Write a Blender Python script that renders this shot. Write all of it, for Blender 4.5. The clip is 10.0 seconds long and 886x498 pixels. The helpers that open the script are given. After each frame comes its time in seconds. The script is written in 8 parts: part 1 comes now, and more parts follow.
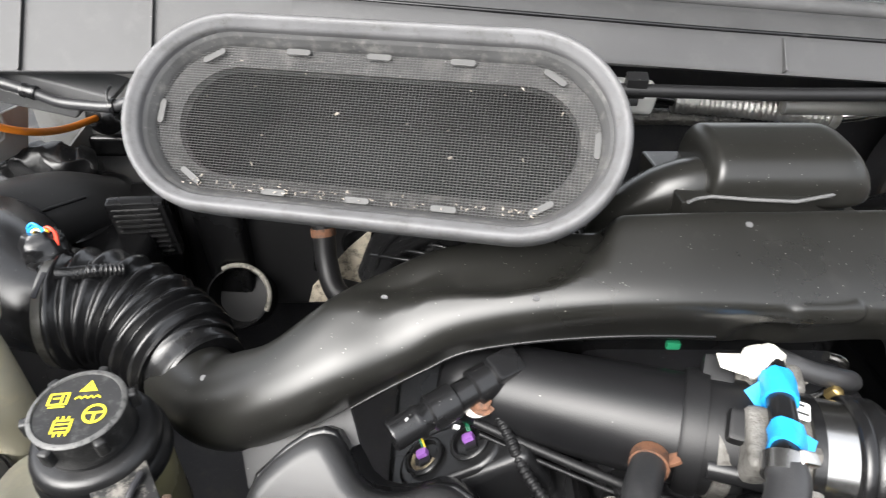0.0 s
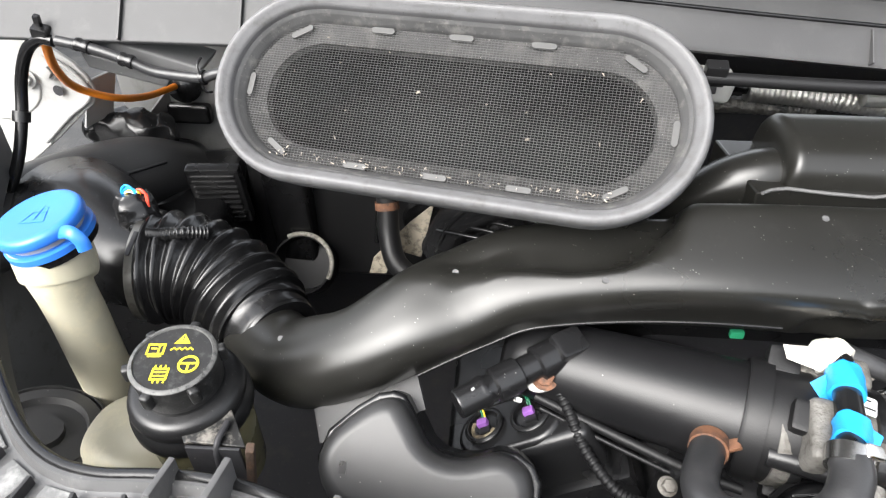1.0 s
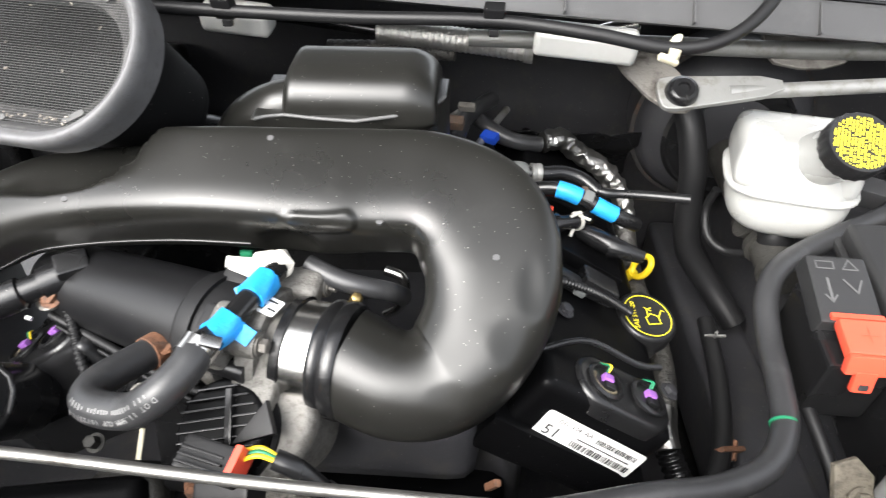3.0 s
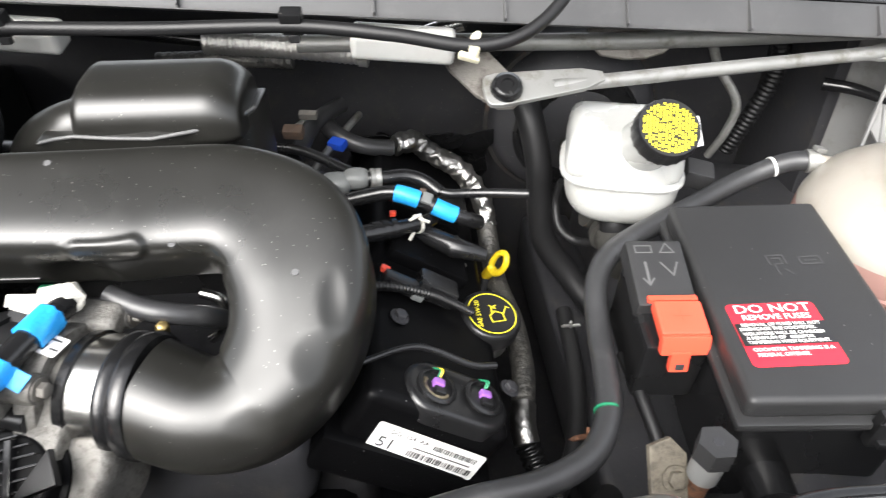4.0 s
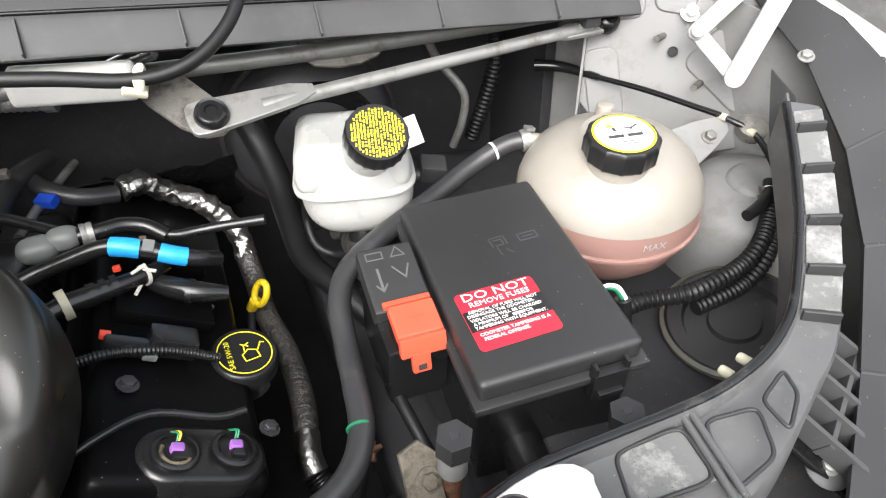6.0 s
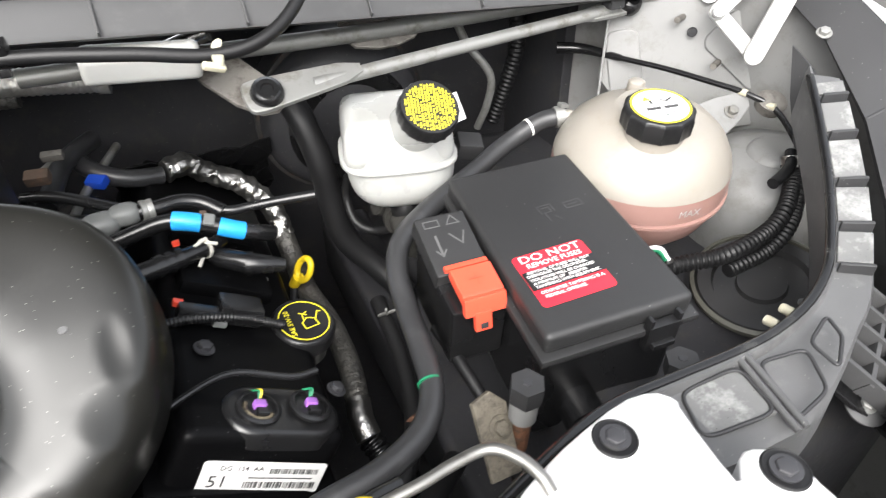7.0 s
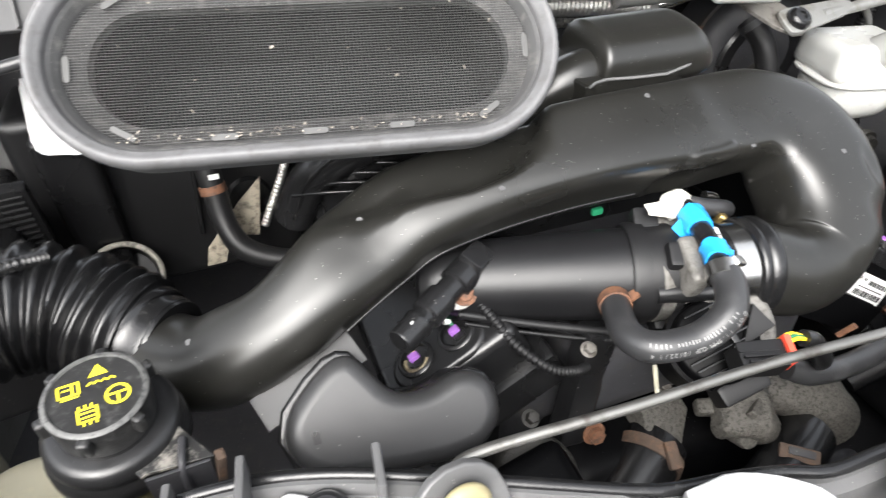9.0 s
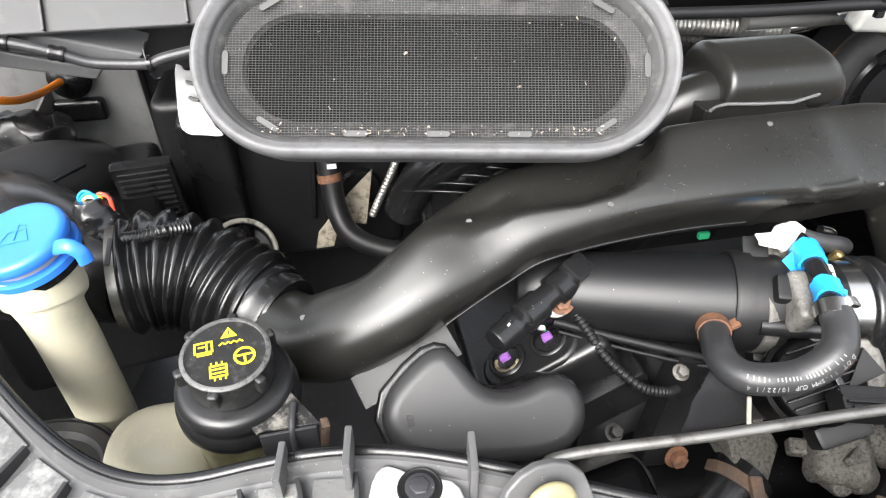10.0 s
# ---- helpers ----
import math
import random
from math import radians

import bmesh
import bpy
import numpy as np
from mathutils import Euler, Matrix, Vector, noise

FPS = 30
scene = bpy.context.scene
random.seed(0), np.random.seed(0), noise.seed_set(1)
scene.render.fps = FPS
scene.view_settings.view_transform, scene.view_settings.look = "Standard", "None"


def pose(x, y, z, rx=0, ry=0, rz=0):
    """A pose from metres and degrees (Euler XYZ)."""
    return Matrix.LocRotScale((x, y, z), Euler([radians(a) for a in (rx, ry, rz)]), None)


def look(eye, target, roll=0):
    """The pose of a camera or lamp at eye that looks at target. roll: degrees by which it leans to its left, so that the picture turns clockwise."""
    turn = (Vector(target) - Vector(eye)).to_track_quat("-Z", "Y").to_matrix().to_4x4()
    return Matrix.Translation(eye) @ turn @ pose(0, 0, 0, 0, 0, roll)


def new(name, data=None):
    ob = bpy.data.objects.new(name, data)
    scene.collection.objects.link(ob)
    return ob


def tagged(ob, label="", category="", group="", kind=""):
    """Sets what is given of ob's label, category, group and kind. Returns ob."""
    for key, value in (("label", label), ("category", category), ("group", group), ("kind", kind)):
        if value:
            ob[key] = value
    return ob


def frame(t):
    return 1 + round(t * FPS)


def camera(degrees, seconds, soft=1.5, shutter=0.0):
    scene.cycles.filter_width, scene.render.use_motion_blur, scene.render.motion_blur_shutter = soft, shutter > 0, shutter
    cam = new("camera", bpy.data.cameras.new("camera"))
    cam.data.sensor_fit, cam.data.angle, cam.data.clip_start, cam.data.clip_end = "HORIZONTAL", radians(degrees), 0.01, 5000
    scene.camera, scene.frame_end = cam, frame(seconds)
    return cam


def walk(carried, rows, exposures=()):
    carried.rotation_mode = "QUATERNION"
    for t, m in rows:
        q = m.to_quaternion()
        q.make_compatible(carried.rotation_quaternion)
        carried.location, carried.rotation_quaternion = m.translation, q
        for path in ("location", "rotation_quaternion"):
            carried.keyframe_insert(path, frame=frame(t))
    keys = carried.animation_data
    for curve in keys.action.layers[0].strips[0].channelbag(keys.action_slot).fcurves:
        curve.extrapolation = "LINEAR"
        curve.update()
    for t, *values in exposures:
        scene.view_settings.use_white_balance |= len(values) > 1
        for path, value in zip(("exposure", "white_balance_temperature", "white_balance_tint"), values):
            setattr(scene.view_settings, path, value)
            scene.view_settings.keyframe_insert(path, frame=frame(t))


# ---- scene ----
cam = camera(70.8, 10.0, soft=1.15, shutter=0.3)
# seconds, eye, and its turn about x, y and z
ROWS = [
    (0, 0.0074, 0.0006, 1.4566, 57.63, 0.19, 0.50),
    (0.5, -0.0308, -0.0007, 1.4700, 56.73, -0.03, 3.01),
    (1, -0.0182, -0.0168, 1.4666, 55.57, -0.06, 5.30),
    (1.5, 0.0681, -0.0392, 1.4690, 54.55, 0.05, 6.34),
    (2, 0.2115, -0.0652, 1.4718, 53.95, 0.16, 6.59),
    (2.5, 0.3518, -0.0525, 1.4561, 53.51, 0.15, 5.97),
    (4, 0.5457, -0.0216, 1.4377, 53.85, 0.23, -3.92),
    (4.5, 0.6130, -0.0175, 1.4379, 53.85, 0.79, -9.09),
    (5, 0.6501, -0.0225, 1.4474, 54.05, 1.01, -15.40),
    (5.5, 0.6566, -0.0203, 1.4439, 53.96, 0.97, -19.96),
    (7, 0.5690, -0.0322, 1.4357, 53.62, 0.89, -24.63),
    (7.5, 0.3484, -0.0751, 1.4458, 52.91, 1.34, -24.27),
    (8, 0.0944, -0.0686, 1.4430, 53.27, 0.49, -25.17),
    (8.5, -0.0586, -0.0436, 1.4512, 52.75, 0.22, -24.79),
    (9, -0.1442, -0.0244, 1.4531, 52.52, -0.04, -21.06),
    (9.5, -0.1840, -0.0259, 1.4596, 52.42, 0.13, -15.10),
    (9.7, -0.1791, -0.0304, 1.4662, 52.41, 0.02, -13.34),
    (10, -0.1662, -0.0378, 1.4711, 52.52, -0.00, -11.14),
]
walk(cam, [(t, pose(x, y, z, rx, ry, rz)) for t, x, y, z, rx, ry, rz in ROWS], exposures=[(0, 2.1), (2.5, 2.24), (4.5, 2.2), (5.5, 1.95), (7.0, 2.05), (7.5, 1.85), (8.0, 1.80), (8.5, 2.0), (9.2, 2.22), (10, 2.27)])

# ---- light and air ----
SUN_EL, SUN_AZ = 41.0, 213.0
world = bpy.data.worlds.new("overcast_sky")
scene.world = world
world.use_nodes = True
wn, wl = world.node_tree.nodes, world.node_tree.links
sky = wn.new("ShaderNodeTexSky")
sky.sky_type = "NISHITA"
sky.sun_disc = False
sky.sun_elevation, sky.sun_rotation = radians(SUN_EL), radians(SUN_AZ)
sky.air_density, sky.dust_density = 1.0, 4.0
soft_sky = wn.new("ShaderNodeHueSaturation")
soft_sky.inputs["Saturation"].default_value = 0.22
wl.new(sky.outputs[0], soft_sky.inputs["Color"])
wl.new(soft_sky.outputs[0], wn["Background"].inputs["Color"])
wn["Background"].inputs["Strength"].default_value = 0.15
sun_data = bpy.data.lights.new("sun", "SUN")
sun_data.energy, sun_data.angle, sun_data.color = 1.0, radians(56), (1.0, 0.98, 0.95)
sun = new("sun", sun_data)
sun_way = Vector((math.sin(radians(SUN_AZ)) * math.cos(radians(SUN_EL)), math.cos(radians(SUN_AZ)) * math.cos(radians(SUN_EL)), math.sin(radians(SUN_EL))))
sun.matrix_world = look(sun_way * 20, (0, 0, 0))


# ---- materials ----
def mat(name, col, rough=0.5, metal=0.0, var=0.18, big=9.0, fine=160.0, bump=0.12, rvar=0.12, second=None, amount=0.5, specks=0.0, speck_col=(0.30, 0.29, 0.27),
        clear=0.0, glow_through=0.0, coat=0.0, spec=0.5, speck_scale=420.0, depth=0.001):
    """A surface with large stains, fine grain, uneven gloss, and, where asked, a second colour in patches and a sprinkle of dust."""
    m = bpy.data.materials.new(name)
    m.use_nodes = True
    n, l = m.node_tree.nodes, m.node_tree.links
    b = n["Principled BSDF"]
    co = n.new("ShaderNodeTexCoord")
    large, small = n.new("ShaderNodeTexNoise"), n.new("ShaderNodeTexNoise")
    large.inputs["Scale"].default_value, large.inputs["Detail"].default_value = big, 6
    small.inputs["Scale"].default_value, small.inputs["Detail"].default_value = fine, 4
    l.new(co.outputs["Object"], large.inputs["Vector"]), l.new(co.outputs["Object"], small.inputs["Vector"])
    ramp = n.new("ShaderNodeValToRGB")
    ramp.color_ramp.elements[0].position, ramp.color_ramp.elements[1].position = 0.3, 0.72
    ramp.color_ramp.elements[0].color = (*[c * (1 - var) for c in col], 1)
    ramp.color_ramp.elements[1].color = (*[min(1, c * (1 + var)) for c in col], 1)
    l.new(large.outputs["Fac"], ramp.inputs["Fac"])
    out = ramp.outputs["Color"]
    if second:
        patch = n.new("ShaderNodeTexNoise")
        patch.inputs["Scale"].default_value, patch.inputs["Detail"].default_value, patch.inputs["Roughness"].default_value = big * 3.1, 8, 0.68
        l.new(co.outputs["Object"], patch.inputs["Vector"])
        step = n.new("ShaderNodeMapRange")
        step.inputs["From Min"].default_value, step.inputs["From Max"].default_value = 0.62 - 0.3 * amount, 0.78 - 0.3 * amount
        l.new(patch.outputs["Fac"], step.inputs["Value"])
        mix = n.new("ShaderNodeMixRGB")
        mix.inputs["Color2"].default_value = (*second, 1)
        l.new(step.outputs[0], mix.inputs["Fac"]), l.new(out, mix.inputs["Color1"])
        out = mix.outputs["Color"]
    if specks:
        cell = n.new("ShaderNodeTexVoronoi")
        cell.inputs["Scale"].default_value = speck_scale
        l.new(co.outputs["Object"], cell.inputs["Vector"])
        near = n.new("ShaderNodeMapRange")
        near.inputs["From Min"].default_value, near.inputs["From Max"].default_value = 0.22, 0.1
        near.inputs["To Min"].default_value, near.inputs["To Max"].default_value = 0.0, 1.0
        l.new(cell.outputs["Distance"], near.inputs["Value"])
        some = n.new("ShaderNodeMath")
        some.operation = "LESS_THAN"
        some.inputs[1].default_value = specks
        sep = n.new("ShaderNodeSeparateColor")
        l.new(cell.outputs["Color"], sep.inputs[0]), l.new(sep.outputs[0], some.inputs[0])
        both = n.new("ShaderNodeMath")
        both.operation = "MULTIPLY"
        l.new(near.outputs[0], both.inputs[0]), l.new(some.outputs[0], both.inputs[1])
        dust = n.new("ShaderNodeMixRGB")
        dust.inputs["Color2"].default_value = (*speck_col, 1)
        l.new(both.outputs[0], dust.inputs["Fac"]), l.new(out, dust.inputs["Color1"])
        out = dust.outputs["Color"]
    l.new(out, b.inputs["Base Color"])
    gloss = n.new("ShaderNodeMapRange")
    gloss.inputs["To Min"].default_value, gloss.inputs["To Max"].default_value = max(0.03, rough - rvar), min(1, rough + rvar)
    l.new(large.outputs["Fac"], gloss.inputs["Value"]), l.new(gloss.outputs[0], b.inputs["Roughness"])
    b.inputs["Metallic"].default_value = metal
    b.inputs["Specular IOR Level"].default_value = spec
    if bump:
        bm_node = n.new("ShaderNodeBump")
        bm_node.inputs["Strength"].default_value, bm_node.inputs["Distance"].default_value = bump, depth
        l.new(small.outputs["Fac"], bm_node.inputs["Height"]), l.new(bm_node.outputs[0], b.inputs["Normal"])
    if glow_through:
        b.inputs["Subsurface Weight"].default_value, b.inputs["Subsurface Scale"].default_value = glow_through, 0.01
        b.inputs["Subsurface Radius"].default_value = (1.0, 0.9, 0.8)
    if clear:
        b.inputs["Transmission Weight"].default_value = clear
    if coat:
        b.inputs["Coat Weight"].default_value, b.inputs["Coat Roughness"].default_value = coat, 0.15
    return m


DUCT = mat("moulded_black_plastic", (0.0115, 0.0113, 0.0101), 0.31, spec=0.50, var=0.12, fine=900, bump=0.05, rvar=0.13, second=(0.017, 0.0166, 0.0152), amount=0.2, specks=0.04, speck_scale=470, speck_col=(0.3, 0.29, 0.27))
BLACK = mat("black_plastic", (0.009, 0.009, 0.0095), 0.27, fine=700, bump=0.1, specks=0.012)
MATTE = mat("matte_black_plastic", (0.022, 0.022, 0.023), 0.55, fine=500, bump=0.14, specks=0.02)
GRAINED = mat("grained_black_plastic", (0.026, 0.026, 0.0265), 0.40, fine=1300, bump=0.12, rvar=0.06, specks=0.012)
DARK = mat("black_painted_steel", (0.026, 0.026, 0.029), 0.55, fine=90, bump=0.25, second=(0.040, 0.038, 0.035), amount=0.3, specks=0.03, depth=0.002)
GRIME = mat("oily_grimy_metal", (0.027, 0.026, 0.023), 0.65, 0.2, fine=180, bump=0.6, second=(0.02, 0.018, 0.016), amount=0.5, specks=0.15, speck_col=(0.11, 0.10, 0.085), depth=0.002)
RUBBER = mat("black_rubber", (0.007, 0.007, 0.0074), 0.24, fine=400, bump=0.15, second=(0.026, 0.026, 0.025), amount=0.2)
HOSE = mat("dull_rubber_hose", (0.026, 0.0262, 0.0275), 0.38, fine=500, bump=0.12, second=(0.042, 0.042, 0.043), amount=0.3)
RIMRUB = mat("weathered_grey_rubber", (0.116, 0.116, 0.119), 0.5, spec=0.35, big=26, fine=600, bump=0.2, second=(0.085, 0.084, 0.082), amount=0.36, specks=0.07, speck_col=(0.05, 0.045, 0.04))
COWL = mat("grey_cowl_plastic", (0.043, 0.043, 0.044), 0.58, fine=900, bump=0.15, second=(0.053, 0.053, 0.053), amount=0.3)
COWLPALE = mat("pale_grey_plastic", (0.064, 0.064, 0.065), 0.55, spec=0.3, fine=900, bump=0.1, second=(0.072, 0.072, 0.072), amount=0.3)
WHITE = mat("white_body_paint", (0.60, 0.60, 0.60), 0.32, var=0.05, bump=0.03, second=(0.42, 0.40, 0.37), amount=0.12, coat=0.3)
LINKPAINT = mat("dulled_white_paint", (0.37, 0.37, 0.36), 0.45, var=0.06, bump=0.05, second=(0.29, 0.28, 0.265), amount=0.2)
# white paint set to a low grey base, stained and speckled
GREYMETAL = mat("speckled_grey_white_paint", (0.185, 0.185, 0.182), 0.45, spec=0.35, var=0.10, bump=0.06, second=(0.14, 0.136, 0.128), amount=0.3, specks=0.03, speck_col=(0.1, 0.09, 0.08))
FRAME = mat("scuffed_grey_black_plastic", (0.082, 0.082, 0.083), 0.42, fine=600, bump=0.15, second=(0.115, 0.115, 0.114), amount=0.25, specks=0.05)
DIRTYCLEAR = mat("dirty_pale_plastic", (0.13, 0.13, 0.128), 0.18, fine=200, bump=0.2, second=(0.27, 0.27, 0.263), amount=0.38, specks=0.08, speck_col=(0.04, 0.035, 0.03), depth=0.003)
DIRTYALU = mat("grimy_cast_aluminium", (0.17, 0.16, 0.145), 0.65, 0.5, fine=240, bump=0.5, second=(0.06, 0.052, 0.045), amount=0.5, depth=0.002)
CASTING = mat("mottled_grey_casting", (0.155, 0.149, 0.137), 0.6, 0.3, big=45, fine=300, bump=0.4, second=(0.085, 0.079, 0.070), amount=0.45, specks=0.02, speck_col=(0.26, 0.25, 0.235), depth=0.003)
FUSELID = mat("grained_fuse_box_plastic", (0.019, 0.019, 0.0195), 0.46, fine=1300, bump=0.22, rvar=0.06, specks=0.01)
SOOTY = mat("sooty_grey_casting", (0.098, 0.092, 0.081), 0.7, 0.2, big=90, fine=500, bump=0.5, second=(0.030, 0.027, 0.023), amount=0.5, specks=0.15, speck_col=(0.13, 0.125, 0.11), depth=0.004)
DULL = mat("dull_black_plastic", (0.008, 0.008, 0.0085), 0.45, spec=0.3, fine=600, bump=0.12)
STEEL = mat("bright_steel", (0.62, 0.61, 0.59), 0.22, 1.0, bump=0.06)
ZINC = mat("zinc_plated_steel", (0.26, 0.26, 0.25), 0.5, 0.6, bump=0.2, second=(0.15, 0.14, 0.12), amount=0.35)
ROD = mat("grey_steel_rod", (0.23, 0.225, 0.21), 0.34, 0.85, bump=0.12, second=(0.1, 0.09, 0.08), amount=0.3)
RUST = mat("rusted_steel", (0.15, 0.068, 0.036), 0.75, 0.2, big=30, fine=300, bump=0.5, second=(0.06, 0.035, 0.025), amount=0.5, depth=0.002)
BROWN = mat("dull_brown_rust", (0.075, 0.050, 0.036), 0.8, 0.1, big=30, fine=300, bump=0.5, second=(0.13, 0.075, 0.045), amount=0.35, depth=0.002)
FOIL = mat("crumpled_foil_wrap", (0.50, 0.49, 0.47), 0.34, 1.0, fine=130, bump=0.6, depth=0.003, second=(0.36, 0.35, 0.33), amount=0.35)
WOVEN = mat("dark_foil_sleeve", (0.13, 0.125, 0.115), 0.42, 0.6, fine=170, bump=0.8, depth=0.004, second=(0.05, 0.05, 0.05), amount=0.4)
MILKY = mat("milky_white_plastic", (0.355, 0.357, 0.343), 0.3, var=0.10, bump=0.06, glow_through=0.3, second=(0.34, 0.34, 0.325), amount=0.4)
CREAM = mat("aged_cream_plastic", (0.43, 0.405, 0.31), 0.42, var=0.1, bump=0.05, glow_through=0.3, second=(0.5, 0.46, 0.33), amount=0.3)
TANK = mat("pinkish_translucent_plastic", (0.250, 0.231, 0.203), 0.36, var=0.09, bump=0.05, glow_through=0.4, second=(0.232, 0.210, 0.182), amount=0.35)
COOLANT = mat("tank_wall_with_red_coolant", (0.255, 0.150, 0.130), 0.36, var=0.12, bump=0.03, glow_through=0.3)
CAPBLACK = mat("black_cap_plastic", (0.010, 0.010, 0.0105), 0.36, fine=500, bump=0.15, specks=0.05, speck_scale=900, speck_col=(0.2, 0.2, 0.19))
BLUE = mat("blue_cap_plastic", (0.03, 0.17, 0.62), 0.35, var=0.06, bump=0.03)
TAPEBLUE = mat("blue_tape", (0.02, 0.30, 0.72), 0.4, var=0.1, fine=200, bump=0.3, depth=0.002)
YELLOW = mat("yellow_plastic", (0.80, 0.58, 0.02), 0.4, var=0.06, bump=0.03)
INK = mat("yellow_print", (0.75, 0.66, 0.03), 0.5, var=0.05, bump=0)
RED = mat("red_plastic", (0.72, 0.075, 0.04), 0.38, var=0.07, bump=0.05)
LABELRED = mat("red_label", (0.55, 0.02, 0.035), 0.35, var=0.05, bump=0)
LABELBLACK = mat("black_label", (0.015, 0.015, 0.016), 0.35, var=0.05, bump=0)
LABELWHITE = mat("white_label", (0.72, 0.72, 0.70), 0.45, var=0.05, bump=0)
PRINT = mat("black_print", (0.03, 0.03, 0.03), 0.5, var=0.05, bump=0)
GREYPRINT = mat("grey_moulded_marks", (0.085, 0.085, 0.085), 0.55, var=0.05, bump=0)
PURPLE = mat("violet_plastic", (0.25, 0.10, 0.37), 0.4, var=0.1, bump=0.05)
GREEN = mat("green_plastic", (0.012, 0.16, 0.075), 0.45, var=0.1, bump=0.05)
ORANGE = mat("orange_cable_sheath", (0.72, 0.21, 0.015), 0.4, var=0.08, bump=0.03)
GREYCONN = mat("grey_connector_plastic", (0.13, 0.135, 0.132), 0.5, var=0.08, bump=0.1)
BLUECONN = mat("deep_blue_plastic", (0.01, 0.06, 0.45), 0.4, var=0.08, bump=0.05)
BRAID = mat("braided_metal_sleeve", (0.62, 0.61, 0.58), 0.36, 0.9, fine=420, bump=0.6, depth=0.002, second=(0.48, 0.46, 0.43), amount=0.25)
WIRE = mat("wire_mesh", (0.10, 0.10, 0.10), 0.5, 0.3, bump=0)
DEBRIS = mat("dry_debris", (0.26, 0.235, 0.20), 0.8, big=60, var=0.4, bump=0.3, second=(0.07, 0.06, 0.05), amount=0.5)
PALEPRINT = mat("worn_pale_ink", (0.24, 0.24, 0.235), 0.6, big=60, var=0.3, bump=0)
PLENUM = mat("satin_black_plastic", (0.007, 0.007, 0.0076), 0.36, spec=0.36, fine=900, bump=0.12, rvar=0.08, specks=0.012)
CAPWORN = mat("scuffed_black_cap", (0.012, 0.012, 0.012), 0.42, big=40, fine=500, bump=0.2, second=(0.045, 0.045, 0.044), amount=0.32, specks=0.1, speck_scale=900, speck_col=(0.2, 0.2, 0.19))
COVER = mat("dusty_black_cover", (0.0024, 0.0024, 0.0027), 0.42, spec=0.09, fine=500, bump=0.15, specks=0.02, speck_col=(0.14, 0.14, 0.14))
RAG = mat("white_cloth_tape", (0.52, 0.50, 0.45), 0.75, fine=220, bump=0.6, depth=0.003)
ASPHALT = mat("asphalt", (0.055, 0.055, 0.056), 0.85, big=2.0, fine=60, bump=0.5, second=(0.085, 0.084, 0.08), amount=0.5, depth=0.006)
GLASS = mat("windscreen_glass", (0.75, 0.80, 0.80), 0.04, var=0.02, bump=0, rvar=0.01, clear=0.95)

# ---- mesh tools ----
ROOT = {}


def even_normals(me, limit):
    """Shading normals weighted by face area, so that broad faces stay flat and only their rounded edges shade."""
    at = [[] for _ in me.vertices]
    nrm = [p.normal.copy() for p in me.polygons]
    size = [max(p.area, 1e-12) for p in me.polygons]
    for p in me.polygons:
        for v in p.vertices:
            at[v].append(p.index)
    out = []
    for p in me.polygons:
        a = nrm[p.index]
        for v in p.vertices:
            s = Vector((0, 0, 0))
            for q in at[v]:
                if a.dot(nrm[q]) > limit:
                    s += nrm[q] * size[q]
            out.append(s.normalized() if s.length > 0 else a)
    me.normals_split_custom_set(out)


def finish(name, bm, material, smooth=38.0):
    me = bpy.data.meshes.new(name)
    bmesh.ops.recalc_face_normals(bm, faces=bm.faces)
    bm.to_mesh(me)
    bm.free()
    me.materials.append(material)
    me.shade_smooth()
    if len(me.polygons) < 2600:
        even_normals(me, math.cos(radians(smooth + 14)))
    else:
        me.set_sharp_from_angle(angle=radians(smooth))
    return me


def thing(name, label, category, base, group="", kind=""):
    """An empty at the base of a thing; its parts hang under it."""
    e = new(name)
    e.location = base
    e.empty_display_size = 0.02
    ROOT[e] = Vector(base)
    return tagged(e, label, category, group, kind)


def part(name, bm, material, parent, label="", smooth=38.0):
    """One mesh, given in world metres, as a child of a thing or of a part."""
    base = ROOT[parent]
    bm.transform(Matrix.Translation(-base))
    ob = new(name, finish(name, bm, material, smooth))
    ob.parent = parent
    ROOT[ob] = base
    return tagged(ob, label) if label else ob


def solo(name, bm, material, label, category, group="", kind="", smooth=38.0):
    """A thing of one mesh, its origin at the middle of its underside."""
    xs = [v.co for v in bm.verts]
    lo = Vector([min(c[i] for c in xs) for i in range(3)])
    hi = Vector([max(c[i] for c in xs) for i in range(3)])
    base = Vector(((lo.x + hi.x) / 2, (lo.y + hi.y) / 2, lo.z))
    bm.transform(Matrix.Translation(-base))
    ob = new(name, finish(name, bm, material, smooth))
    ob.location = base
    ROOT[ob] = base
    return tagged(ob, label, category, group, kind)


def basis(o, z, x=(1, 0, 0)):
    """A frame at o whose z axis is z and whose x axis lies near x."""
    z = Vector(z).normalized()
    x = Vector(x)
    x = (x - z * x.dot(z))
    x = x.normalized() if x.length > 1e-6 else z.orthogonal().normalized()
    y = z.cross(x)
    m = Matrix((x, y, z)).transposed().to_4x4()
    m.translation = o
    return m


def glide(keys, n):
    """Points on a smooth curve through the keys (tuples of any length), n to a span."""
    k = [np.array(p, float) for p in keys]
    k = [2 * k[0] - k[1], *k, 2 * k[-1] - k[-2]]
    out = []
    for i in range(1, len(k) - 2):
        for j in range(n):
            t = j / n
            a, b, c, d = k[i - 1:i + 3]
            out.append(0.5 * (2 * b + (c - a) * t + (2 * a - 5 * b + 4 * c - d) * t * t + (3 * b - a - 3 * c + d) * t ** 3))
    out.append(k[-2])
    return out


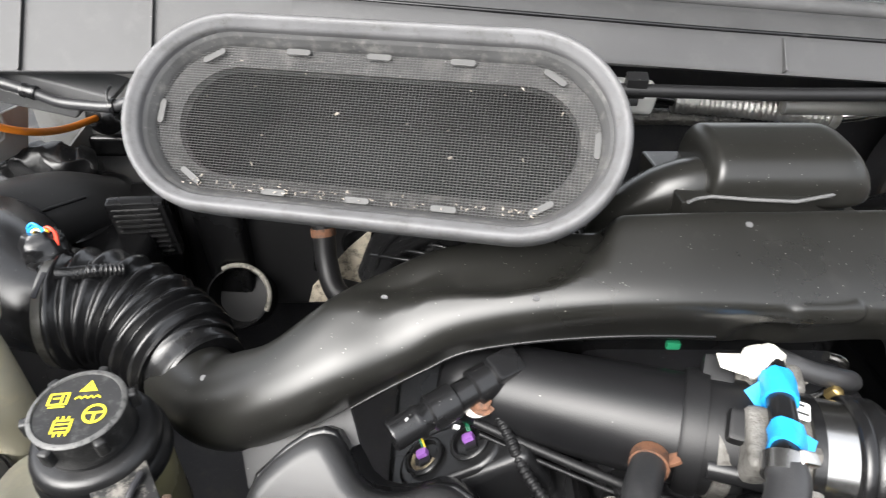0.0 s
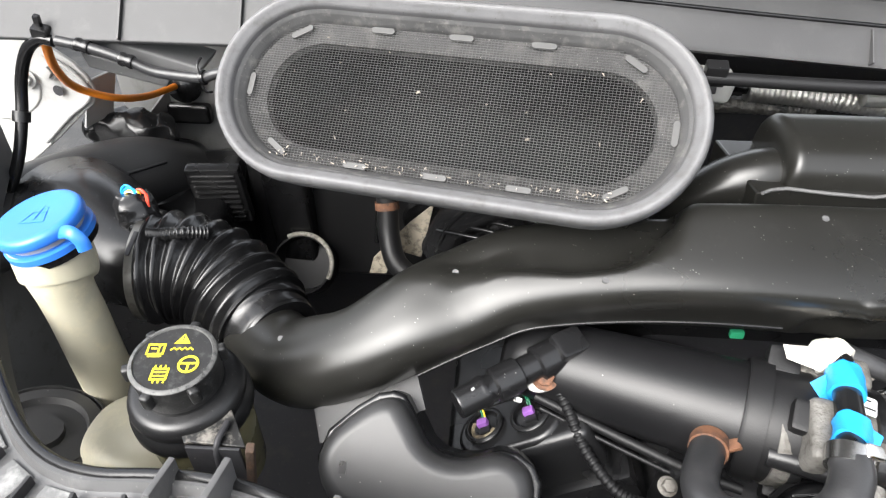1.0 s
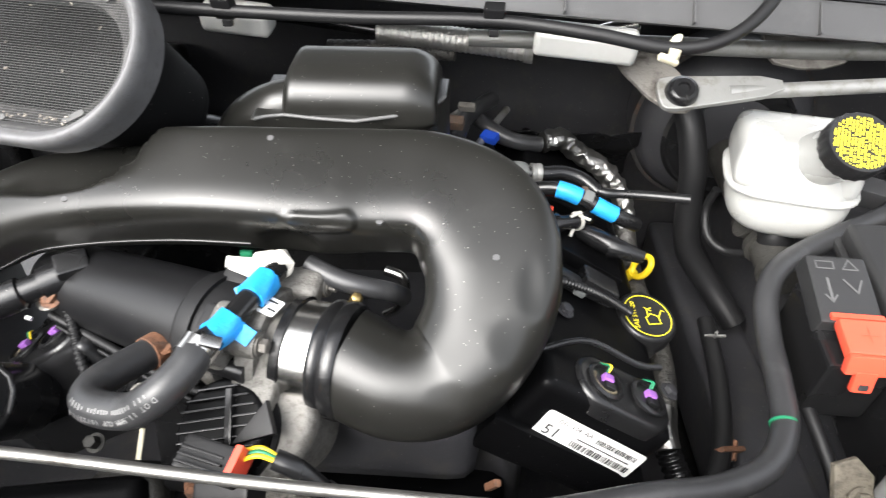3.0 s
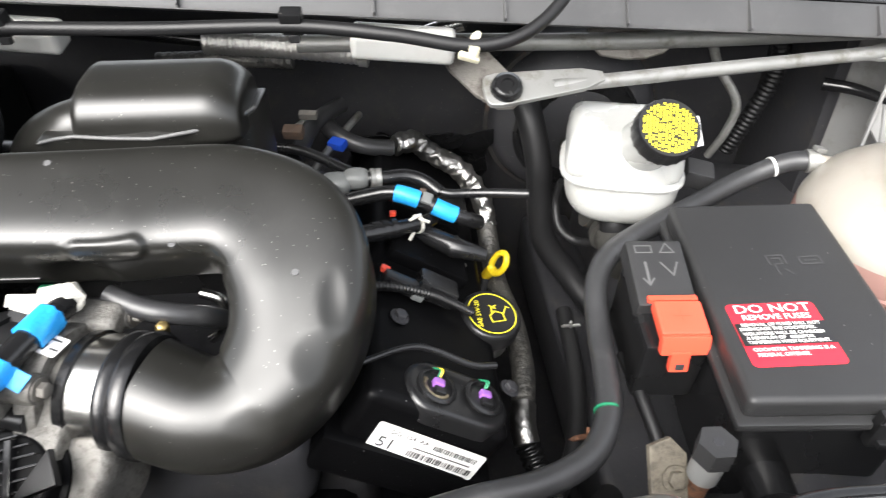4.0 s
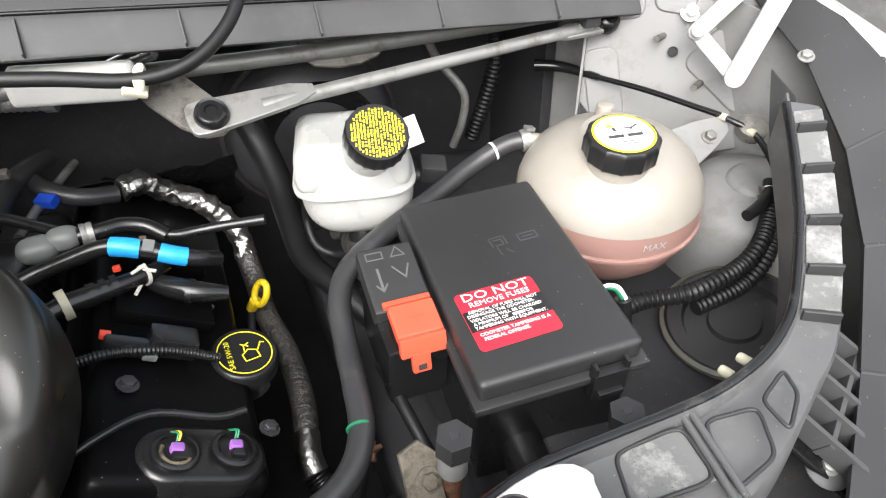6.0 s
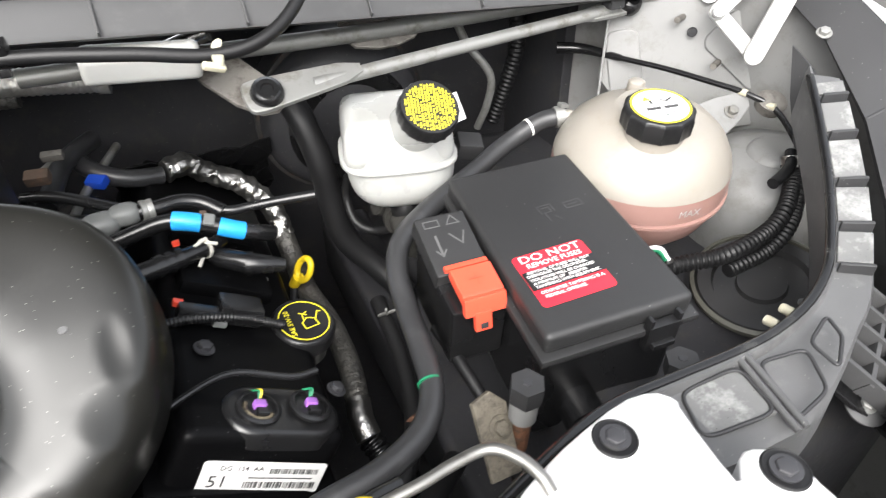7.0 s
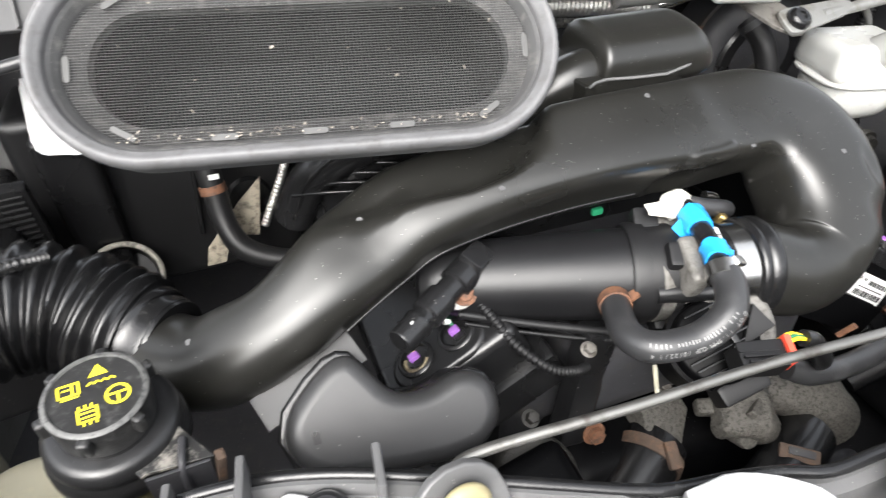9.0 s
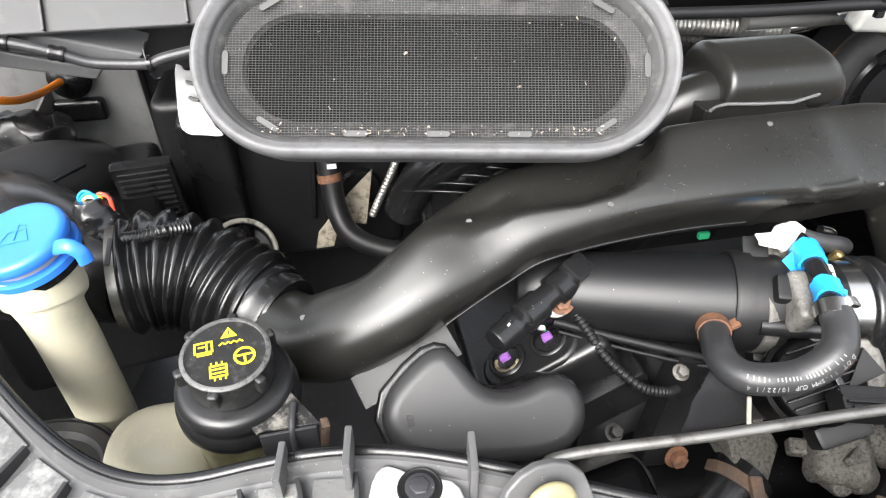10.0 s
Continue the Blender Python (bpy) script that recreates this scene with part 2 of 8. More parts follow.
def skin(bm, rings, closed_ends=True, loop=False):
    vs = [[bm.verts.new(p) for p in r] for r in rings]
    n = len(vs[0])
    pairs = list(zip(vs, vs[1:])) + ([(vs[-1], vs[0])] if loop else [])
    for a, b in pairs:
        for i in range(n):
            bm.faces.new((a[i], a[(i + 1) % n], b[(i + 1) % n], b[i]))
    if closed_ends and not loop:
        bm.faces.new(vs[0][::-1]), bm.faces.new(vs[-1])
    return bm


def tube(keys, r, seg=14, n=8, ribs=None, bm=None, squash=1.0):
    """A hose or wire through the keys. r: one radius or one a key. ribs: (pitch, height) for a corrugated hose."""
    bm = bm or bmesh.new()
    rr = [r] * len(keys) if not isinstance(r, (list, tuple)) else r
    pts = glide([(*k, q) for k, q in zip(keys, rr)], n)
    if ribs:
        dense = glide([(*k, q) for k, q in zip(keys, rr)], n * 12)
        run, pts, last = 0.0, [dense[0]], dense[0]
        for p in dense[1:]:
            run += float(np.linalg.norm(p[:3] - last[:3]))
            last = p
            if run >= ribs[0] / 5:
                pts.append(p)
                run = 0.0
    rings, up = [], None
    for i, p in enumerate(pts):
        a, b = Vector(pts[max(0, i - 1)][:3]), Vector(pts[min(len(pts) - 1, i + 1)][:3])
        d = (b - a).normalized()
        up = d.orthogonal().normalized() if up is None else (up - d * up.dot(d)).normalized()
        side = d.cross(up)
        q = p[3]
        if ribs:
            q += ribs[1] * (0.0, 0.7, 1.0, 0.7, 0.0)[i % 5]
        rings.append([Vector(p[:3]) + up * (q * math.cos(2 * math.pi * j / seg)) + side * (q * squash * math.sin(2 * math.pi * j / seg)) for j in range(seg)])
    return skin(bm, rings)


def lathe(profile, o=(0, 0, 0), axis=(0, 0, 1), seg=32, bm=None, x=(1, 0, 0), wave=None):
    """Turns (radius, height) pairs about an axis at o. wave: (count, depth) for lobes round the rim."""
    bm = bm or bmesh.new()
    m = basis(o, axis, x)
    rings = []
    for r, h in profile:
        ring = []
        for j in range(seg):
            a = 2 * math.pi * j / seg
            q = max(r, 1e-5)
            if wave and r > wave[2]:
                q *= 1 + wave[1] * max(0.0, math.cos(a * wave[0])) ** 3
            ring.append(m @ Vector((q * math.cos(a), q * math.sin(a), h)))
        rings.append(ring)
    return skin(bm, rings)


def hoop(profile, o, axis, seg=48):
    """A closed ring: its (radius, height) section turned about an axis at o."""
    m = basis(o, axis)
    rings_ = [[m @ Vector((r * math.cos(2 * math.pi * j / seg), r * math.sin(2 * math.pi * j / seg), h)) for j in range(seg)] for r, h in profile]
    return skin(bmesh.new(), rings_, closed_ends=False, loop=True)


def rbox(c, size, m=None, bevel=0.004, seg=2, bm=None, taper=1.0):
    """A box of that size with rounded edges, centred at c, turned by m. taper: the top's size against the bottom's."""
    b = bmesh.new()
    bmesh.ops.create_cube(b, size=1)
    for v in b.verts:
        k = taper if v.co.z > 0 else 1.0
        v.co = Vector((v.co.x * size[0] * k, v.co.y * size[1] * k, v.co.z * size[2]))
    if bevel:
        bmesh.ops.bevel(b, geom=b.edges[:], offset=min(bevel, 0.45 * min(size)), segments=seg, profile=0.6, affect="EDGES")
    t = (m.to_3x3().to_4x4() if m else Matrix())
    b.transform(Matrix.Translation(c) @ t)
    return merge(bm, b)


def merge(bm, b):
    if bm is None:
        return b
    me = bpy.data.meshes.new("tmp")
    b.to_mesh(me)
    b.free()
    bm.from_mesh(me)
    bpy.data.meshes.remove(me)
    return bm


def soften(poly, times=2):
    """Rounds a closed outline's corners."""
    for _ in range(times):
        q = []
        for a, b in zip(poly, poly[1:] + poly[:1]):
            q += [tuple(0.75 * s + 0.25 * t for s, t in zip(a, b)), tuple(0.25 * s + 0.75 * t for s, t in zip(a, b))]
        poly = q
    return poly


def prism(outline, h, m, bevel=0.0, bm=None, seg=2):
    """An outline in the xy plane of m, from z = -h to 0, its upper edge rounded."""
    b = bmesh.new()
    top = [b.verts.new((x, y, 0)) for x, y in outline]
    low = [b.verts.new((x, y, -h)) for x, y in outline]
    f = b.faces.new(top)
    b.faces.new(low[::-1])
    n = len(top)
    for i in range(n):
        b.faces.new((top[i], low[i], low[(i + 1) % n], top[(i + 1) % n]))
    bmesh.ops.recalc_face_normals(b, faces=b.faces)
    if bevel:
        bmesh.ops.bevel(b, geom=list(f.edges), offset=bevel, segments=seg, profile=0.5, affect="EDGES")
    b.transform(m)
    return merge(bm, b)


def stadium(a, r, n=24):
    """Half-length a and radius r of a long rounded slot, centred."""
    pts = []
    for i in range(n + 1):
        t = -math.pi / 2 + math.pi * i / n
        pts.append((a - r + r * math.cos(t), r * math.sin(t)))
    straight = 16
    top = [(a - r - 2 * (a - r) * i / straight, r) for i in range(1, straight)]
    left = [(-x, -y) for x, y in pts]
    low = [(-x, -y) for x, y in top]
    return pts + top + left + low


def rrect(w, h, r, n=5):
    """A rectangle's outline with rounded corners, centred."""
    out = []
    for cx, cy, a0 in ((w / 2 - r, h / 2 - r, 0), (-w / 2 + r, h / 2 - r, 90), (-w / 2 + r, -h / 2 + r, 180), (w / 2 - r, -h / 2 + r, 270)):
        out += [(cx + r * math.cos(radians(a0 + 90 * i / n)), cy + r * math.sin(radians(a0 + 90 * i / n))) for i in range(n + 1)]
    return out


def ring_pts(r, n, a0=0.0, a1=360.0):
    return [(r * math.cos(radians(a0 + (a1 - a0) * i / n)), r * math.sin(radians(a0 + (a1 - a0) * i / n))) for i in range(n)]


def hexbolt(o, axis, r=0.007, h=0.006, bm=None):
    bm = lathe([(0, 0), (r * 1.45, 0), (r * 1.45, 0.0015), (r * 1.05, 0.0018)], o, axis, 20, bm)
    m = basis(o, axis)
    return lathe([(r, 0.0015), (r, h), (r * 0.86, h + 0.0008), (0, h + 0.0008)], o, axis, 6, bm)


def words(name, body, size, m, material, parent, lift=0.0003, align="CENTER", wide=1.0):
    """Raised lettering in the built-in font, lying in the xy plane of m."""
    cu = bpy.data.curves.new(name, "FONT")
    cu.body, cu.size, cu.align_x, cu.align_y, cu.extrude = body, size, align, "CENTER", 0.00015
    cu.resolution_u = 2
    ob = new(name, cu)
    bpy.context.view_layer.update()
    me = bpy.data.meshes.new_from_object(ob.evaluated_get(bpy.context.evaluated_depsgraph_get()))
    bpy.data.objects.remove(ob)
    bm = bmesh.new()
    bm.from_mesh(me)
    bpy.data.meshes.remove(me)
    bm.transform(m @ Matrix.Translation((0, 0, lift)) @ Matrix.Diagonal((wide, 1, 1, 1)))
    return part(name, bm, material, parent)


def bars(rects, m, lift=0.0004, bm=None):
    """Flat raised bars (x, y, width, height) in the xy plane of m."""
    for x, y, w, h in rects:
        bm = prism([(x - w / 2, y - h / 2), (x + w / 2, y - h / 2), (x + w / 2, y + h / 2), (x - w / 2, y + h / 2)], 0.0002, m @ Matrix.Translation((0, 0, lift)), 0, bm)
    return bm

# ---- the setting ----
solo("ground", rbox((0.3, 0, -0.05), (400, 400, 0.1), bevel=0), ASPHALT, "grey asphalt ground under the vehicle", "ground", kind="structure")


def sheet(rows):
    """A thin skin through rows of points."""
    bm = bmesh.new()
    vs = [[bm.verts.new(p) for p in r] for r in rows]
    for a, b in zip(vs, vs[1:]):
        for i in range(len(a) - 1):
            bm.faces.new((a[i], a[i + 1], b[i + 1], b[i]))
    return bm


def thick(bm, t):
    """Gives a skin a thickness."""
    bmesh.ops.recalc_face_normals(bm, faces=bm.faces)
    bmesh.ops.solidify(bm, geom=bm.faces[:], thickness=t)
    return bm


# plain walls, unseen, added round the vehicle to darken the low horizon
ADDED_WALL = mat("plain_grey_added_wall", (0.12, 0.118, 0.113), 0.85, big=1.2, fine=40, bump=0.4, second=(0.16, 0.157, 0.15), amount=0.4, depth=0.004)
for nm, c_, sz in (("wall_unseen_south", (0.3, -4.6, 1.1), (9.0, 0.25, 2.2)), ("wall_unseen_east", (4.8, 1.0, 0.95), (0.25, 11.0, 1.9)), ("wall_unseen_west", (-4.2, 1.0, 1.0), (0.25, 11.0, 2.0))):
    solo(nm, rbox(c_, sz, bevel=0.02), ADDED_WALL, "plain grey wall, unseen, added to block low sky light", "wall", kind="structure")

# engine bay walls: bulkhead, floor tray, inner wings
solo("wall_bulkhead", rbox((0.335, 1.02, 0.85), (1.70, 0.03, 0.80), bevel=0.005), DARK, "black sound-deadened bulkhead behind the engine", "bulkhead", kind="structure")
solo("floor", rbox((0.30, 0.52, 0.50), (1.9, 1.0, 0.03), bevel=0.004), DARK, "black undertray at the bottom of the engine bay", "undertray", kind="structure")
solo("wall_radiator", rbox((0.30, 0.040, 0.77), (1.25, 0.065, 0.48), bevel=0.004), MATTE, "black radiator and fan shroud at the front of the bay", "radiator", kind="structure")
bm = thick(sheet([[(1.195, 0.84, z) for z in (0.5, 0.8, 1.0, 1.24)], [(1.235, 0.78, z) for z in (0.5, 0.8, 1.0, 1.24)], [(1.30, 0.68, z) for z in (0.5, 0.8, 1.0, 1.24)],
                  [(1.36, 0.55, z) for z in (0.5, 0.8, 1.0, 1.20)], [(1.37, 0.38, z) for z in (0.5, 0.8, 0.98, 1.08)], [(1.33, 0.10, z) for z in (0.5, 0.7, 0.85, 0.95)]]), 0.004)
solo("wall_side_return", rbox((1.185, 0.92, 0.85), (0.02, 0.20, 0.78), None, 0.004), DARK, "black side return of the bulkhead", "bulkhead", kind="structure")
solo("wall_east", bm, GREYMETAL, "grey-white painted inner wing panel of the bay", "inner wing", kind="structure", smooth=60)
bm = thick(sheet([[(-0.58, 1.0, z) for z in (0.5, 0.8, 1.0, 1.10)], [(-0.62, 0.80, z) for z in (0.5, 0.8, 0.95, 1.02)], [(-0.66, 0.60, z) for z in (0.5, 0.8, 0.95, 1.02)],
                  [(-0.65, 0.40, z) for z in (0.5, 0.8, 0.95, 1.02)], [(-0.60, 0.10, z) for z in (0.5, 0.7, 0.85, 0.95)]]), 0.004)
solo("wall_west", bm, GREYMETAL, "grey-white painted inner wing panel of the bay", "inner wing", kind="structure", smooth=60)

# outer body round the bay
bm = thick(sheet([[(x, -0.10 + 0.30 * ((x - 0.35) / 1.05) ** 4, z) for x in np.linspace(-0.72, 1.42, 15)] for z in (0.35, 0.55, 0.80, 0.98, 1.03)]), 0.01)
solo("wall_front_body", bm, WHITE, "white painted front body panel of the van", "body panel", kind="structure", smooth=50)
solo("wall_wing_west", thick(sheet([[(-0.72, y, z) for z in (0.35, 0.6, 0.85, 1.0)] for y in (0.22, 0.5, 0.8, 1.05)]), 0.01), WHITE, "white painted outer wing of the van", "wing panel", kind="structure")

# raised bonnet over the bay, unseen, added to block light from above
bonnet = thing("bonnet", "unseen raised white bonnet blocking overhead light, underside darkened for shade", "bonnet", (0.3, 0.95, 1.3), kind="structure")
bm = thick(sheet([[(x, y + 0.04 * ((x - 0.33) / 0.9) ** 2, z - 0.03 * ((x - 0.33) / 0.9) ** 2) for x in np.linspace(-0.58, 1.24, 9)] for y, z in ((0.97, 1.41), (0.89, 1.56), (0.76, 1.73), (0.60, 1.88), (0.46, 1.99), (0.36, 2.06))]), 0.02)
part("panel", bm, WHITE, bonnet)
# dark sheet: the shade of the bonnet's underside put into its colour
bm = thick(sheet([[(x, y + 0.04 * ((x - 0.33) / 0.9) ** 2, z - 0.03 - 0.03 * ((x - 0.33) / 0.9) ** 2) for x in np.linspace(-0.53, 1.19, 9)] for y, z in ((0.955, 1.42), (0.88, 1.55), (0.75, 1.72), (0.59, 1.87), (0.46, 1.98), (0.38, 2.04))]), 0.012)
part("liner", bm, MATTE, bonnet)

# windscreen cowl over the back of the bay
cowl = thing("cowl", "grey plastic windscreen cowl with moulded panels", "cowl", (0.3, 0.66, 1.24), kind="structure")


def lip(x):
    """The lower front edge of the cowl: its y and z."""
    return 0.600 + 0.075 * max(0.0, (x - 0.15) / 0.95) ** 1.1, 1.287 - 0.078 * max(-0.3, (x - 0.15) / 0.9)


xs = list(np.linspace(-0.14, 1.24, 36))
COWL_ROWS = ((0.030, -0.004), (0.004, -0.002), (0.0, 0.001), (0.001, 0.006), (0.010, 0.020), (0.016, 0.030), (0.022, 0.033), (0.026, 0.031), (0.030, 0.036), (0.045, 0.046), (0.060, 0.050), (0.066, 0.046), (0.08, 0.05))
part("front_lip", thick(sheet([[(x, lip(x)[0] + dy, lip(x)[1] + dz) for x in xs] for dy, dz in COWL_ROWS]), 0.003), COWL, cowl, smooth=35)
for x in (0.335, 0.52, 0.655, 0.79, 0.935, 1.10):
    y, z = lip(x)
    part("panel_rib", rbox((x, y + 0.010, z + 0.016), (0.0022, 0.034, 0.014), pose(0, 0, 0, 50, 0, 0), 0.001), COWL, cowl)
part("edge_strip", tube([(x, lip(x)[0] + 0.074, lip(x)[1] + 0.054) for x in np.linspace(-0.6, 1.2, 10)], 0.0085, 12, 4), COWLPALE, cowl, "pale aluminium-grey edge strip")
part("gap_seal", tube([(x, lip(x)[0] + 0.027, lip(x)[1] + 0.034) for x in np.linspace(-0.14, 1.2, 8)], 0.0022, 8, 4), RUBBER, cowl, "thin black gap seal")
window_1 = thing("window_1", "sloping windscreen glass with a black edge band", "windscreen", (0.3, 0.72, 1.33), kind="structure")
part("pane", thick(sheet([[(x, 0.69 + dy + 0.05 * ((x - 0.3) / 0.9) ** 2, 1.335 + dz - 0.05 * (x - 0.2)) for x in np.linspace(-0.7, 1.3, 9)] for dy, dz in ((0.0, 0.0), (0.25, 0.12), (0.6, 0.34))]), 0.006), GLASS, window_1)
# unseen sheet added under the glass so that it looks dark
part("dark_backing", thick(sheet([[(x, 0.70 + dy + 0.05 * ((x - 0.3) / 0.9) ** 2, 1.285 + dz - 0.05 * (x - 0.2)) for x in np.linspace(-0.7, 1.3, 9)] for dy, dz in ((0.0, 0.0), (0.25, 0.10), (0.65, 0.32))]), 0.01), MATTE, window_1, "added dark sheet behind the glass")
part("wiper_blade", tube([(0.25, 0.72, 1.362), (0.55, 0.76, 1.365), (1.0, 0.80, 1.35)], 0.009, 10, 4), RUBBER, window_1, "black wiper blade parked low")

# ================= intake duct =================
duct = thing("intake_duct", "glossy black moulded intake duct curving across the engine", "air duct", (0.12, 0.43, 1.0))
N_TOP = Vector((0.0, -0.5, 0.866))
DUCT_KEYS = [
    # x, y, z, half-width, half-depth, squareness of the front and of the rear side
    (-0.261, 0.468, 1.010, 0.042, 0.043, 2.0, 2.0),
    (-0.215, 0.429, 1.013, 0.044, 0.042, 2.0, 2.0),
    (-0.174, 0.413, 1.030, 0.045, 0.043, 2.1, 2.2),
    (-0.132, 0.409, 1.053, 0.041, 0.041, 2.3, 2.6),
    (-0.088, 0.4195, 1.079, 0.043, 0.0395, 2.7, 3.2),
    (-0.042, 0.436, 1.102, 0.048, 0.035, 3.2, 4.6),
    (0.009, 0.448, 1.124, 0.050, 0.037, 3.6, 5.5),
    (0.093, 0.448, 1.137, 0.047, 0.041, 4.0, 6.4),
    (0.193, 0.443, 1.146, 0.046, 0.043, 4.4, 7.3),
    (0.298, 0.446, 1.143, 0.049, 0.043, 4.6, 7.7),
    (0.348, 0.448, 1.145, 0.051, 0.038, 4.2, 6.5),
    (0.399, 0.446, 1.145, 0.053, 0.037, 3.9, 4.8),
    (0.438, 0.428, 1.127, 0.061, 0.043, 3.8, 4.4),
    (0.455, 0.395, 1.097, 0.060, 0.050, 3.4, 4.0),
    (0.447, 0.358, 1.062, 0.054, 0.055, 2.9, 3.4),
    (0.417, 0.330, 1.036, 0.049, 0.056, 2.4, 2.6),
    (0.378, 0.318, 1.034, 0.046, 0.050, 2.0, 2.0),
    (0.330, 0.330, 1.048, 0.0475, 0.0475, 2.0, 2.0),
]
SEGS = 112


def scallop(along, across):
    """How far the pressed hollow under the air inlet reaches at a place on the upper face, across from its front edge: 0 outside it, 1 in it."""
    if along > 0.06:
        u = (along - 0.06) / 0.103
        edge = 0.023 + 0.078 * u ** 3.5
        soft_ = 0.017 * math.hypot(1.0, 0.08 * 3.5 / 0.103 * u ** 2.5) + 0.004 * u
    else:
        u = (0.06 - along) / 0.105
        edge = 0.023 + 0.030 * u ** 1.4
        soft_ = 0.017 + 0.012 * u
    f = min(1.0, max(0.0, (across - edge) / soft_))
    fade = min(1.0, max(0.0, (along + 0.085) / 0.08))
    return f * f * (3 - 2 * f) * fade * fade * (3 - 2 * fade)


rings, seam = [], []
pts = glide(DUCT_KEYS, 24)
for i, p in enumerate(pts):
    a, b = Vector(pts[max(0, i - 1)][:3]), Vector(pts[min(len(pts) - 1, i + 1)][:3])
    d = (b - a).normalized()
    wv = N_TOP.cross(d).normalized()
    nv = d.cross(wv).normalized()
    c, hw, hd, q_front, q_rear = Vector(p[:3]), p[3], p[4], max(2.0, p[5]), max(2.0, p[6])
    ring = []
    for j in range(SEGS):
        t = 2 * math.pi * j / SEGS
        ct, s = math.cos(t), math.sin(t)
        q_ = q_front if ct < 0 else q_rear
        x = hw * math.copysign(abs(ct) ** (2 / q_), ct)
        z = hd * math.copysign(abs(s) ** (2 / q_), s)
        if i < len(pts) * 0.5 and z > -hd * 0.3:
            f = scallop(c.x, x + hw)
            z -= 0.028 * f * min(1.0, max(0.0, (z / hd + 0.3) / 0.9))
        q = c + wv * x + nv * z
        if i < len(pts) * 0.65:
            # raised oval pad on the front roll, with a sharp rim
            e = q - Vector((0.3065, 0.3795, 1.1505))
            g = math.hypot(max(0.0, abs(e.x) - 0.020), e.dot((nv + wv).normalized())) / 0.0125
            if g < 1 and e.length < 0.05:
                k_ = min(1.0, (1 - g) / 0.40)
                q += (nv - wv).normalized() * (0.0034 * k_ * k_ * (3 - 2 * k_))
            # the lower edge is notched over the taped hose
            e = q - Vector((0.272, 0.398, 1.106))
            g = (e.x / 0.030) ** 2 + (e.y / 0.034) ** 2 + (e.z / 0.032) ** 2
            if g < 1:
                q += wv * (0.016 * (1 - g))
        # shallow dents along the outer edge of the bend
        for dc, dr, dd in (((0.500, 0.395, 1.112), (0.022, 0.040, 0.03), 0.006), ((0.478, 0.318, 1.088), (0.030, 0.024, 0.03), 0.005), ((0.425, 0.270, 1.078), (0.03, 0.02, 0.03), 0.004), ((0.486, 0.352, 1.118), (0.012, 0.030, 0.03), 0.003)):
            e = q - Vector(dc)
            g = (e.x / dr[0]) ** 2 + (e.y / dr[1]) ** 2 + (e.z / dr[2]) ** 2
            if g < 1:
                q -= (wv + nv).normalized() * (dd * (1 - g) ** 1.5)
        ring.append(q)
    rings.append(ring)
    seam.append(c - wv * (hw * 1.0) - nv * (hd * 0.35))
# the inner side of the bend is drawn smooth where its sections crowd together
HUB = Vector((0.388, 0.385, 1.090))
held = [[min(1.0, max(0.0, (0.062 - (q - HUB).length) / 0.022)) for q in r] for r in rings]
for _ in range(60):
    rings = [[q if not 0 < i < len(rings) - 1 or held[i][j] == 0.0 else q.lerp((rings[i - 1][j] + rings[i + 1][j]) / 2, 0.5 * held[i][j]) for j, q in enumerate(r)] for i, r in enumerate(rings)]
part("body", skin(bmesh.new(), rings), DUCT, duct, smooth=60)
part("seam", tube([tuple(s) for s in seam[58:205:13]], 0.0016, 8, 4), BLACK, duct)
# moulding marks on the duct
for mark in ((-0.213, 0.411, 1.056), (-0.048, 0.436, 1.1385), (0.079, 0.404, 1.1555), (0.2535, 0.4455, 1.1995), (0.358, 0.374, 1.156), (0.4526, 0.3607, 1.147)):
    q = min((v for r in rings for v in r), key=lambda v: (v - Vector(mark)).length)
    part("moulding_mark", prism(soften([(-0.0028, -0.0026), (0.0028, -0.0026), (0.0028, 0.0026), (-0.0028, 0.0026)], 1), 0.004, basis(q + N_TOP * 0.0006, N_TOP)), FRAME, duct)

# resonator on the back of the duct
reson = thing("resonator", "black plastic resonator box behind the intake duct", "resonator box", (0.30, 0.55, 1.13))


def capsule(c, half, sq=2.6, seg=40, rings_n=26, m=None, flat=None):
    """A rounded box (superellipsoid)."""
    bm = bmesh.new()
    rs = []
    for i in range(rings_n + 1):
        t = -math.pi / 2 + math.pi * i / rings_n
        ring = []
        for j in range(seg):
            u = 2 * math.pi * j / seg
            pw = lambda v: math.copysign(abs(v) ** (2 / sq), v)
            v = Vector((half[0] * pw(math.sin(t)), half[1] * pw(math.cos(t)) * pw(math.cos(u)), half[2] * pw(math.cos(t)) * pw(math.sin(u))))
            ring.append(Vector(c) + (m.to_3x3() @ v if m else v))
        rs.append(ring)
    return skin(bm, rs, closed_ends=False)


rs_ = []
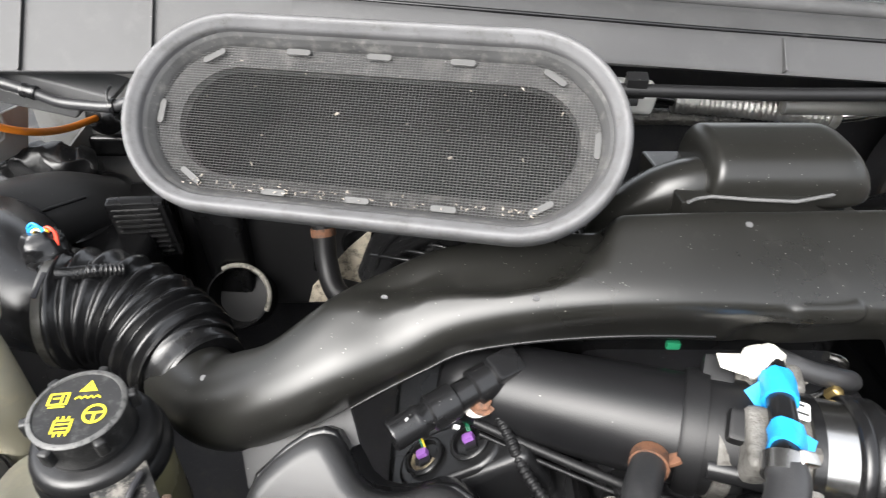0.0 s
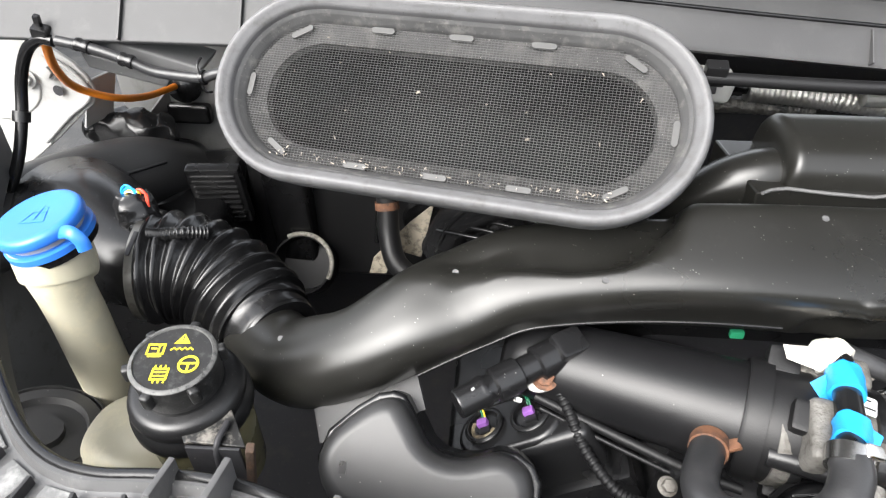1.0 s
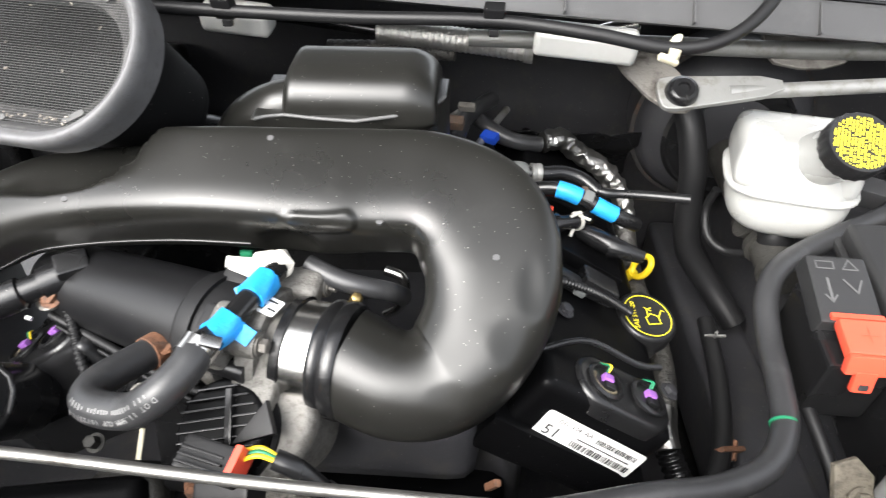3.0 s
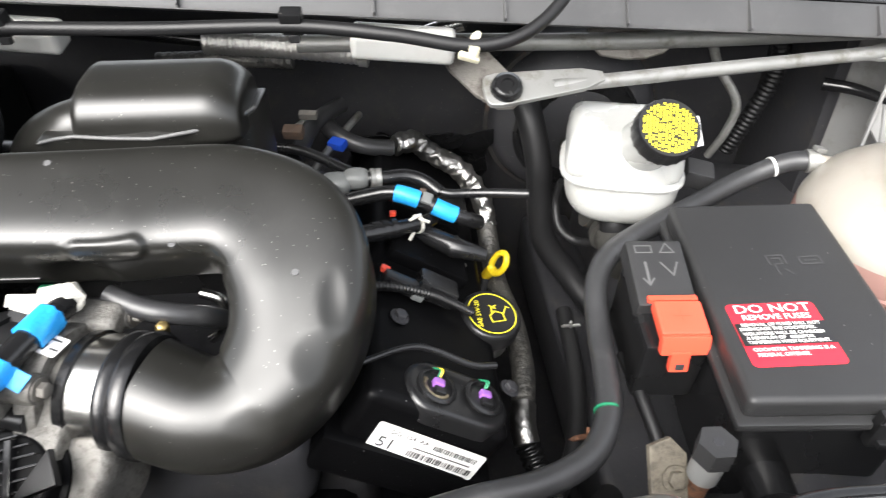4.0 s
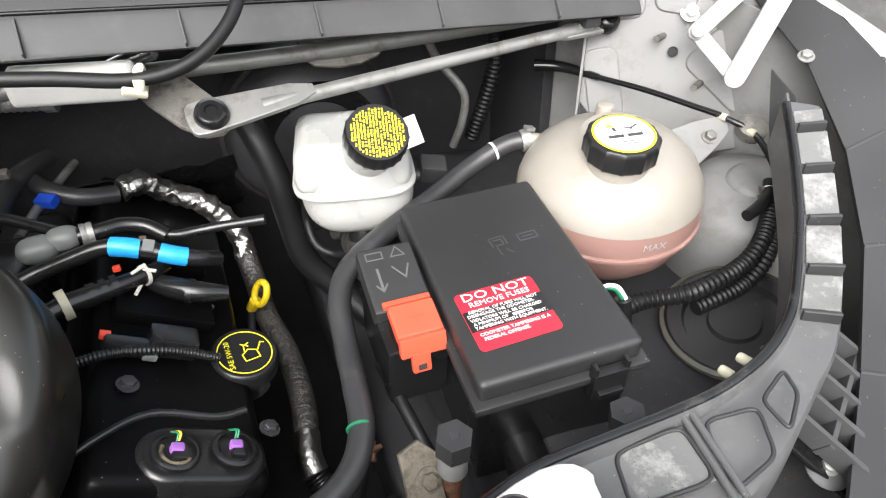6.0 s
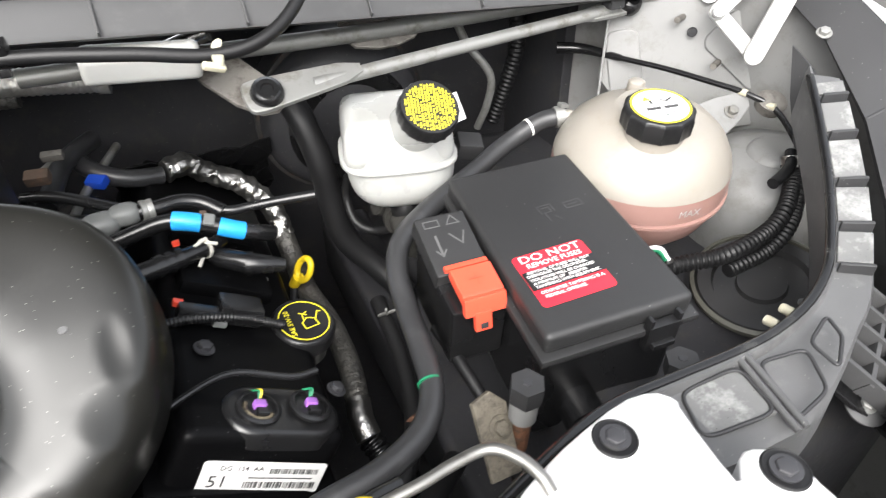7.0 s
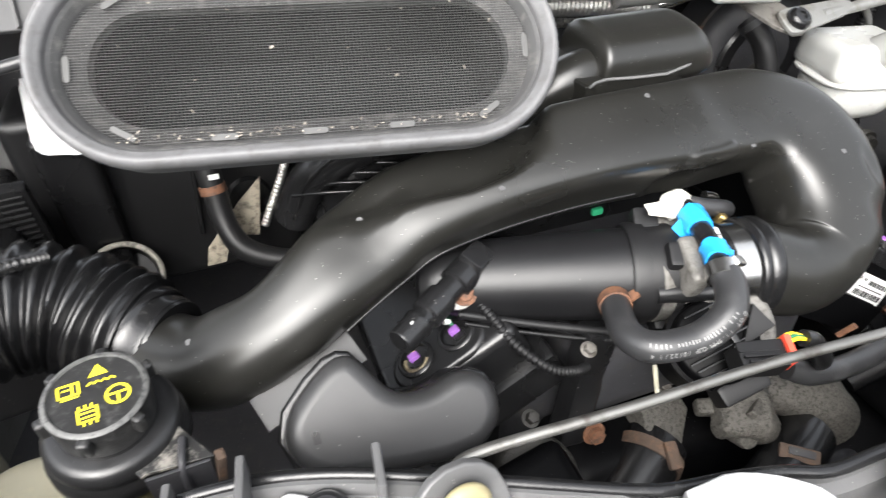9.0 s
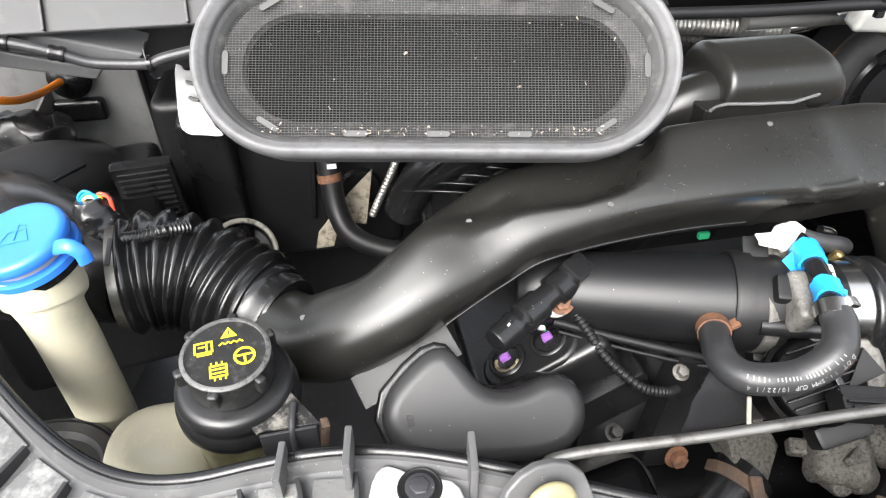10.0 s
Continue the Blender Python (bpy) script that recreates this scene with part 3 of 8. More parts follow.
for i in range(45):
    x = 0.2465 + 0.150 * (i / 44)
    dl, dr = min(1.0, (x - 0.2455) / 0.012), min(1.0, (0.3975 - x) / 0.034)
    k = min(math.sqrt(max(0.0, 1 - (1 - dl) ** 2)), math.sqrt(max(0.0, 1 - (1 - dr) ** 2)))
    hy, hz = 0.052 * (0.80 + 0.20 * k), 0.043 * (0.30 + 0.70 * k)
    ring = []
    for j in range(44):
        t = 2 * math.pi * j / 44
        a_, b_ = math.cos(t), math.sin(t)
        y_ = hy * math.copysign(abs(a_) ** 0.72, a_)
        z_ = hz * (b_ ** 0.72 if b_ > 0 else 0.5 * b_)
        ring.append(Vector((x, 0.562, 1.190)) + Vector((0, 0.985, 0.12)) * y_ + Vector((0, -0.12, 0.985)) * z_)
    rs_.append(ring)
part("body", skin(bmesh.new(), rs_), DUCT, reson, smooth=70)
part("neck", tube([(0.262, 0.556, 1.178), (0.236, 0.554, 1.175), (0.210, 0.556, 1.163), (0.190, 0.562, 1.142), (0.180, 0.57, 1.11)], [0.030, 0.030, 0.029, 0.028, 0.027], 36, 8, squash=1.25), DUCT, reson, smooth=70)
LEDGE = [(0.219, 0.502), (0.2235, 0.501), (0.249, 0.512), (0.320, 0.502), (0.383, 0.524), (0.402, 0.556), (0.404, 0.61), (0.21, 0.61)]
ledge = prism([(x - 0.31, (y - 0.55) * 1.0) for x, y in LEDGE], 0.075, basis((0.31, 0.55, 1.192), (0.0, -0.02, 1.0)), 0.003, seg=3)
part("base", ledge, DUCT, reson, smooth=40)
# lighter tube along the ledge stands in for the edge's highlight
part("flange", tube([(x, y - 0.001, 1.1905 + (0.004 if x > 0.37 else 0.0)) for x, y in LEDGE[1:6]], 0.0019, 8, 2), GREYPRINT, reson, "moulded flange edge, its highlight in the lighter colour")

# corrugated intake hose with its steel band
hose = thing("corrugated_intake_hose", "ribbed black rubber intake hose with a steel band", "intake hose", (-0.31, 0.48, 1.0))
HK = [(-0.394, 0.520, 1.052), (-0.355, 0.523, 1.050), (-0.318, 0.517, 1.040), (-0.285, 0.499, 1.026), (-0.258, 0.480, 1.018)]
part("bellows", tube(HK, [0.0575, 0.0565, 0.0545, 0.0525, 0.0510], 44, 6, ribs=(0.0145, 0.0080)), RUBBER, hose, smooth=80)
part("cuff", tube([(-0.276, 0.492, 1.023), (-0.262, 0.482, 1.019), (-0.257, 0.477, 1.0175), (-0.254, 0.474, 1.0165), (-0.242, 0.464, 1.013), (-0.236, 0.459, 1.012)], [0.0500, 0.0520, 0.0520, 0.0485, 0.0485, 0.0465], 40, 4), RUBBER, hose)
d = (Vector(HK[1]) - Vector(HK[0])).normalized()
band = part("band", lathe([(0.0590, -0.006), (0.0612, -0.006), (0.0612, 0.006), (0.0590, 0.006)], HK[0], d, 48), ROD, hose, "narrow steel hose band")
part("band_slot", rbox(Vector(HK[0]) + Vector((0.004, -0.031, 0.0525)), (0.005, 0.028, 0.004), basis((0, 0, 0), (0.2, -0.5, 0.8), (1, 0, -.2)), 0.002), DARK, band)

# air mass sensor housing and air box
airbox = thing("air_box", "black plastic air filter box with ribbed side", "air box", (-0.48, 0.65, 0.85))
part("outlet", tube([(-0.392, 0.520, 1.052), (-0.43, 0.530, 1.056), (-0.49, 0.570, 1.055), (-0.545, 0.62, 1.04)], [0.052, 0.055, 0.075, 0.085], 36, 6), BLACK, airbox, smooth=60)
part("lid", capsule((-0.56, 0.82, 0.985), (0.08, 0.12, 0.05), 3.4, m=pose(0, 0, 0, 0, 8, 12)), BLACK, airbox, smooth=70)
part("housing", rbox((-0.52, 0.76, 0.91), (0.22, 0.30, 0.2), pose(0, 0, 0, 0, 0, 10), 0.02, 3), BLACK, airbox)
for i in range(9):
    part("rib", rbox((-0.418 - 0.0002 * i, 0.742 + 0.002 * i, 1.052 - 0.0095 * i), (0.062, 0.014, 0.003), pose(0, 0, 0, 20, 0, 6), 0.001), BLACK, airbox)
part("rib_panel", rbox((-0.42, 0.758, 1.012), (0.078, 0.02, 0.105), pose(0, 0, 0, 14, 0, 6), 0.006), BLACK, airbox)
maf = thing("air_flow_sensor", "black air flow sensor plug with coloured wires", "sensor", (-0.40, 0.53, 1.10))
part("body", rbox((-0.398, 0.530, 1.092), (0.036, 0.030, 0.020), pose(0, 0, 0, 25, 10, 20), 0.005), BLACK, maf)
bm = tube([(-0.409, 0.5415, 1.134), (-0.407, 0.538, 1.122), (-0.402, 0.533, 1.110), (-0.396, 0.527, 1.098)], [0.016, 0.022, 0.021, 0.017], 26, 8, squash=0.8)
for v in bm.verts:
    v.co += Vector(noise.noise_vector(v.co * 120)) * 0.0030
part("plug", bm, BLACK, maf, "wrinkled black taped plug", smooth=24)
part("screw", hexbolt((-0.392, 0.512, 1.097), (0.1, -0.6, 0.8), 0.006), STEEL, maf)
for m_, x0, x1, up_ in ((TAPEBLUE, -0.419, -0.403, 0.013), (TAPEBLUE, -0.417, -0.400, 0.010), (YELLOW, -0.414, -0.398, 0.008), (LABELWHITE, -0.416, -0.402, 0.006), (RED, -0.404, -0.391, 0.009), (RED, -0.401, -0.390, 0.006)):
    part("wire", tube([(x0, 0.541, 1.126), (x0, 0.541, 1.131 + up_ * 0.5), ((x0 + x1) / 2, 0.540, 1.131 + up_), (x1, 0.538, 1.131 + up_ * 0.5), (x1 + 0.001, 0.534, 1.122)], 0.0016, 8, 5), m_, maf)
part("conduit", tube([(-0.405, 0.520, 1.104), (-0.390, 0.510, 1.104), (-0.365, 0.502, 1.109), (-0.340, 0.503, 1.112), (-0.318, 0.515, 1.105)], 0.0058, 10, 6, ribs=(0.0035, 0.0014)), RUBBER, maf)

# ================= throttle and plenum =================
YBRASS = mat("dull_brass", (0.42, 0.31, 0.13), 0.4, 0.9)
throttle = thing("throttle_valve", "grimy cast aluminium throttle body with steel clamp", "throttle body", (0.27, 0.34, 1.0))
TA = Vector((0.96, -0.20, 0.0)).normalized()
TB = Vector((0.292, 0.338, 1.048))
part("bore", lathe([(0.030, -0.075), (0.046, -0.075), (0.046, -0.062), (0.041, -0.058), (0.040, -0.02), (0.043, -0.012), (0.043, 0.0), (0.037, 0.004), (0.037, 0.02)], TB, TA, 40), CASTING, throttle)
DN = Vector((-0.25, -0.55, 0.80)).normalized()
DO = Vector((0.241, 0.263, 1.034))
part("motor_drum", lathe([(0.0, 0.0), (0.044, 0.0), (0.0495, -0.003), (0.0515, -0.009), (0.0515, -0.018), (0.0480, -0.024), (0.0470, -0.060), (0.0, -0.060)], DO + Vector((0.020, 0.010, 0.006)) - DN * 0.013, DN, 48), CASTING, throttle, "mottled cast motor drum", smooth=50)
part("bore_ring", lathe([(0.042, -0.036), (0.0505, -0.036), (0.0520, -0.033), (0.0520, -0.022), (0.0505, -0.019), (0.042, -0.019)], TB, TA, 48), CASTING, throttle)
part("bridge", rbox((0.266, 0.304, 1.048), (0.040, 0.056, 0.030), pose(0, 0, 0, 32, 0, -12), 0.006, 3), CASTING, throttle, smooth=50)
part("upper_lug", rbox((0.272, 0.388, 1.082), (0.062, 0.030, 0.024), pose(0, 0, 0, 15, 4, -8), 0.010, 4), CASTING, throttle, smooth=50)
part("upper_boss", lathe([(0.0, 0.0), (0.0115, 0.0), (0.0125, -0.003), (0.0125, -0.03), (0.0, -0.03)], (0.306, 0.396, 1.076), TA, 24), CASTING, throttle)
part("lower_boss", lathe([(0.0, 0.0), (0.0110, 0.0), (0.0120, -0.003), (0.0120, -0.035), (0.0, -0.035)], (0.270, 0.306, 1.086), TA, 24), CASTING, throttle)
part("side_lug", rbox((0.236, 0.318, 1.082), (0.020, 0.050, 0.040), pose(0, 0, 0, 20, 0, -12), 0.008, 3), CASTING, throttle)
part("clamp_band", lathe([(0.0445, 0.001), (0.0462, 0.001), (0.0462, 0.0225), (0.0445, 0.0225)], TB, TA, 48), STEEL, throttle, "polished steel clamp band")
part("cuff", lathe([(0.040, -0.008), (0.0480, -0.008), (0.0485, 0.0), (0.0450, 0.001), (0.0450, 0.0225), (0.0485, 0.0235), (0.0510, 0.026), (0.0510, 0.031), (0.0485, 0.034), (0.0510, 0.037), (0.0515, 0.044), (0.0490, 0.048), (0.040, 0.048)], TB, TA, 48), RUBBER, throttle, "black rubber coupling cuff")
for o in ((0.306, 0.396, 1.076), (0.270, 0.306, 1.086)):
    part("bolt", hexbolt(o, TA, 0.0062, 0.007), DIRTYALU, throttle)
stk = part("sticker", prism(rrect(0.022, 0.018, 0.002), 0.0006, basis((0.270, 0.3375, 1.1008), (0.05, -0.10, 0.98), (0.9, -0.4, 0.0))), LABELWHITE, throttle, "small white code sticker")
part("sticker_print", bars([(-0.005, -0.003, 0.007, 0.006), (0.006, -0.003, 0.008, 0.002), (0.0, 0.005, 0.014, 0.002)], basis((0.270, 0.3375, 1.1008), (0.05, -0.10, 0.98), (0.9, -0.4, 0.0))), PRINT, stk)
part("brass_fitting", lathe([(0, 0), (0.006, 0), (0.006, 0.010), (0.004, 0.012), (0, 0.012)], (0.331, 0.384, 1.066), (0.3, -0.3, 0.9), 6), YBRASS, throttle, "small brass fitting")
solo("bypass_hose", tube([(0.285, 0.405, 1.092), (0.315, 0.396, 1.083), (0.340, 0.395, 1.076), (0.360, 0.404, 1.064), (0.370, 0.42, 1.045)], 0.0095, 18, 8), HOSE, "short grey rubber bypass hose behind the throttle", "hose", group="hoses", smooth=60)
solo("steel_coolant_pipe", tube([(0.352, 0.432, 1.068), (0.3686, 0.430, 1.061), (0.3710, 0.430, 1.041), (0.3640, 0.430, 1.022), (0.350, 0.432, 1.010)], 0.0052, 14, 8), STEEL, "bright bent steel coolant pipe behind the throttle", "pipe", smooth=60)
plenum = thing("intake_plenum", "black plastic intake plenum tube with flange", "intake plenum", (0.12, 0.40, 0.98))
PA, PB = Vector((0.035, 0.428, 1.038)), Vector((0.212, 0.362, 1.048))
pd = (PB - PA).normalized()
part("barrel", tube([tuple(PA - pd * 0.03), tuple(PA), tuple(PA.lerp(PB, 0.5)), tuple(PB)], [0.030, 0.039, 0.044, 0.047], 44, 6), PLENUM, plenum, smooth=60)
part("flange", lathe([(0.03, -0.012), (0.050, -0.012), (0.052, -0.008), (0.052, 0.006), (0.03, 0.006)], PB, pd, 40), DULL, plenum)
part("end_collar", lathe([(0.030, 0.004), (0.0475, 0.004), (0.0490, 0.008), (0.0490, 0.034), (0.0465, 0.038), (0.030, 0.038)], PB, pd, 44), DULL, plenum)
part("screw_tower", tube([tuple(PB + pd * -0.006 + Vector((0, -0.046, 0.010))), tuple(PB + pd * 0.050 + Vector((0, -0.046, 0.010)))], 0.0095, 18, 3), BLACK, plenum)
for dy, dz in ((-0.028, 0.040), (0.030, 0.042), (-0.030, -0.040)):
    part("flange_lug", rbox(PB + pd * 0.020 + Vector((0, dy, dz)), (0.026, 0.026, 0.022), pose(0, 0, 0, 30, 0, -20), 0.005), DULL, plenum)
part("lower_flange", tube([(0.03, 0.385, 1.032), (0.09, 0.362, 1.020), (0.16, 0.332, 1.012), (0.2, 0.318, 1.01)], 0.0045, 10, 6), DULL, plenum)
part("lower_rib", tube([(0.035, 0.380, 1.022), (0.09, 0.358, 1.011), (0.15, 0.332, 1.004), (0.19, 0.316, 1.002)], 0.0022, 8, 6), DULL, plenum)
part("end_boss", rbox((0.055, 0.408, 1.072), (0.03, 0.026, 0.03), pose(0, 0, 0, 20, 0, 35), 0.004), BLACK, plenum)
part("green_clip", rbox((0.214, 0.440, 1.074), (0.013, 0.006, 0.008), None, 0.002), GREEN, plenum, "green plastic clip")

# pressure sensor with bolt
fps = thing("fuel_rail_sensor", "black cylindrical sensor with a rusty mounting bolt", "sensor", (0.0, 0.38, 1.04))
sa, sb = Vector((-0.040, 0.352, 1.050)), Vector((0.045, 0.404, 1.066))
sd = (sb - sa).normalized()
part("barrel", lathe([(0, 0), (0.0125, 0), (0.0135, 0.002), (0.0135, 0.022), (0.0145, 0.024), (0.0145, 0.028), (0.0125, 0.03), (0.0125, 0.036), (0.016, 0.038), (0.016, 0.062), (0.013, 0.064), (0.013, 0.08), (0.017, 0.082), (0.017, 0.105), (0, 0.105)], sa, sd, 28), BLACK, fps)
part("ear", prism(soften([(-0.020, -0.002), (-0.012, 0.013), (0.004, 0.014), (0.014, 0.004), (0.013, -0.009), (0.002, -0.015), (-0.014, -0.012)], 2), 0.004, basis((0.036, 0.3895, 1.0545), (-0.1, -0.65, 0.75), (0.9, 0.4, 0.3)), 0.001), ROD, fps, "stained steel ear")
part("bolt", hexbolt((0.037, 0.388, 1.054), (-0.1, -0.65, 0.75), 0.0085, 0.006), RUST, fps, "rusted hexagon bolt")
for u_, w_ in ((0.022, 0.010), (0.050, 0.006)):
    part("print_mark", rbox(sa + sd * u_ + Vector((-0.0075, -0.008, 0.0105)), (w_, 0.0022, 0.0006), basis((0, 0, 0), (-0.45, -0.5, 0.74), sd), 0), PALEPRINT, fps)
part("tag", rbox((0.014, 0.376, 1.035), (0.006, 0.004, 0.006), pose(0, 0, 0, 30, 20, 0), 0.001), LABELWHITE, fps)

# wiring conduit from the sensor towards the front
solo("wiring_conduit", tube([(0.045, 0.392, 1.05), (0.06, 0.37, 1.03), (0.075, 0.345, 1.01), (0.10, 0.318, 0.995), (0.125, 0.312, 0.988), (0.145, 0.322, 0.975)], 0.0044, 12, 6, ribs=(0.0034, 0.0012)), DULL,
     "thin black corrugated wiring conduit", "wiring conduit")

# thick coolant hose with bends, clamps and blue tape
chose = thing("coolant_hose", "grey-black rubber coolant hose bent in a U", "hose", (0.18, 0.29, 1.03))
part("hose", tube([(0.1700, 0.340, 1.051), (0.1656, 0.327, 1.0526), (0.1446, 0.2793, 1.0640), (0.1528, 0.2532, 1.0690), (0.1890, 0.2430, 1.0760), (0.2160, 0.2450, 1.0940), (0.2310, 0.2640, 1.1030), (0.2345, 0.279, 1.107)],
                  0.0138, 24, 10), HOSE, chose, smooth=60)
part("spring_clamp", lathe([(0.0138, -0.006), (0.0155, -0.006), (0.0155, 0.006), (0.0138, 0.006)], (0.1650, 0.325, 1.0530), (0.4, 0.9, -0.22), 28), RUST, chose, "rusty spring clamp")
part("clamp_tab", rbox((0.181, 0.322, 1.060), (0.012, 0.01, 0.004), pose(0, 0, 0, 0, -30, 0), 0.001), RUST, chose)
HOSE_RUN = [Vector(q) for q in glide([(0.1446, 0.2793, 1.0640), (0.1528, 0.2532, 1.0690), (0.1890, 0.2430, 1.0760), (0.2160, 0.2450, 1.0940), (0.2310, 0.2640, 1.1030)], 12)]
HOSE_AT = [0.0]
for a_, b_ in zip(HOSE_RUN, HOSE_RUN[1:]):
    HOSE_AT.append(HOSE_AT[-1] + (b_ - a_).length)


def on_hose(at, side):
    """A place on the hose's skin: at along it, on the side that the given direction names; x runs back along the hose."""
    i_ = max(1, min(len(HOSE_RUN) - 2, next((k_ for k_, v_ in enumerate(HOSE_AT) if v_ >= at), len(HOSE_RUN) - 1)))
    u_ = (at - HOSE_AT[i_ - 1]) / max(1e-6, HOSE_AT[i_] - HOSE_AT[i_ - 1])
    t_ = (HOSE_RUN[i_ + 1] - HOSE_RUN[i_ - 1]).normalized()
    n_ = Vector(side)
    n_ = (n_ - t_ * n_.dot(t_)).normalized()
    return basis(HOSE_RUN[i_ - 1].lerp(HOSE_RUN[i_], u_) + n_ * 0.0137, n_, -t_)


for k_, ch in enumerate("DOT 11.5MM CUP 10/22/14"):
    if ch != " ":
        words("letters", ch, 0.0062, on_hose(HOSE_AT[-1] * 0.80 - 0.0033 * k_, (-0.12, -0.92, 0.22)), PALEPRINT, chose, wide=0.85)
bm, rng = None, random.Random(21)
for k_ in range(26):
    if k_ % 8 == 3:
        continue
    m_ = on_hose(HOSE_AT[-1] * 0.78 - 0.0030 * k_, (-0.12, -0.66, 0.72))
    bm = rbox(m_.translation, (0.0010, rng.uniform(0.0024, 0.0044), 0.0006), m_, 0, 1, bm)
part("unreadable_print", bm, PALEPRINT, chose, "worn pale print")
pipe = thing("taped_hose", "small hose wrapped in blue and black tape", "hose", (0.25, 0.33, 1.09))
TPK = [(0.2315, 0.270, 1.102), (0.2350, 0.281, 1.107), (0.2465, 0.303, 1.107), (0.254, 0.328, 1.108), (0.262, 0.354, 1.109), (0.268, 0.378, 1.107)]
part("core", tube(TPK, 0.0100, 20, 6), BLACK, pipe)
part("end_clamp", tube([(0.2320, 0.273, 1.104), (0.2365, 0.285, 1.108)], 0.0150, 20, 2), STEEL, pipe, "crimped steel clamp")
part("clamp_ear", rbox((0.247, 0.278, 1.116), (0.016, 0.010, 0.006), pose(0, 0, 0, 20, 25, 10), 0.002), STEEL, pipe)
def wrap(name, a, b, r, seed):
    """Tape wound round the core from a to b along it, creased and uneven at its edges."""
    line_ = glide(TPK, 12)
    rows_, rng_ = [], random.Random(seed)
    edge = [rng_.uniform(-0.0016, 0.0016) for _ in range(25)]
    n_ = 6
    for i in range(n_ + 1):
        u = a + (b - a) * i / n_
        p0, p1 = Vector(line_[int(u)]), Vector(line_[min(len(line_) - 1, int(u) + 1)])
        d_ = (p1 - p0).normalized()
        m_ = basis(p0.lerp(p1, u - int(u)), d_)
        rows_.append([m_ @ Vector((r * (1 + 0.05 * math.sin(j * 1.9 + i)) * math.cos(2 * math.pi * j / 24), r * (1 + 0.05 * math.cos(j * 1.3 + i * 0.7)) * math.sin(2 * math.pi * j / 24), edge[j] * (1 if i in (0, n_) else 0.2))) for j in range(24)])
    return part(name, skin(bmesh.new(), rows_), TAPEBLUE, pipe, "blue tape", smooth=30)


wrap("lower_tape", 18.0, 28.0, 0.0122, 2)
part("lower_tape_flap", rbox((0.262, 0.302, 1.101), (0.013, 0.014, 0.0012), pose(0, 0, 0, 30, 25, -20), 0.0005), TAPEBLUE, pipe)
wrap("upper_tape", 40.0, 51.0, 0.0128, 3)
part("upper_tape_flap", rbox((0.250, 0.350, 1.103), (0.020, 0.018, 0.0012), pose(0, 0, 0, 40, -25, 20), 0.0005), TAPEBLUE, pipe)
bm = capsule((0.262, 0.381, 1.109), (0.017, 0.014, 0.011), 2.6, 24, 16, pose(0, 0, 0, 20, 0, 20))
for v in bm.verts:
    v.co += Vector(noise.noise_vector(v.co * 90)) * 0.0045 + Vector(noise.noise_vector(v.co * 240)) * 0.0012
part("cloth_wrap", bm, RAG, pipe, "crumpled off-white tape", smooth=30)
for o_, a_ in (((0.240, 0.374, 1.109), -15), ((0.237, 0.379, 1.112), 12)):
    part("tape_end", rbox(o_, (0.028, 0.012, 0.0022), pose(0, 0, 0, 28, 12, a_), 0.001, 2, None, 0.7), RAG, pipe)

# throttle motor plug
tplug = thing("throttle_plug", "black throttle motor connector with red lock and coloured wires", "connector", (0.26, 0.24, 1.0))
part("housing", lathe([(0.0, 0.0), (0.036, 0.0), (0.040, -0.003), (0.041, -0.008), (0.041, -0.014), (0.045, -0.016), (0.045, -0.022), (0.042, -0.026), (0.042, -0.07), (0.0, -0.07)], DO, DN, 44), COVER, tplug)
dmx = basis(DO, DN, (1, 0.05, 0.2))
for i in range(9):
    y_ = -0.032 + 0.008 * i
    part("fin", rbox(dmx @ Vector((0, y_, 0.002)), (2 * math.sqrt(0.037 ** 2 - y_ * y_), 0.0018, 0.005), dmx, 0.0006), BLACK, tplug)
part("fin_post", rbox(dmx @ Vector((0.012, 0.0, 0.003)), (0.006, 0.060, 0.007), dmx, 0.001), BLACK, tplug)
part("gusset", prism([(-0.018, -0.012), (0.020, -0.006), (0.012, 0.020)], 0.006, basis(DO + Vector((0.030, -0.006, 0.012)), DN, (1, 0, 0.2)), 0.001), DULL, tplug)
part("collar", rbox(dmx @ Vector((0.0, -0.046, -0.018)), (0.05, 0.02, 0.03), dmx, 0.005), DULL, tplug)
for i in range(4):
    part("plug_rib", rbox((0.2465, 0.2145 + 0.0065 * i, 1.0555 - 0.0006 * i), (0.036, 0.002, 0.004), pose(0, 0, 0, 20, 0, -15), 0.0006), DULL, tplug)
part("plug", rbox((0.250, 0.228, 1.042), (0.044, 0.026, 0.026), pose(0, 0, 0, 20, 0, -15), 0.003), DULL, tplug)
part("lock", rbox((0.2735, 0.222, 1.0475), (0.006, 0.025, 0.024), pose(0, 0, 0, 20, 0, -15), 0.001), RED, tplug, "red locking tab")
for i, m_ in enumerate((YELLOW, GREEN, YELLOW)):
    part("wire", tube([(0.276, 0.226 + 0.004 * i, 1.050), (0.288, 0.227 + 0.0035 * i, 1.054), (0.301, 0.226 + 0.002 * i, 1.050)], 0.0019, 8, 4), m_, tplug)
part("lead", tube([(0.299, 0.228, 1.050), (0.315, 0.226, 1.042), (0.34, 0.225, 1.01), (0.36, 0.24, 0.98)], 0.008, 12, 5), BLACK, tplug)

# ================= air inlet with mesh =================
RO = Vector((-0.073, 0.458, 1.215))
RU = Vector((0.98396, -0.17789, -0.01309))
RN = Vector((-0.12296, -0.72962, 0.67271))
RM = basis(RO + RN.cross(RU) * 0.068, RN, RU)      # x along, y up the slope, z towards the front
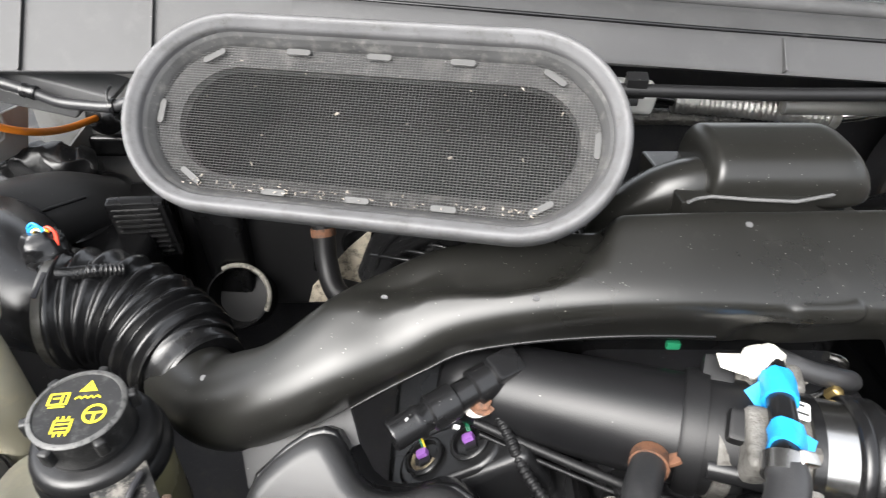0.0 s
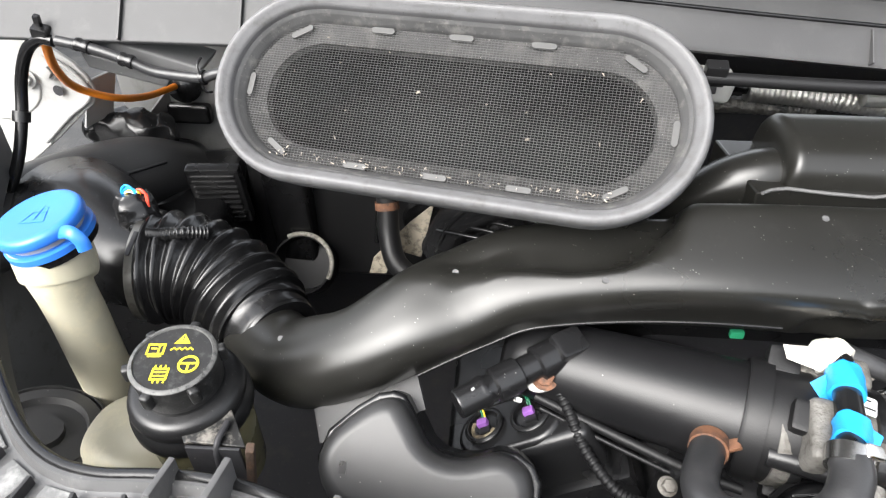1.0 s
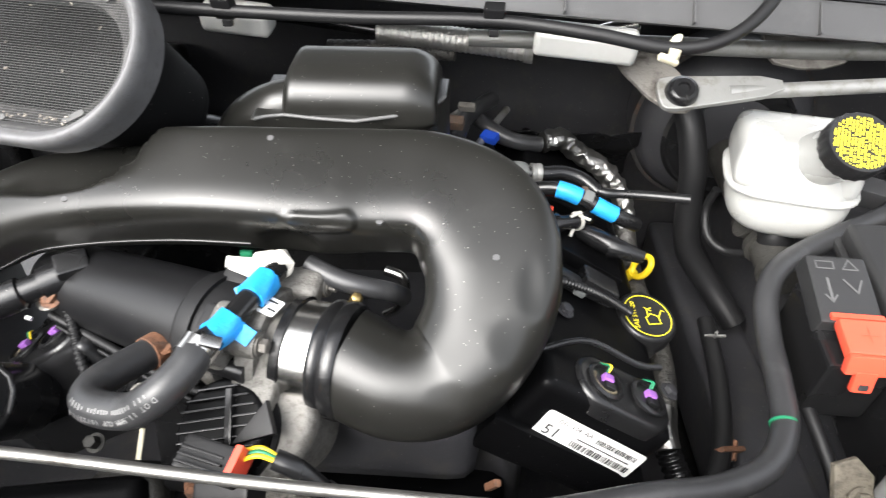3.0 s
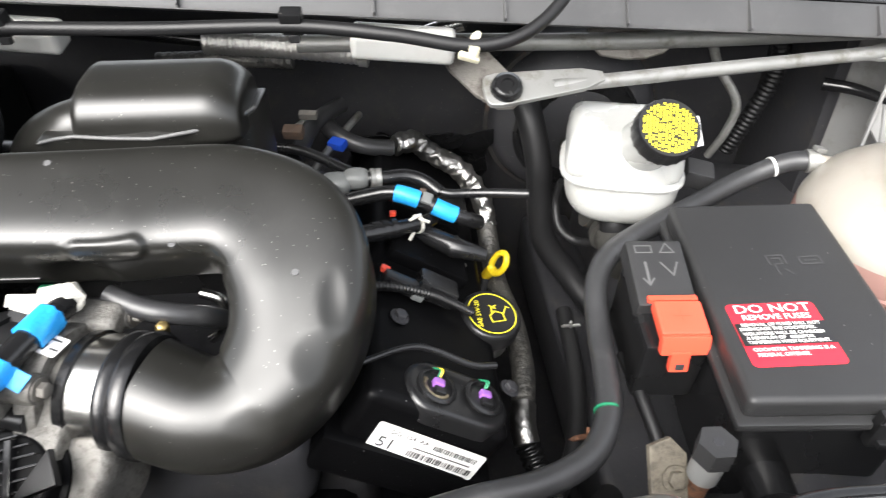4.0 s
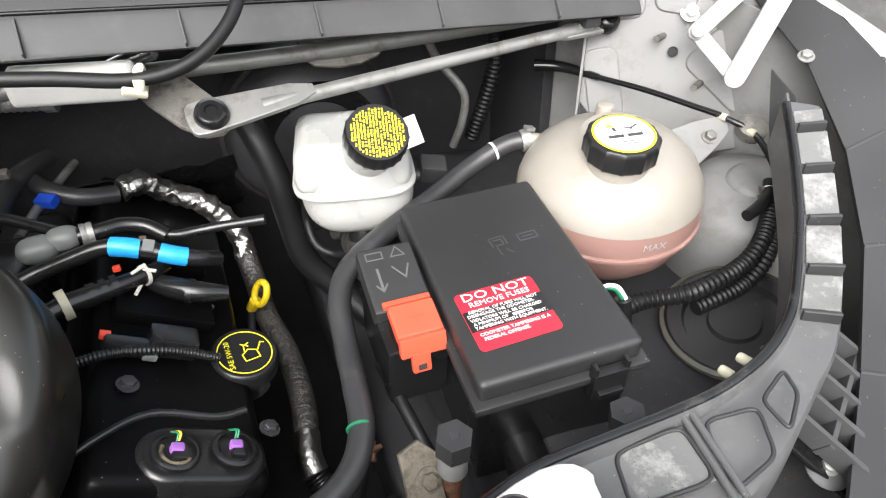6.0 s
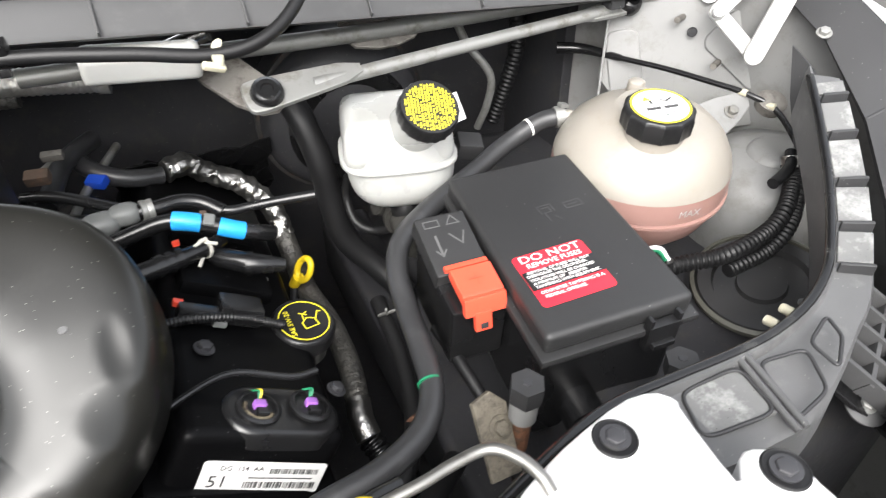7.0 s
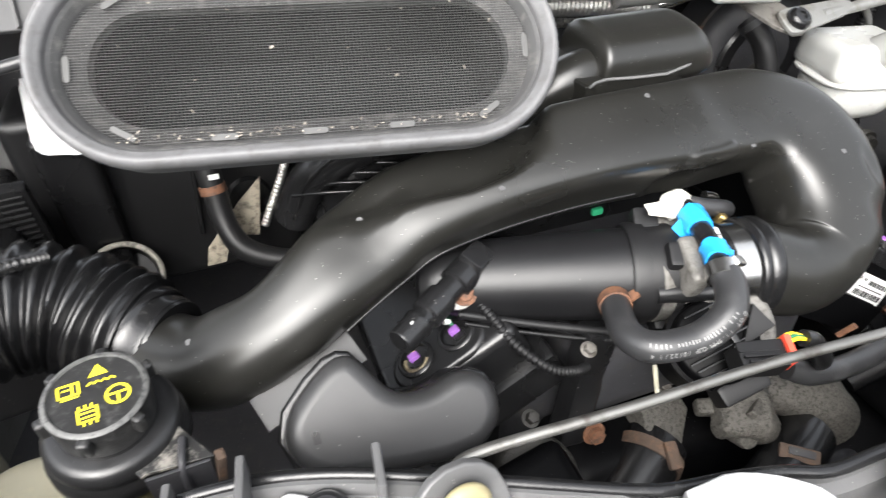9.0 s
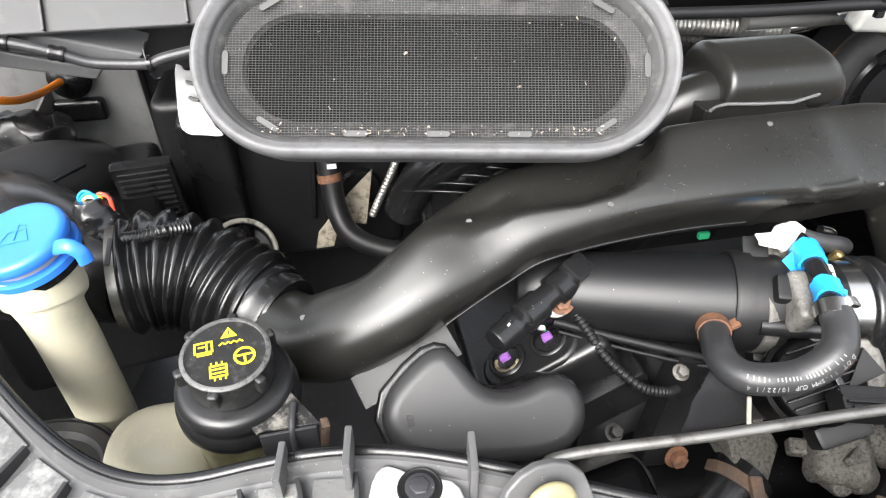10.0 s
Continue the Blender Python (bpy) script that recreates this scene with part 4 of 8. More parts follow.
# near-black so the recess reads deep: its shade is in the colour
INSIDE = mat("shade_black_housing", (0.005, 0.005, 0.0055), 0.8, spec=0.2, bump=0.1, specks=0.02)
inlet = thing("air_inlet", "oval air inlet with grey rubber rim and wire mesh", "air inlet", RM @ Vector((0, -0.09, -0.03)))


def ring_of(profile):
    rs = [[RM @ Vector((x, y, h)) for x, y in stadium(0.130 + r, r, 26)] for r, h in profile]
    return skin(bmesh.new(), rs, closed_ends=False, loop=True)


part("rim", ring_of([(0.0760, -0.010), (0.0768, 0.0010), (0.0785, 0.0042), (0.0800, 0.0050), (0.0822, 0.0075), (0.0845, 0.0098), (0.0870, 0.0102), (0.0895, 0.0080), (0.0907, 0.0045), (0.0914, 0.0010), (0.0916, -0.006), (0.089, -0.014), (0.088, -0.03), (0.083, -0.03), (0.078, -0.02)]), RIMRUB, inlet, smooth=50)
part("inner_band", ring_of([(0.0680, -0.020), (0.0690, -0.0128), (0.0712, -0.0108), (0.0730, -0.0060), (0.0745, -0.0045), (0.0766, -0.0025), (0.0768, -0.016), (0.0740, -0.022)]), mat("worn_dark_rubber_step", (0.060, 0.060, 0.0605), 0.55, big=26, fine=600, bump=0.2, second=(0.12, 0.118, 0.113), amount=0.35, specks=0.1, speck_col=(0.2, 0.19, 0.17)), inlet, "darker stepped inner edge of the rim", smooth=38)
part("flange", ring_of([(0.050, -0.030), (0.052, -0.0225), (0.062, -0.0185), (0.071, -0.0155), (0.071, -0.02), (0.060, -0.026)]), mat("dusty_dark_flange", (0.016, 0.0158, 0.0155), 0.6, fine=500, bump=0.2, big=22, second=(0.07, 0.067, 0.062), amount=0.40, specks=0.12), inlet, "dusty dark flange behind the mesh")
part("shell", ring_of([(0.0860, -0.026), (0.066, -0.06), (0.055, -0.16), (0.050, -0.16), (0.062, -0.06), (0.080, -0.026)]), INSIDE, inlet, "housing behind the rim, its inner shade in the colour")
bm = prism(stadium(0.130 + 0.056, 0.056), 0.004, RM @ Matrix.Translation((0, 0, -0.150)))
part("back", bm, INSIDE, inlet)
bm = bmesh.new()
MR, MA = 0.0695, 0.1995
pitch, pitch_x = 0.0024, 0.0031


def span(half_len, r, across):
    return half_len - r + math.sqrt(max(0.0, r * r - across * across))


def bar(bm, a, b, w, up):
    d_ = (b - a).normalized()
    s_ = d_.cross(up).normalized() * w
    t_ = up * w
    r0 = [bm.verts.new(p) for p in (a + s_, a + t_, a - s_, a - t_)]
    r1 = [bm.verts.new(p) for p in (b + s_, b + t_, b - s_, b - t_)]
    for i in range(4):
        bm.faces.new((r0[i], r0[(i + 1) % 4], r1[(i + 1) % 4], r1[i]))


k = int(MR / pitch)
for i in range(-k, k + 1):
    y = i * pitch
    h = span(MA, MR, y)
    bar(bm, RM @ Vector((-h, y, -0.0135)), RM @ Vector((h, y, -0.0135)), 0.00028, RN)
k = int(MA / pitch_x)
for i in range(-k, k + 1):
    x = i * pitch_x
    c = MA - MR
    h = MR if abs(x) <= c else math.sqrt(max(0.0, MR * MR - (abs(x) - c) ** 2))
    if h > 0.004:
        bar(bm, RM @ Vector((x, -h, -0.0140)), RM @ Vector((x, h, -0.0140)), 0.00021, RN)
mesh_ob = part("mesh", bm, WIRE, inlet, "fine square wire mesh")
mesh_ob["kind"] = "stuff"
SLOT = mat("dull_grey_clip", (0.055, 0.055, 0.054), 0.6, bump=0.1)
for sx, sy, ang in [(-0.075, -0.0655, 0), (0.0, -0.0655, 0), (0.075, -0.0655, 0), (-0.075, 0.0655, 0), (0.0, 0.0655, 0), (0.075, 0.0655, 0), (-0.155, -0.057, -32), (0.155, -0.057, 32), (-0.155, 0.057, 32), (0.155, 0.057, -32), (-0.195, 0.0, 90), (0.195, 0.0, 90)]:
    part("clip_slot", prism(stadium(0.0115, 0.0030, 8), 0.002, RM @ Matrix.Translation((sx, sy, -0.0122)) @ pose(0, 0, 0, 0, 0, ang), 0.0006), SLOT, inlet)
rng = random.Random(4)
bm = None
for i in range(90):
    a = rng.uniform(-0.165, 0.165)
    y = -0.0635 + rng.gauss(0, 0.0022) if i < 80 else rng.uniform(-0.05, 0.055)
    q = rng.uniform(0.0005, 0.0011)
    bm = rbox(RM @ Vector((a, y, -0.0105)), (q * rng.uniform(1, 4), q, q * 0.7), RM @ pose(0, 0, 0, 0, 0, rng.uniform(0, 180)), 0, 1, bm)
for a, y, q in ((-0.030, 0.010, 0.004), (0.075, -0.021, 0.004), (-0.11, 0.03, 0.0022), (0.085, 0.04, 0.0022), (-0.095, -0.015, 0.002)):
    bm = rbox(RM @ Vector((a, y, -0.0125)), (q, q * 0.55, 0.0012), RM @ pose(0, 0, 0, 0, 0, rng.uniform(-20, 40)), 0.0003, 1, bm)
solo("debris", bm, DEBRIS, "dry leaf crumbs and grit caught on the inlet mesh", "debris", kind="stuff")

# ================= engine: valve covers, coils, block =================
engine = thing("engine_block", "dark engine block below the intake", "engine", (0.30, 0.55, 0.52))
part("crankcase", rbox((0.30, 0.58, 0.68), (0.36, 0.62, 0.34), None, 0.03, 3), COVER, engine)
part("valley", rbox((0.30, 0.60, 0.93), (0.30, 0.56, 0.10), None, 0.03, 3), DARK, engine)
part("front_cover", rbox((0.30, 0.395, 0.75), (0.40, 0.06, 0.32), None, 0.03, 3), DARK, engine, "grimy timing cover")


def bank(o, a, c, label, width, y0, y1, skin_):
    """A valve cover: o on its upper face, a across it, c its normal; it runs from y0 to y1."""
    a, c = Vector(a).normalized(), Vector(c).normalized()
    e = thing("valve_cover", label, "valve cover", (o[0], (y0 + y1) / 2, 0.8), group="valve covers")
    m = Matrix((a, (0, 1, 0), c)).transposed()
    mid = Vector(o) + Vector((0, (y0 + y1) / 2 - o[1], 0))
    part("body", rbox(mid - c * 0.051, (width, y1 - y0, 0.10), m, 0.012, 3), skin_, e)
    part("skirt", rbox(mid - c * 0.085, (width + 0.03, y1 - y0 + 0.02, 0.05), m, 0.008, 2), skin_, e)
    return e, a, c, m


rc, ra, rcn, rm = bank((0.570, 0.371, 0.990), (0.86, 0, -0.51), (0.51, 0, 0.86), "black plastic valve cover with a parts sticker", 0.150, 0.338, 0.86, COVER)
lc, la, lcn, lm = bank((0.010, 0.389, 0.992), (0.86, 0, 0.51), (-0.51, 0, 0.86), "black plastic valve cover with two coil wells", 0.150, 0.350, 0.86, BLACK)


WORN = mat("worn_tan_ring", (0.26, 0.22, 0.14), 0.55, second=(0.04, 0.03, 0.02), amount=0.5)


def coil_pair(o1, o2, n, parent, m):
    """Two ignition coil wells with rings, plugs and wires, on a raised pad."""
    n = Vector(n)
    mid = (Vector(o1) + Vector(o2)) / 2
    part("coil_pad", prism(stadium(0.056, 0.031, 14), 0.02, Matrix.Translation(mid + n * 0.007) @ m.to_4x4(), 0.006), BLACK, parent)
    for i, o in enumerate((Vector(o1), Vector(o2))):
        w = part("coil_well", lathe([(0.014, 0.0075), (0.0195, 0.0075), (0.0205, 0.011), (0.0185, 0.0125), (0.0165, 0.0125), (0.0155, 0.003), (0.0, 0.003)], o, n, 28), BLACK, parent, "coil well with a worn rim")
        if i == 0:
            part("worn_ring", tube([tuple(o + n * 0.0085 + m @ Vector((0.0125 * math.cos(radians(a)), 0.0125 * math.sin(radians(a)), 0))) for a in range(150, 331, 30)], 0.0024, 8, 4), WORN, w, "worn pale crescent")
        part("coil_top", lathe([(0.0, 0.004), (0.0135, 0.004), (0.0135, 0.009), (0.0, 0.011)], o, n, 20), BLACK, w)
        part("connector", rbox(o + n * 0.0125 + Vector((0.0, 0.001, 0)), (0.011, 0.008, 0.008), m, 0.002), PURPLE, w, "violet connector")
        part("connector_shell", rbox(o + n * 0.008 + Vector((0.002, -0.006, 0)), (0.012, 0.009, 0.010), m, 0.002), BLACK, w)
        for q, m_ in enumerate((GREEN, YELLOW if i == 0 else GREEN)):
            part("wire", tube([tuple(o + n * 0.013 + Vector((0.002 * q, 0.008, 0))), tuple(o + n * 0.018 + Vector((0.002 * q, 0.013, 0))), tuple(o + n * 0.013 + Vector((-0.004, 0.020, 0)))], 0.0010, 6, 4), m_, w)


coil_pair((0.560, 0.366, 0.990), (0.604, 0.368, 0.968), rcn, rc, rm)
coil_pair((-0.010, 0.386, 0.976), (0.032, 0.384, 1.000), lcn, lc, lm)
part("wire_loom", tube([(0.47, 0.36, 1.02), (0.505, 0.378, 1.025), (0.55, 0.398, 1.018), (0.60, 0.396, 0.992), (0.625, 0.40, 0.985)], 0.0035, 8, 6), BLACK, rc)
for o in ((0.532, 0.445, 1.014), (0.64, 0.40, 0.95)):
    part("cover_bolt", hexbolt(Vector(o), rcn, 0.007, 0.006), DARK, rc)
for yy in (0.56, 0.66):
    part("coil_cover", rbox(Vector((0.565, yy, 0.999)), (0.10, 0.05, 0.02), rm, 0.006), COVER, rc)
part("injector_plug", rbox(Vector((0.536, 0.487, 1.022)), (0.046, 0.016, 0.016), rm, 0.004), BLACK, rc)
part("plug_box", rbox(Vector((0.572, 0.496, 1.006)), (0.046, 0.030, 0.022), rm, 0.005), BLACK, rc)
part("red_lock", rbox(Vector((0.519, 0.496, 1.036)), (0.010, 0.008, 0.006), rm, 0.001), RED, rc, "small red lock")
part("loom", tube([(0.47, 0.47, 1.03), (0.52, 0.475, 1.03), (0.57, 0.482, 1.008), (0.61, 0.478, 0.985)], 0.0045, 10, 6, ribs=(0.003, 0.001)), BLACK, rc)
part("grey_clip", rbox((0.551, 0.480, 1.010), (0.014, 0.008, 0.008), rm, 0.002), GREYCONN, rc)

# parts sticker on the front of the cover
st_m = basis(Vector((0.553, 0.3335, 0.946)), (0, -1, 0.10), (0.86, 0, -0.51))
sticker = thing("parts_sticker", "white printed parts sticker with bar codes", "sticker", st_m.translation)
part("paper", prism(rrect(0.112, 0.034, 0.003), 0.0006, st_m), LABELWHITE, sticker)
words("number", "51", 0.0185, st_m @ Matrix.Translation((-0.040, -0.006, 0)), PRINT, sticker)
words("letters", "DG  1S4  AA", 0.0072, st_m @ Matrix.Translation((-0.022, 0.0095, 0)), PRINT, sticker)
rng = random.Random(9)
rects, x = [], -0.016
while x < 0.05:
    w = rng.choice((0.0006, 0.001, 0.0016))
    rects.append((x, -0.0085, w, 0.0075))
    x += w + rng.choice((0.0007, 0.0012))
x = 0.004
while x < 0.05:
    w = rng.choice((0.0006, 0.001, 0.0014))
    rects.append((x, 0.0075, w, 0.006))
    x += w + rng.choice((0.0007, 0.0012))
rects += [(0.016, -0.0005, 0.06, 0.0014)]
part("bar_code", bars(rects, st_m), PRINT, sticker)

# oil filler
oc = thing("oil_filler_cap", "black oil filler cap with yellow oil can print", "oil cap", (0.625, 0.49, 0.93))
on = Vector((0.22, -0.16, 0.96)).normalized()
oo = Vector((0.634, 0.494, 0.968))
part("neck", lathe([(0.028, -0.045), (0.031, -0.045), (0.033, -0.012), (0.03, -0.01)], oo, on, 32), BLACK, oc)
part("cap", lathe([(0.0, -0.024), (0.034, -0.024), (0.0355, -0.020), (0.0355, -0.004), (0.033, 0.0), (0.031, 0.0005), (0.0, 0.0)], oo, on, 40), CAPBLACK, oc)
om = basis(oo + on * 0.0006, on, (1, 0.28, 0))


def annulus(r0, r1, m, n=48, lift=0.0, bm=None):
    b = bm or bmesh.new()
    a = [[b.verts.new(m @ Vector((r * math.cos(2 * math.pi * i / n), r * math.sin(2 * math.pi * i / n), h))) for i in range(n)] for r, h in ((r0, lift), (r0, lift + 0.0004), (r1, lift + 0.0004), (r1, lift))]
    for p, q in zip(a, a[1:]):
        for i in range(n):
            b.faces.new((p[i], p[(i + 1) % n], q[(i + 1) % n], q[i]))
    return b


part("printed_ring", annulus(0.0272, 0.0284, om), INK, oc)
words("letters", "SAE 5W-20", 0.0078, om @ Matrix.Translation((-0.016, 0.002, 0)) @ pose(0, 0, 0, 0, 0, 78), INK, oc)


def stroke(pts_, w, m, bm=None, lift=0.0003):
    """A printed line of width w."""
    for a, b in zip(pts_, pts_[1:]):
        a, b = Vector((*a, 0)), Vector((*b, 0))
        d_ = (b - a).normalized()
        s_ = Vector((-d_.y, d_.x, 0)) * w / 2
        bm = prism([tuple((p)[:2]) for p in (a - d_ * w / 2 - s_, b + d_ * w / 2 - s_, b + d_ * w / 2 + s_, a - d_ * w / 2 + s_)], 0.0002, m @ Matrix.Translation((0, 0, lift)), 0, bm)
    return bm


part("oil_can", stroke([(-0.004, -0.012), (0.012, -0.012), (0.012, -0.002), (0.004, 0.002), (-0.004, -0.003), (-0.004, -0.012)], 0.0013, om,
                       stroke([(0.012, -0.004), (0.020, 0.006), (0.023, 0.004)], 0.0013, om, stroke([(0.0, 0.001), (0.002, 0.008), (0.008, 0.010)], 0.0013, om, stroke([(0.0, 0.011), (0.006, 0.006)], 0.0013, om)))), INK, oc)

# dipstick
dip = thing("oil_dipstick", "yellow looped oil dipstick handle", "dipstick", (0.672, 0.65, 0.86))
dm = basis((0.658, 0.660, 0.898), (-0.88, -0.30, 0.36), (0.15, -0.90, -0.42))
ring_keys = [tuple(dm @ Vector((0.0125 * math.cos(radians(a)), 0.020 + 0.019 * math.sin(radians(a)), 0))) for a in range(-90, 271, 30)]
part("loop", tube(ring_keys, 0.0045, 12, 4), YELLOW, dip)
part("stem", tube([tuple(dm @ Vector((0, 0.003, 0))), tuple(dm @ Vector((0, -0.016, 0)))], [0.0085, 0.007], 14, 3), YELLOW, dip)
part("guide_tube", tube([tuple(dm @ Vector((0, -0.014, 0))), (0.645, 0.652, 0.86), (0.64, 0.62, 0.82)], 0.0055, 10, 5), DARK, dip)

# ================= left front: reservoir, washer neck, shield =================
WORNSHEET = mat("worn_black_sheet_metal", (0.03, 0.03, 0.03), 0.4, 0.3, big=25, second=(0.26, 0.245, 0.22), amount=0.42, bump=0.2)
ps = thing("power_steering_reservoir", "power steering fluid reservoir with lobed black cap", "fluid reservoir", (-0.272, 0.335, 0.95))
pn = Vector((0.03, -0.16, 0.985)).normalized()
po = Vector((-0.268, 0.327, 1.102))
cap = part("cap", lathe([(0, -0.030), (0.032, -0.034), (0.0338, -0.026), (0.0345, -0.006), (0.0345, -0.0015), (0.0334, 0.0), (0.0318, 0.0012), (0.0307, 0.0004), (0.0, 0.0004)], po + pn * 0.008, pn, 72), CAPWORN, ps, "black lobed cap with yellow symbols")
part("worn_edge", hoop([(0.0306, 0.0002), (0.0312, 0.0016), (0.0336, 0.0014), (0.0348, 0.0), (0.0330, -0.001)], po + pn * 0.0082, pn, 60), mat("scuffed_cap_edge", (0.085, 0.085, 0.083), 0.5, big=60, bump=0.3, second=(0.02, 0.02, 0.02), amount=0.4), cap, "scuffed pale edge")
pm = basis(po + pn * 0.0086, pn, (1, 0.12, 0))
for a_ in (20, 78, 135, 192, 250, 308):
    m_ = pm @ pose(0, 0, 0, 0, 0, a_)
    part("grip_tab", rbox(m_ @ Vector((0.0355, 0, -0.009)), (0.010, 0.0085, 0.016), m_, 0.003, 3), CAPWORN, cap)


def glyph(x, y):
    """A place for a symbol on the cap, in metres along the world's x and y."""
    return basis(po + pn * 0.0086 + Vector((x, y, 0.163 * y - 0.03 * x)), pn, (1, 0.12, 0))


g_ = glyph(-0.0165, 0.0066)
ic = stroke([(-0.007, -0.0045), (0.006, -0.0045), (0.006, 0.005), (-0.007, 0.005), (-0.007, -0.0045)], 0.0016, g_)
ic = stroke([(0.002, -0.0045), (0.002, 0.005)], 0.0014, g_, ic)
ic = stroke([(-0.005, -0.0068), (0.005, -0.0068)], 0.0013, g_, ic)
ic = stroke([(-0.0038, 0.001), (0.0, 0.001)], 0.0013, g_, ic)
part("manual_symbol", ic, INK, cap)
g_ = glyph(0.0015, 0.0185)
part("warning_symbol", prism([(-0.0065, -0.004), (0.0065, -0.004), (0.0, 0.006)], 0.0002, g_ @ Matrix.Translation((0, 0, 0.0003))), INK, cap)
part("exclamation", stroke([(0.0, 0.003), (0.0, -0.001)], 0.0010, g_, lift=0.0006), PRINT, cap)
g_ = glyph(0.0035, 0.0095)
part("wave_symbol", stroke([(-0.0085 + 0.0022 * i, 0.0009 * (1 if i % 2 else -1)) for i in range(9)], 0.0012, g_), INK, cap)
g_ = glyph(0.0145, -0.0045)
part("wheel_symbol", annulus(0.0066, 0.0084, g_, 28, 0.0001, stroke([(-0.007, 0.001), (0.007, 0.001)], 0.0018, g_, stroke([(0.0, 0.0), (0.0, -0.007)], 0.0018, g_))), INK, cap)
g_ = glyph(-0.0045, -0.0158)
ic = stroke([(-0.006, -0.005), (0.006, -0.005), (0.006, 0.005), (-0.006, 0.005), (-0.006, -0.005)], 0.0016, g_)
for r_ in (-0.0018, 0.0018):
    ic = stroke([(-0.004, r_), (0.004, r_)], 0.0014, g_, ic)
for c_ in (-0.003, 0.001, 0.005):
    ic = stroke([(c_, -0.0078), (c_, -0.005)], 0.0013, g_, ic)
    ic = stroke([(c_ - 0.002, 0.005), (c_ - 0.002, 0.0078)], 0.0013, g_, ic)
part("fluid_symbol", ic, INK, cap)
part("collar", lathe([(0.030, -0.024), (0.040, -0.024), (0.0455, -0.027), (0.0480, -0.033), (0.0485, -0.038), (0.0465, -0.041), (0.0475, -0.045), (0.0510, -0.048), (0.0515, -0.058), (0.048, -0.062), (0.0, -0.062)], po, pn, 48), CAPBLACK, ps, "ribbed black collar")
part("neck", lathe([(0.033, -0.02), (0.036, -0.036)], po, pn, 32), CAPBLACK, ps)
part("bowl", lathe([(0.0, -0.0615), (0.0455, -0.0615), (0.0462, -0.075), (0.0440, -0.16), (0.032, -0.175), (0.0, -0.175)], po, pn, 40), mat("amber_translucent_plastic", (0.20, 0.185, 0.105), 0.28, var=0.12, bump=0.04, glow_through=0.3, second=(0.12, 0.11, 0.06), amount=0.4), ps, "amber translucent fluid bowl")
part("bracket", prism([(-0.030, 0.004), (-0.013, -0.018), (-0.010, -0.016), (0.036, -0.016), (0.004, 0.030)], 0.003, basis((-0.238, 0.300, 1.064), (0.05, -0.15, 0.98)), 0.0008), WORNSHEET, ps, "bent metal bracket, partly rusted")
part("bracket_leg", rbox((-0.227, 0.2825, 1.026), (0.044, 0.003, 0.072), pose(0, 0, 0, 4, 0, 2), 0.001), DARK, ps)
part("bracket_rib", tube([(-0.222, 0.302, 1.067), (-0.224, 0.281, 1.062), (-0.224, 0.278, 1.03)], 0.0028, 8, 4), DARK, ps)
part("bracket_edge", rbox((-0.203, 0.286, 1.030), (0.007, 0.010, 0.060), pose(0, 0, 0, 4, 8, 12), 0.002), BROWN, ps, "rusted edge")
part("bracket_bolt", hexbolt((-0.245, 0.27, 1.03), (-0.4, -0.8, 0.3), 0.006), RUST, ps)

wf = thing("washer_filler", "cream washer fluid filler neck with blue cap", "washer filler", (-0.385, 0.38, 0.95))
part("neck", tube([(-0.426, 0.428, 1.146), (-0.425, 0.426, 1.124), (-0.4245, 0.424, 1.112), (-0.424, 0.421, 1.100), (-0.424, 0.424, 1.06), (-0.426, 0.428, 1.01), (-0.43, 0.435, 0.93)], [0.0345, 0.0345, 0.0335, 0.0265, 0.0260, 0.0265, 0.027], 36, 6), CREAM, wf, smooth=60)
wn_ = Vector((-0.16, -0.16, 0.97)).normalized()
wo = Vector((-0.427, 0.428, 1.170))
part("gasket", lathe([(0.034, -0.030), (0.0385, -0.030), (0.0385, -0.018), (0.034, -0.016)], wo, wn_, 40), RUBBER, wf)
part("inner_neck", lathe([(0.033, -0.03), (0.034, -0.006)], wo, wn_, 36), MILKY, wf)
bcap = part("cap", lathe([(0.0, -0.008), (0.0375, -0.008), (0.040, -0.006), (0.040, 0.0), (0.038, 0.0035), (0.034, 0.0045), (0.030, 0.003), (0.0, 0.0025)], wo, wn_, 48), BLUE, wf, "blue flip-up cap")
wm = basis(wo + wn_ * 0.003, wn_, (1, 0, 0))
part("washer_symbol", stroke([(-0.012, -0.008), (0.012, -0.008), (0.007, 0.006), (-0.007, 0.006), (-0.012, -0.008)], 0.0015, wm, stroke([(0, -0.004), (0, 0.014), (0.006, 0.011)], 0.0015, wm)), BLUE, bcap)
part("strap", tube([tuple(wm @ Vector((0.030, -0.018, -0.006))), tuple(wm @ Vector((0.045, -0.022, -0.004))), tuple(wm @ Vector((0.052, -0.024, -0.012))), tuple(wm @ Vector((0.052, -0.026, -0.022)))], 0.006, 10, 5, squash=0.45), BLUE, bcap)
part("lower_ring", lathe([(0.036, -0.022), (0.0405, -0.022), (0.0405, -0.016), (0.036, -0.014)], wo, wn_, 40), BLUE, wf)
solo("washer_tank", capsule((-0.362, 0.366, 0.945), (0.052, 0.05, 0.04), 2.4), CREAM, "cream plastic washer fluid tank below the filler", "fluid tank", smooth=70)

# black belt shield in front of the left bank
sh = thing("belt_shield", "semi-gloss black plastic belt shield with raised lid", "plastic shield", (-0.08, 0.29, 0.95))
sm = basis((-0.129, 0.294, 1.031), (-0.05, -0.68, 0.73), (1, 0, 0))
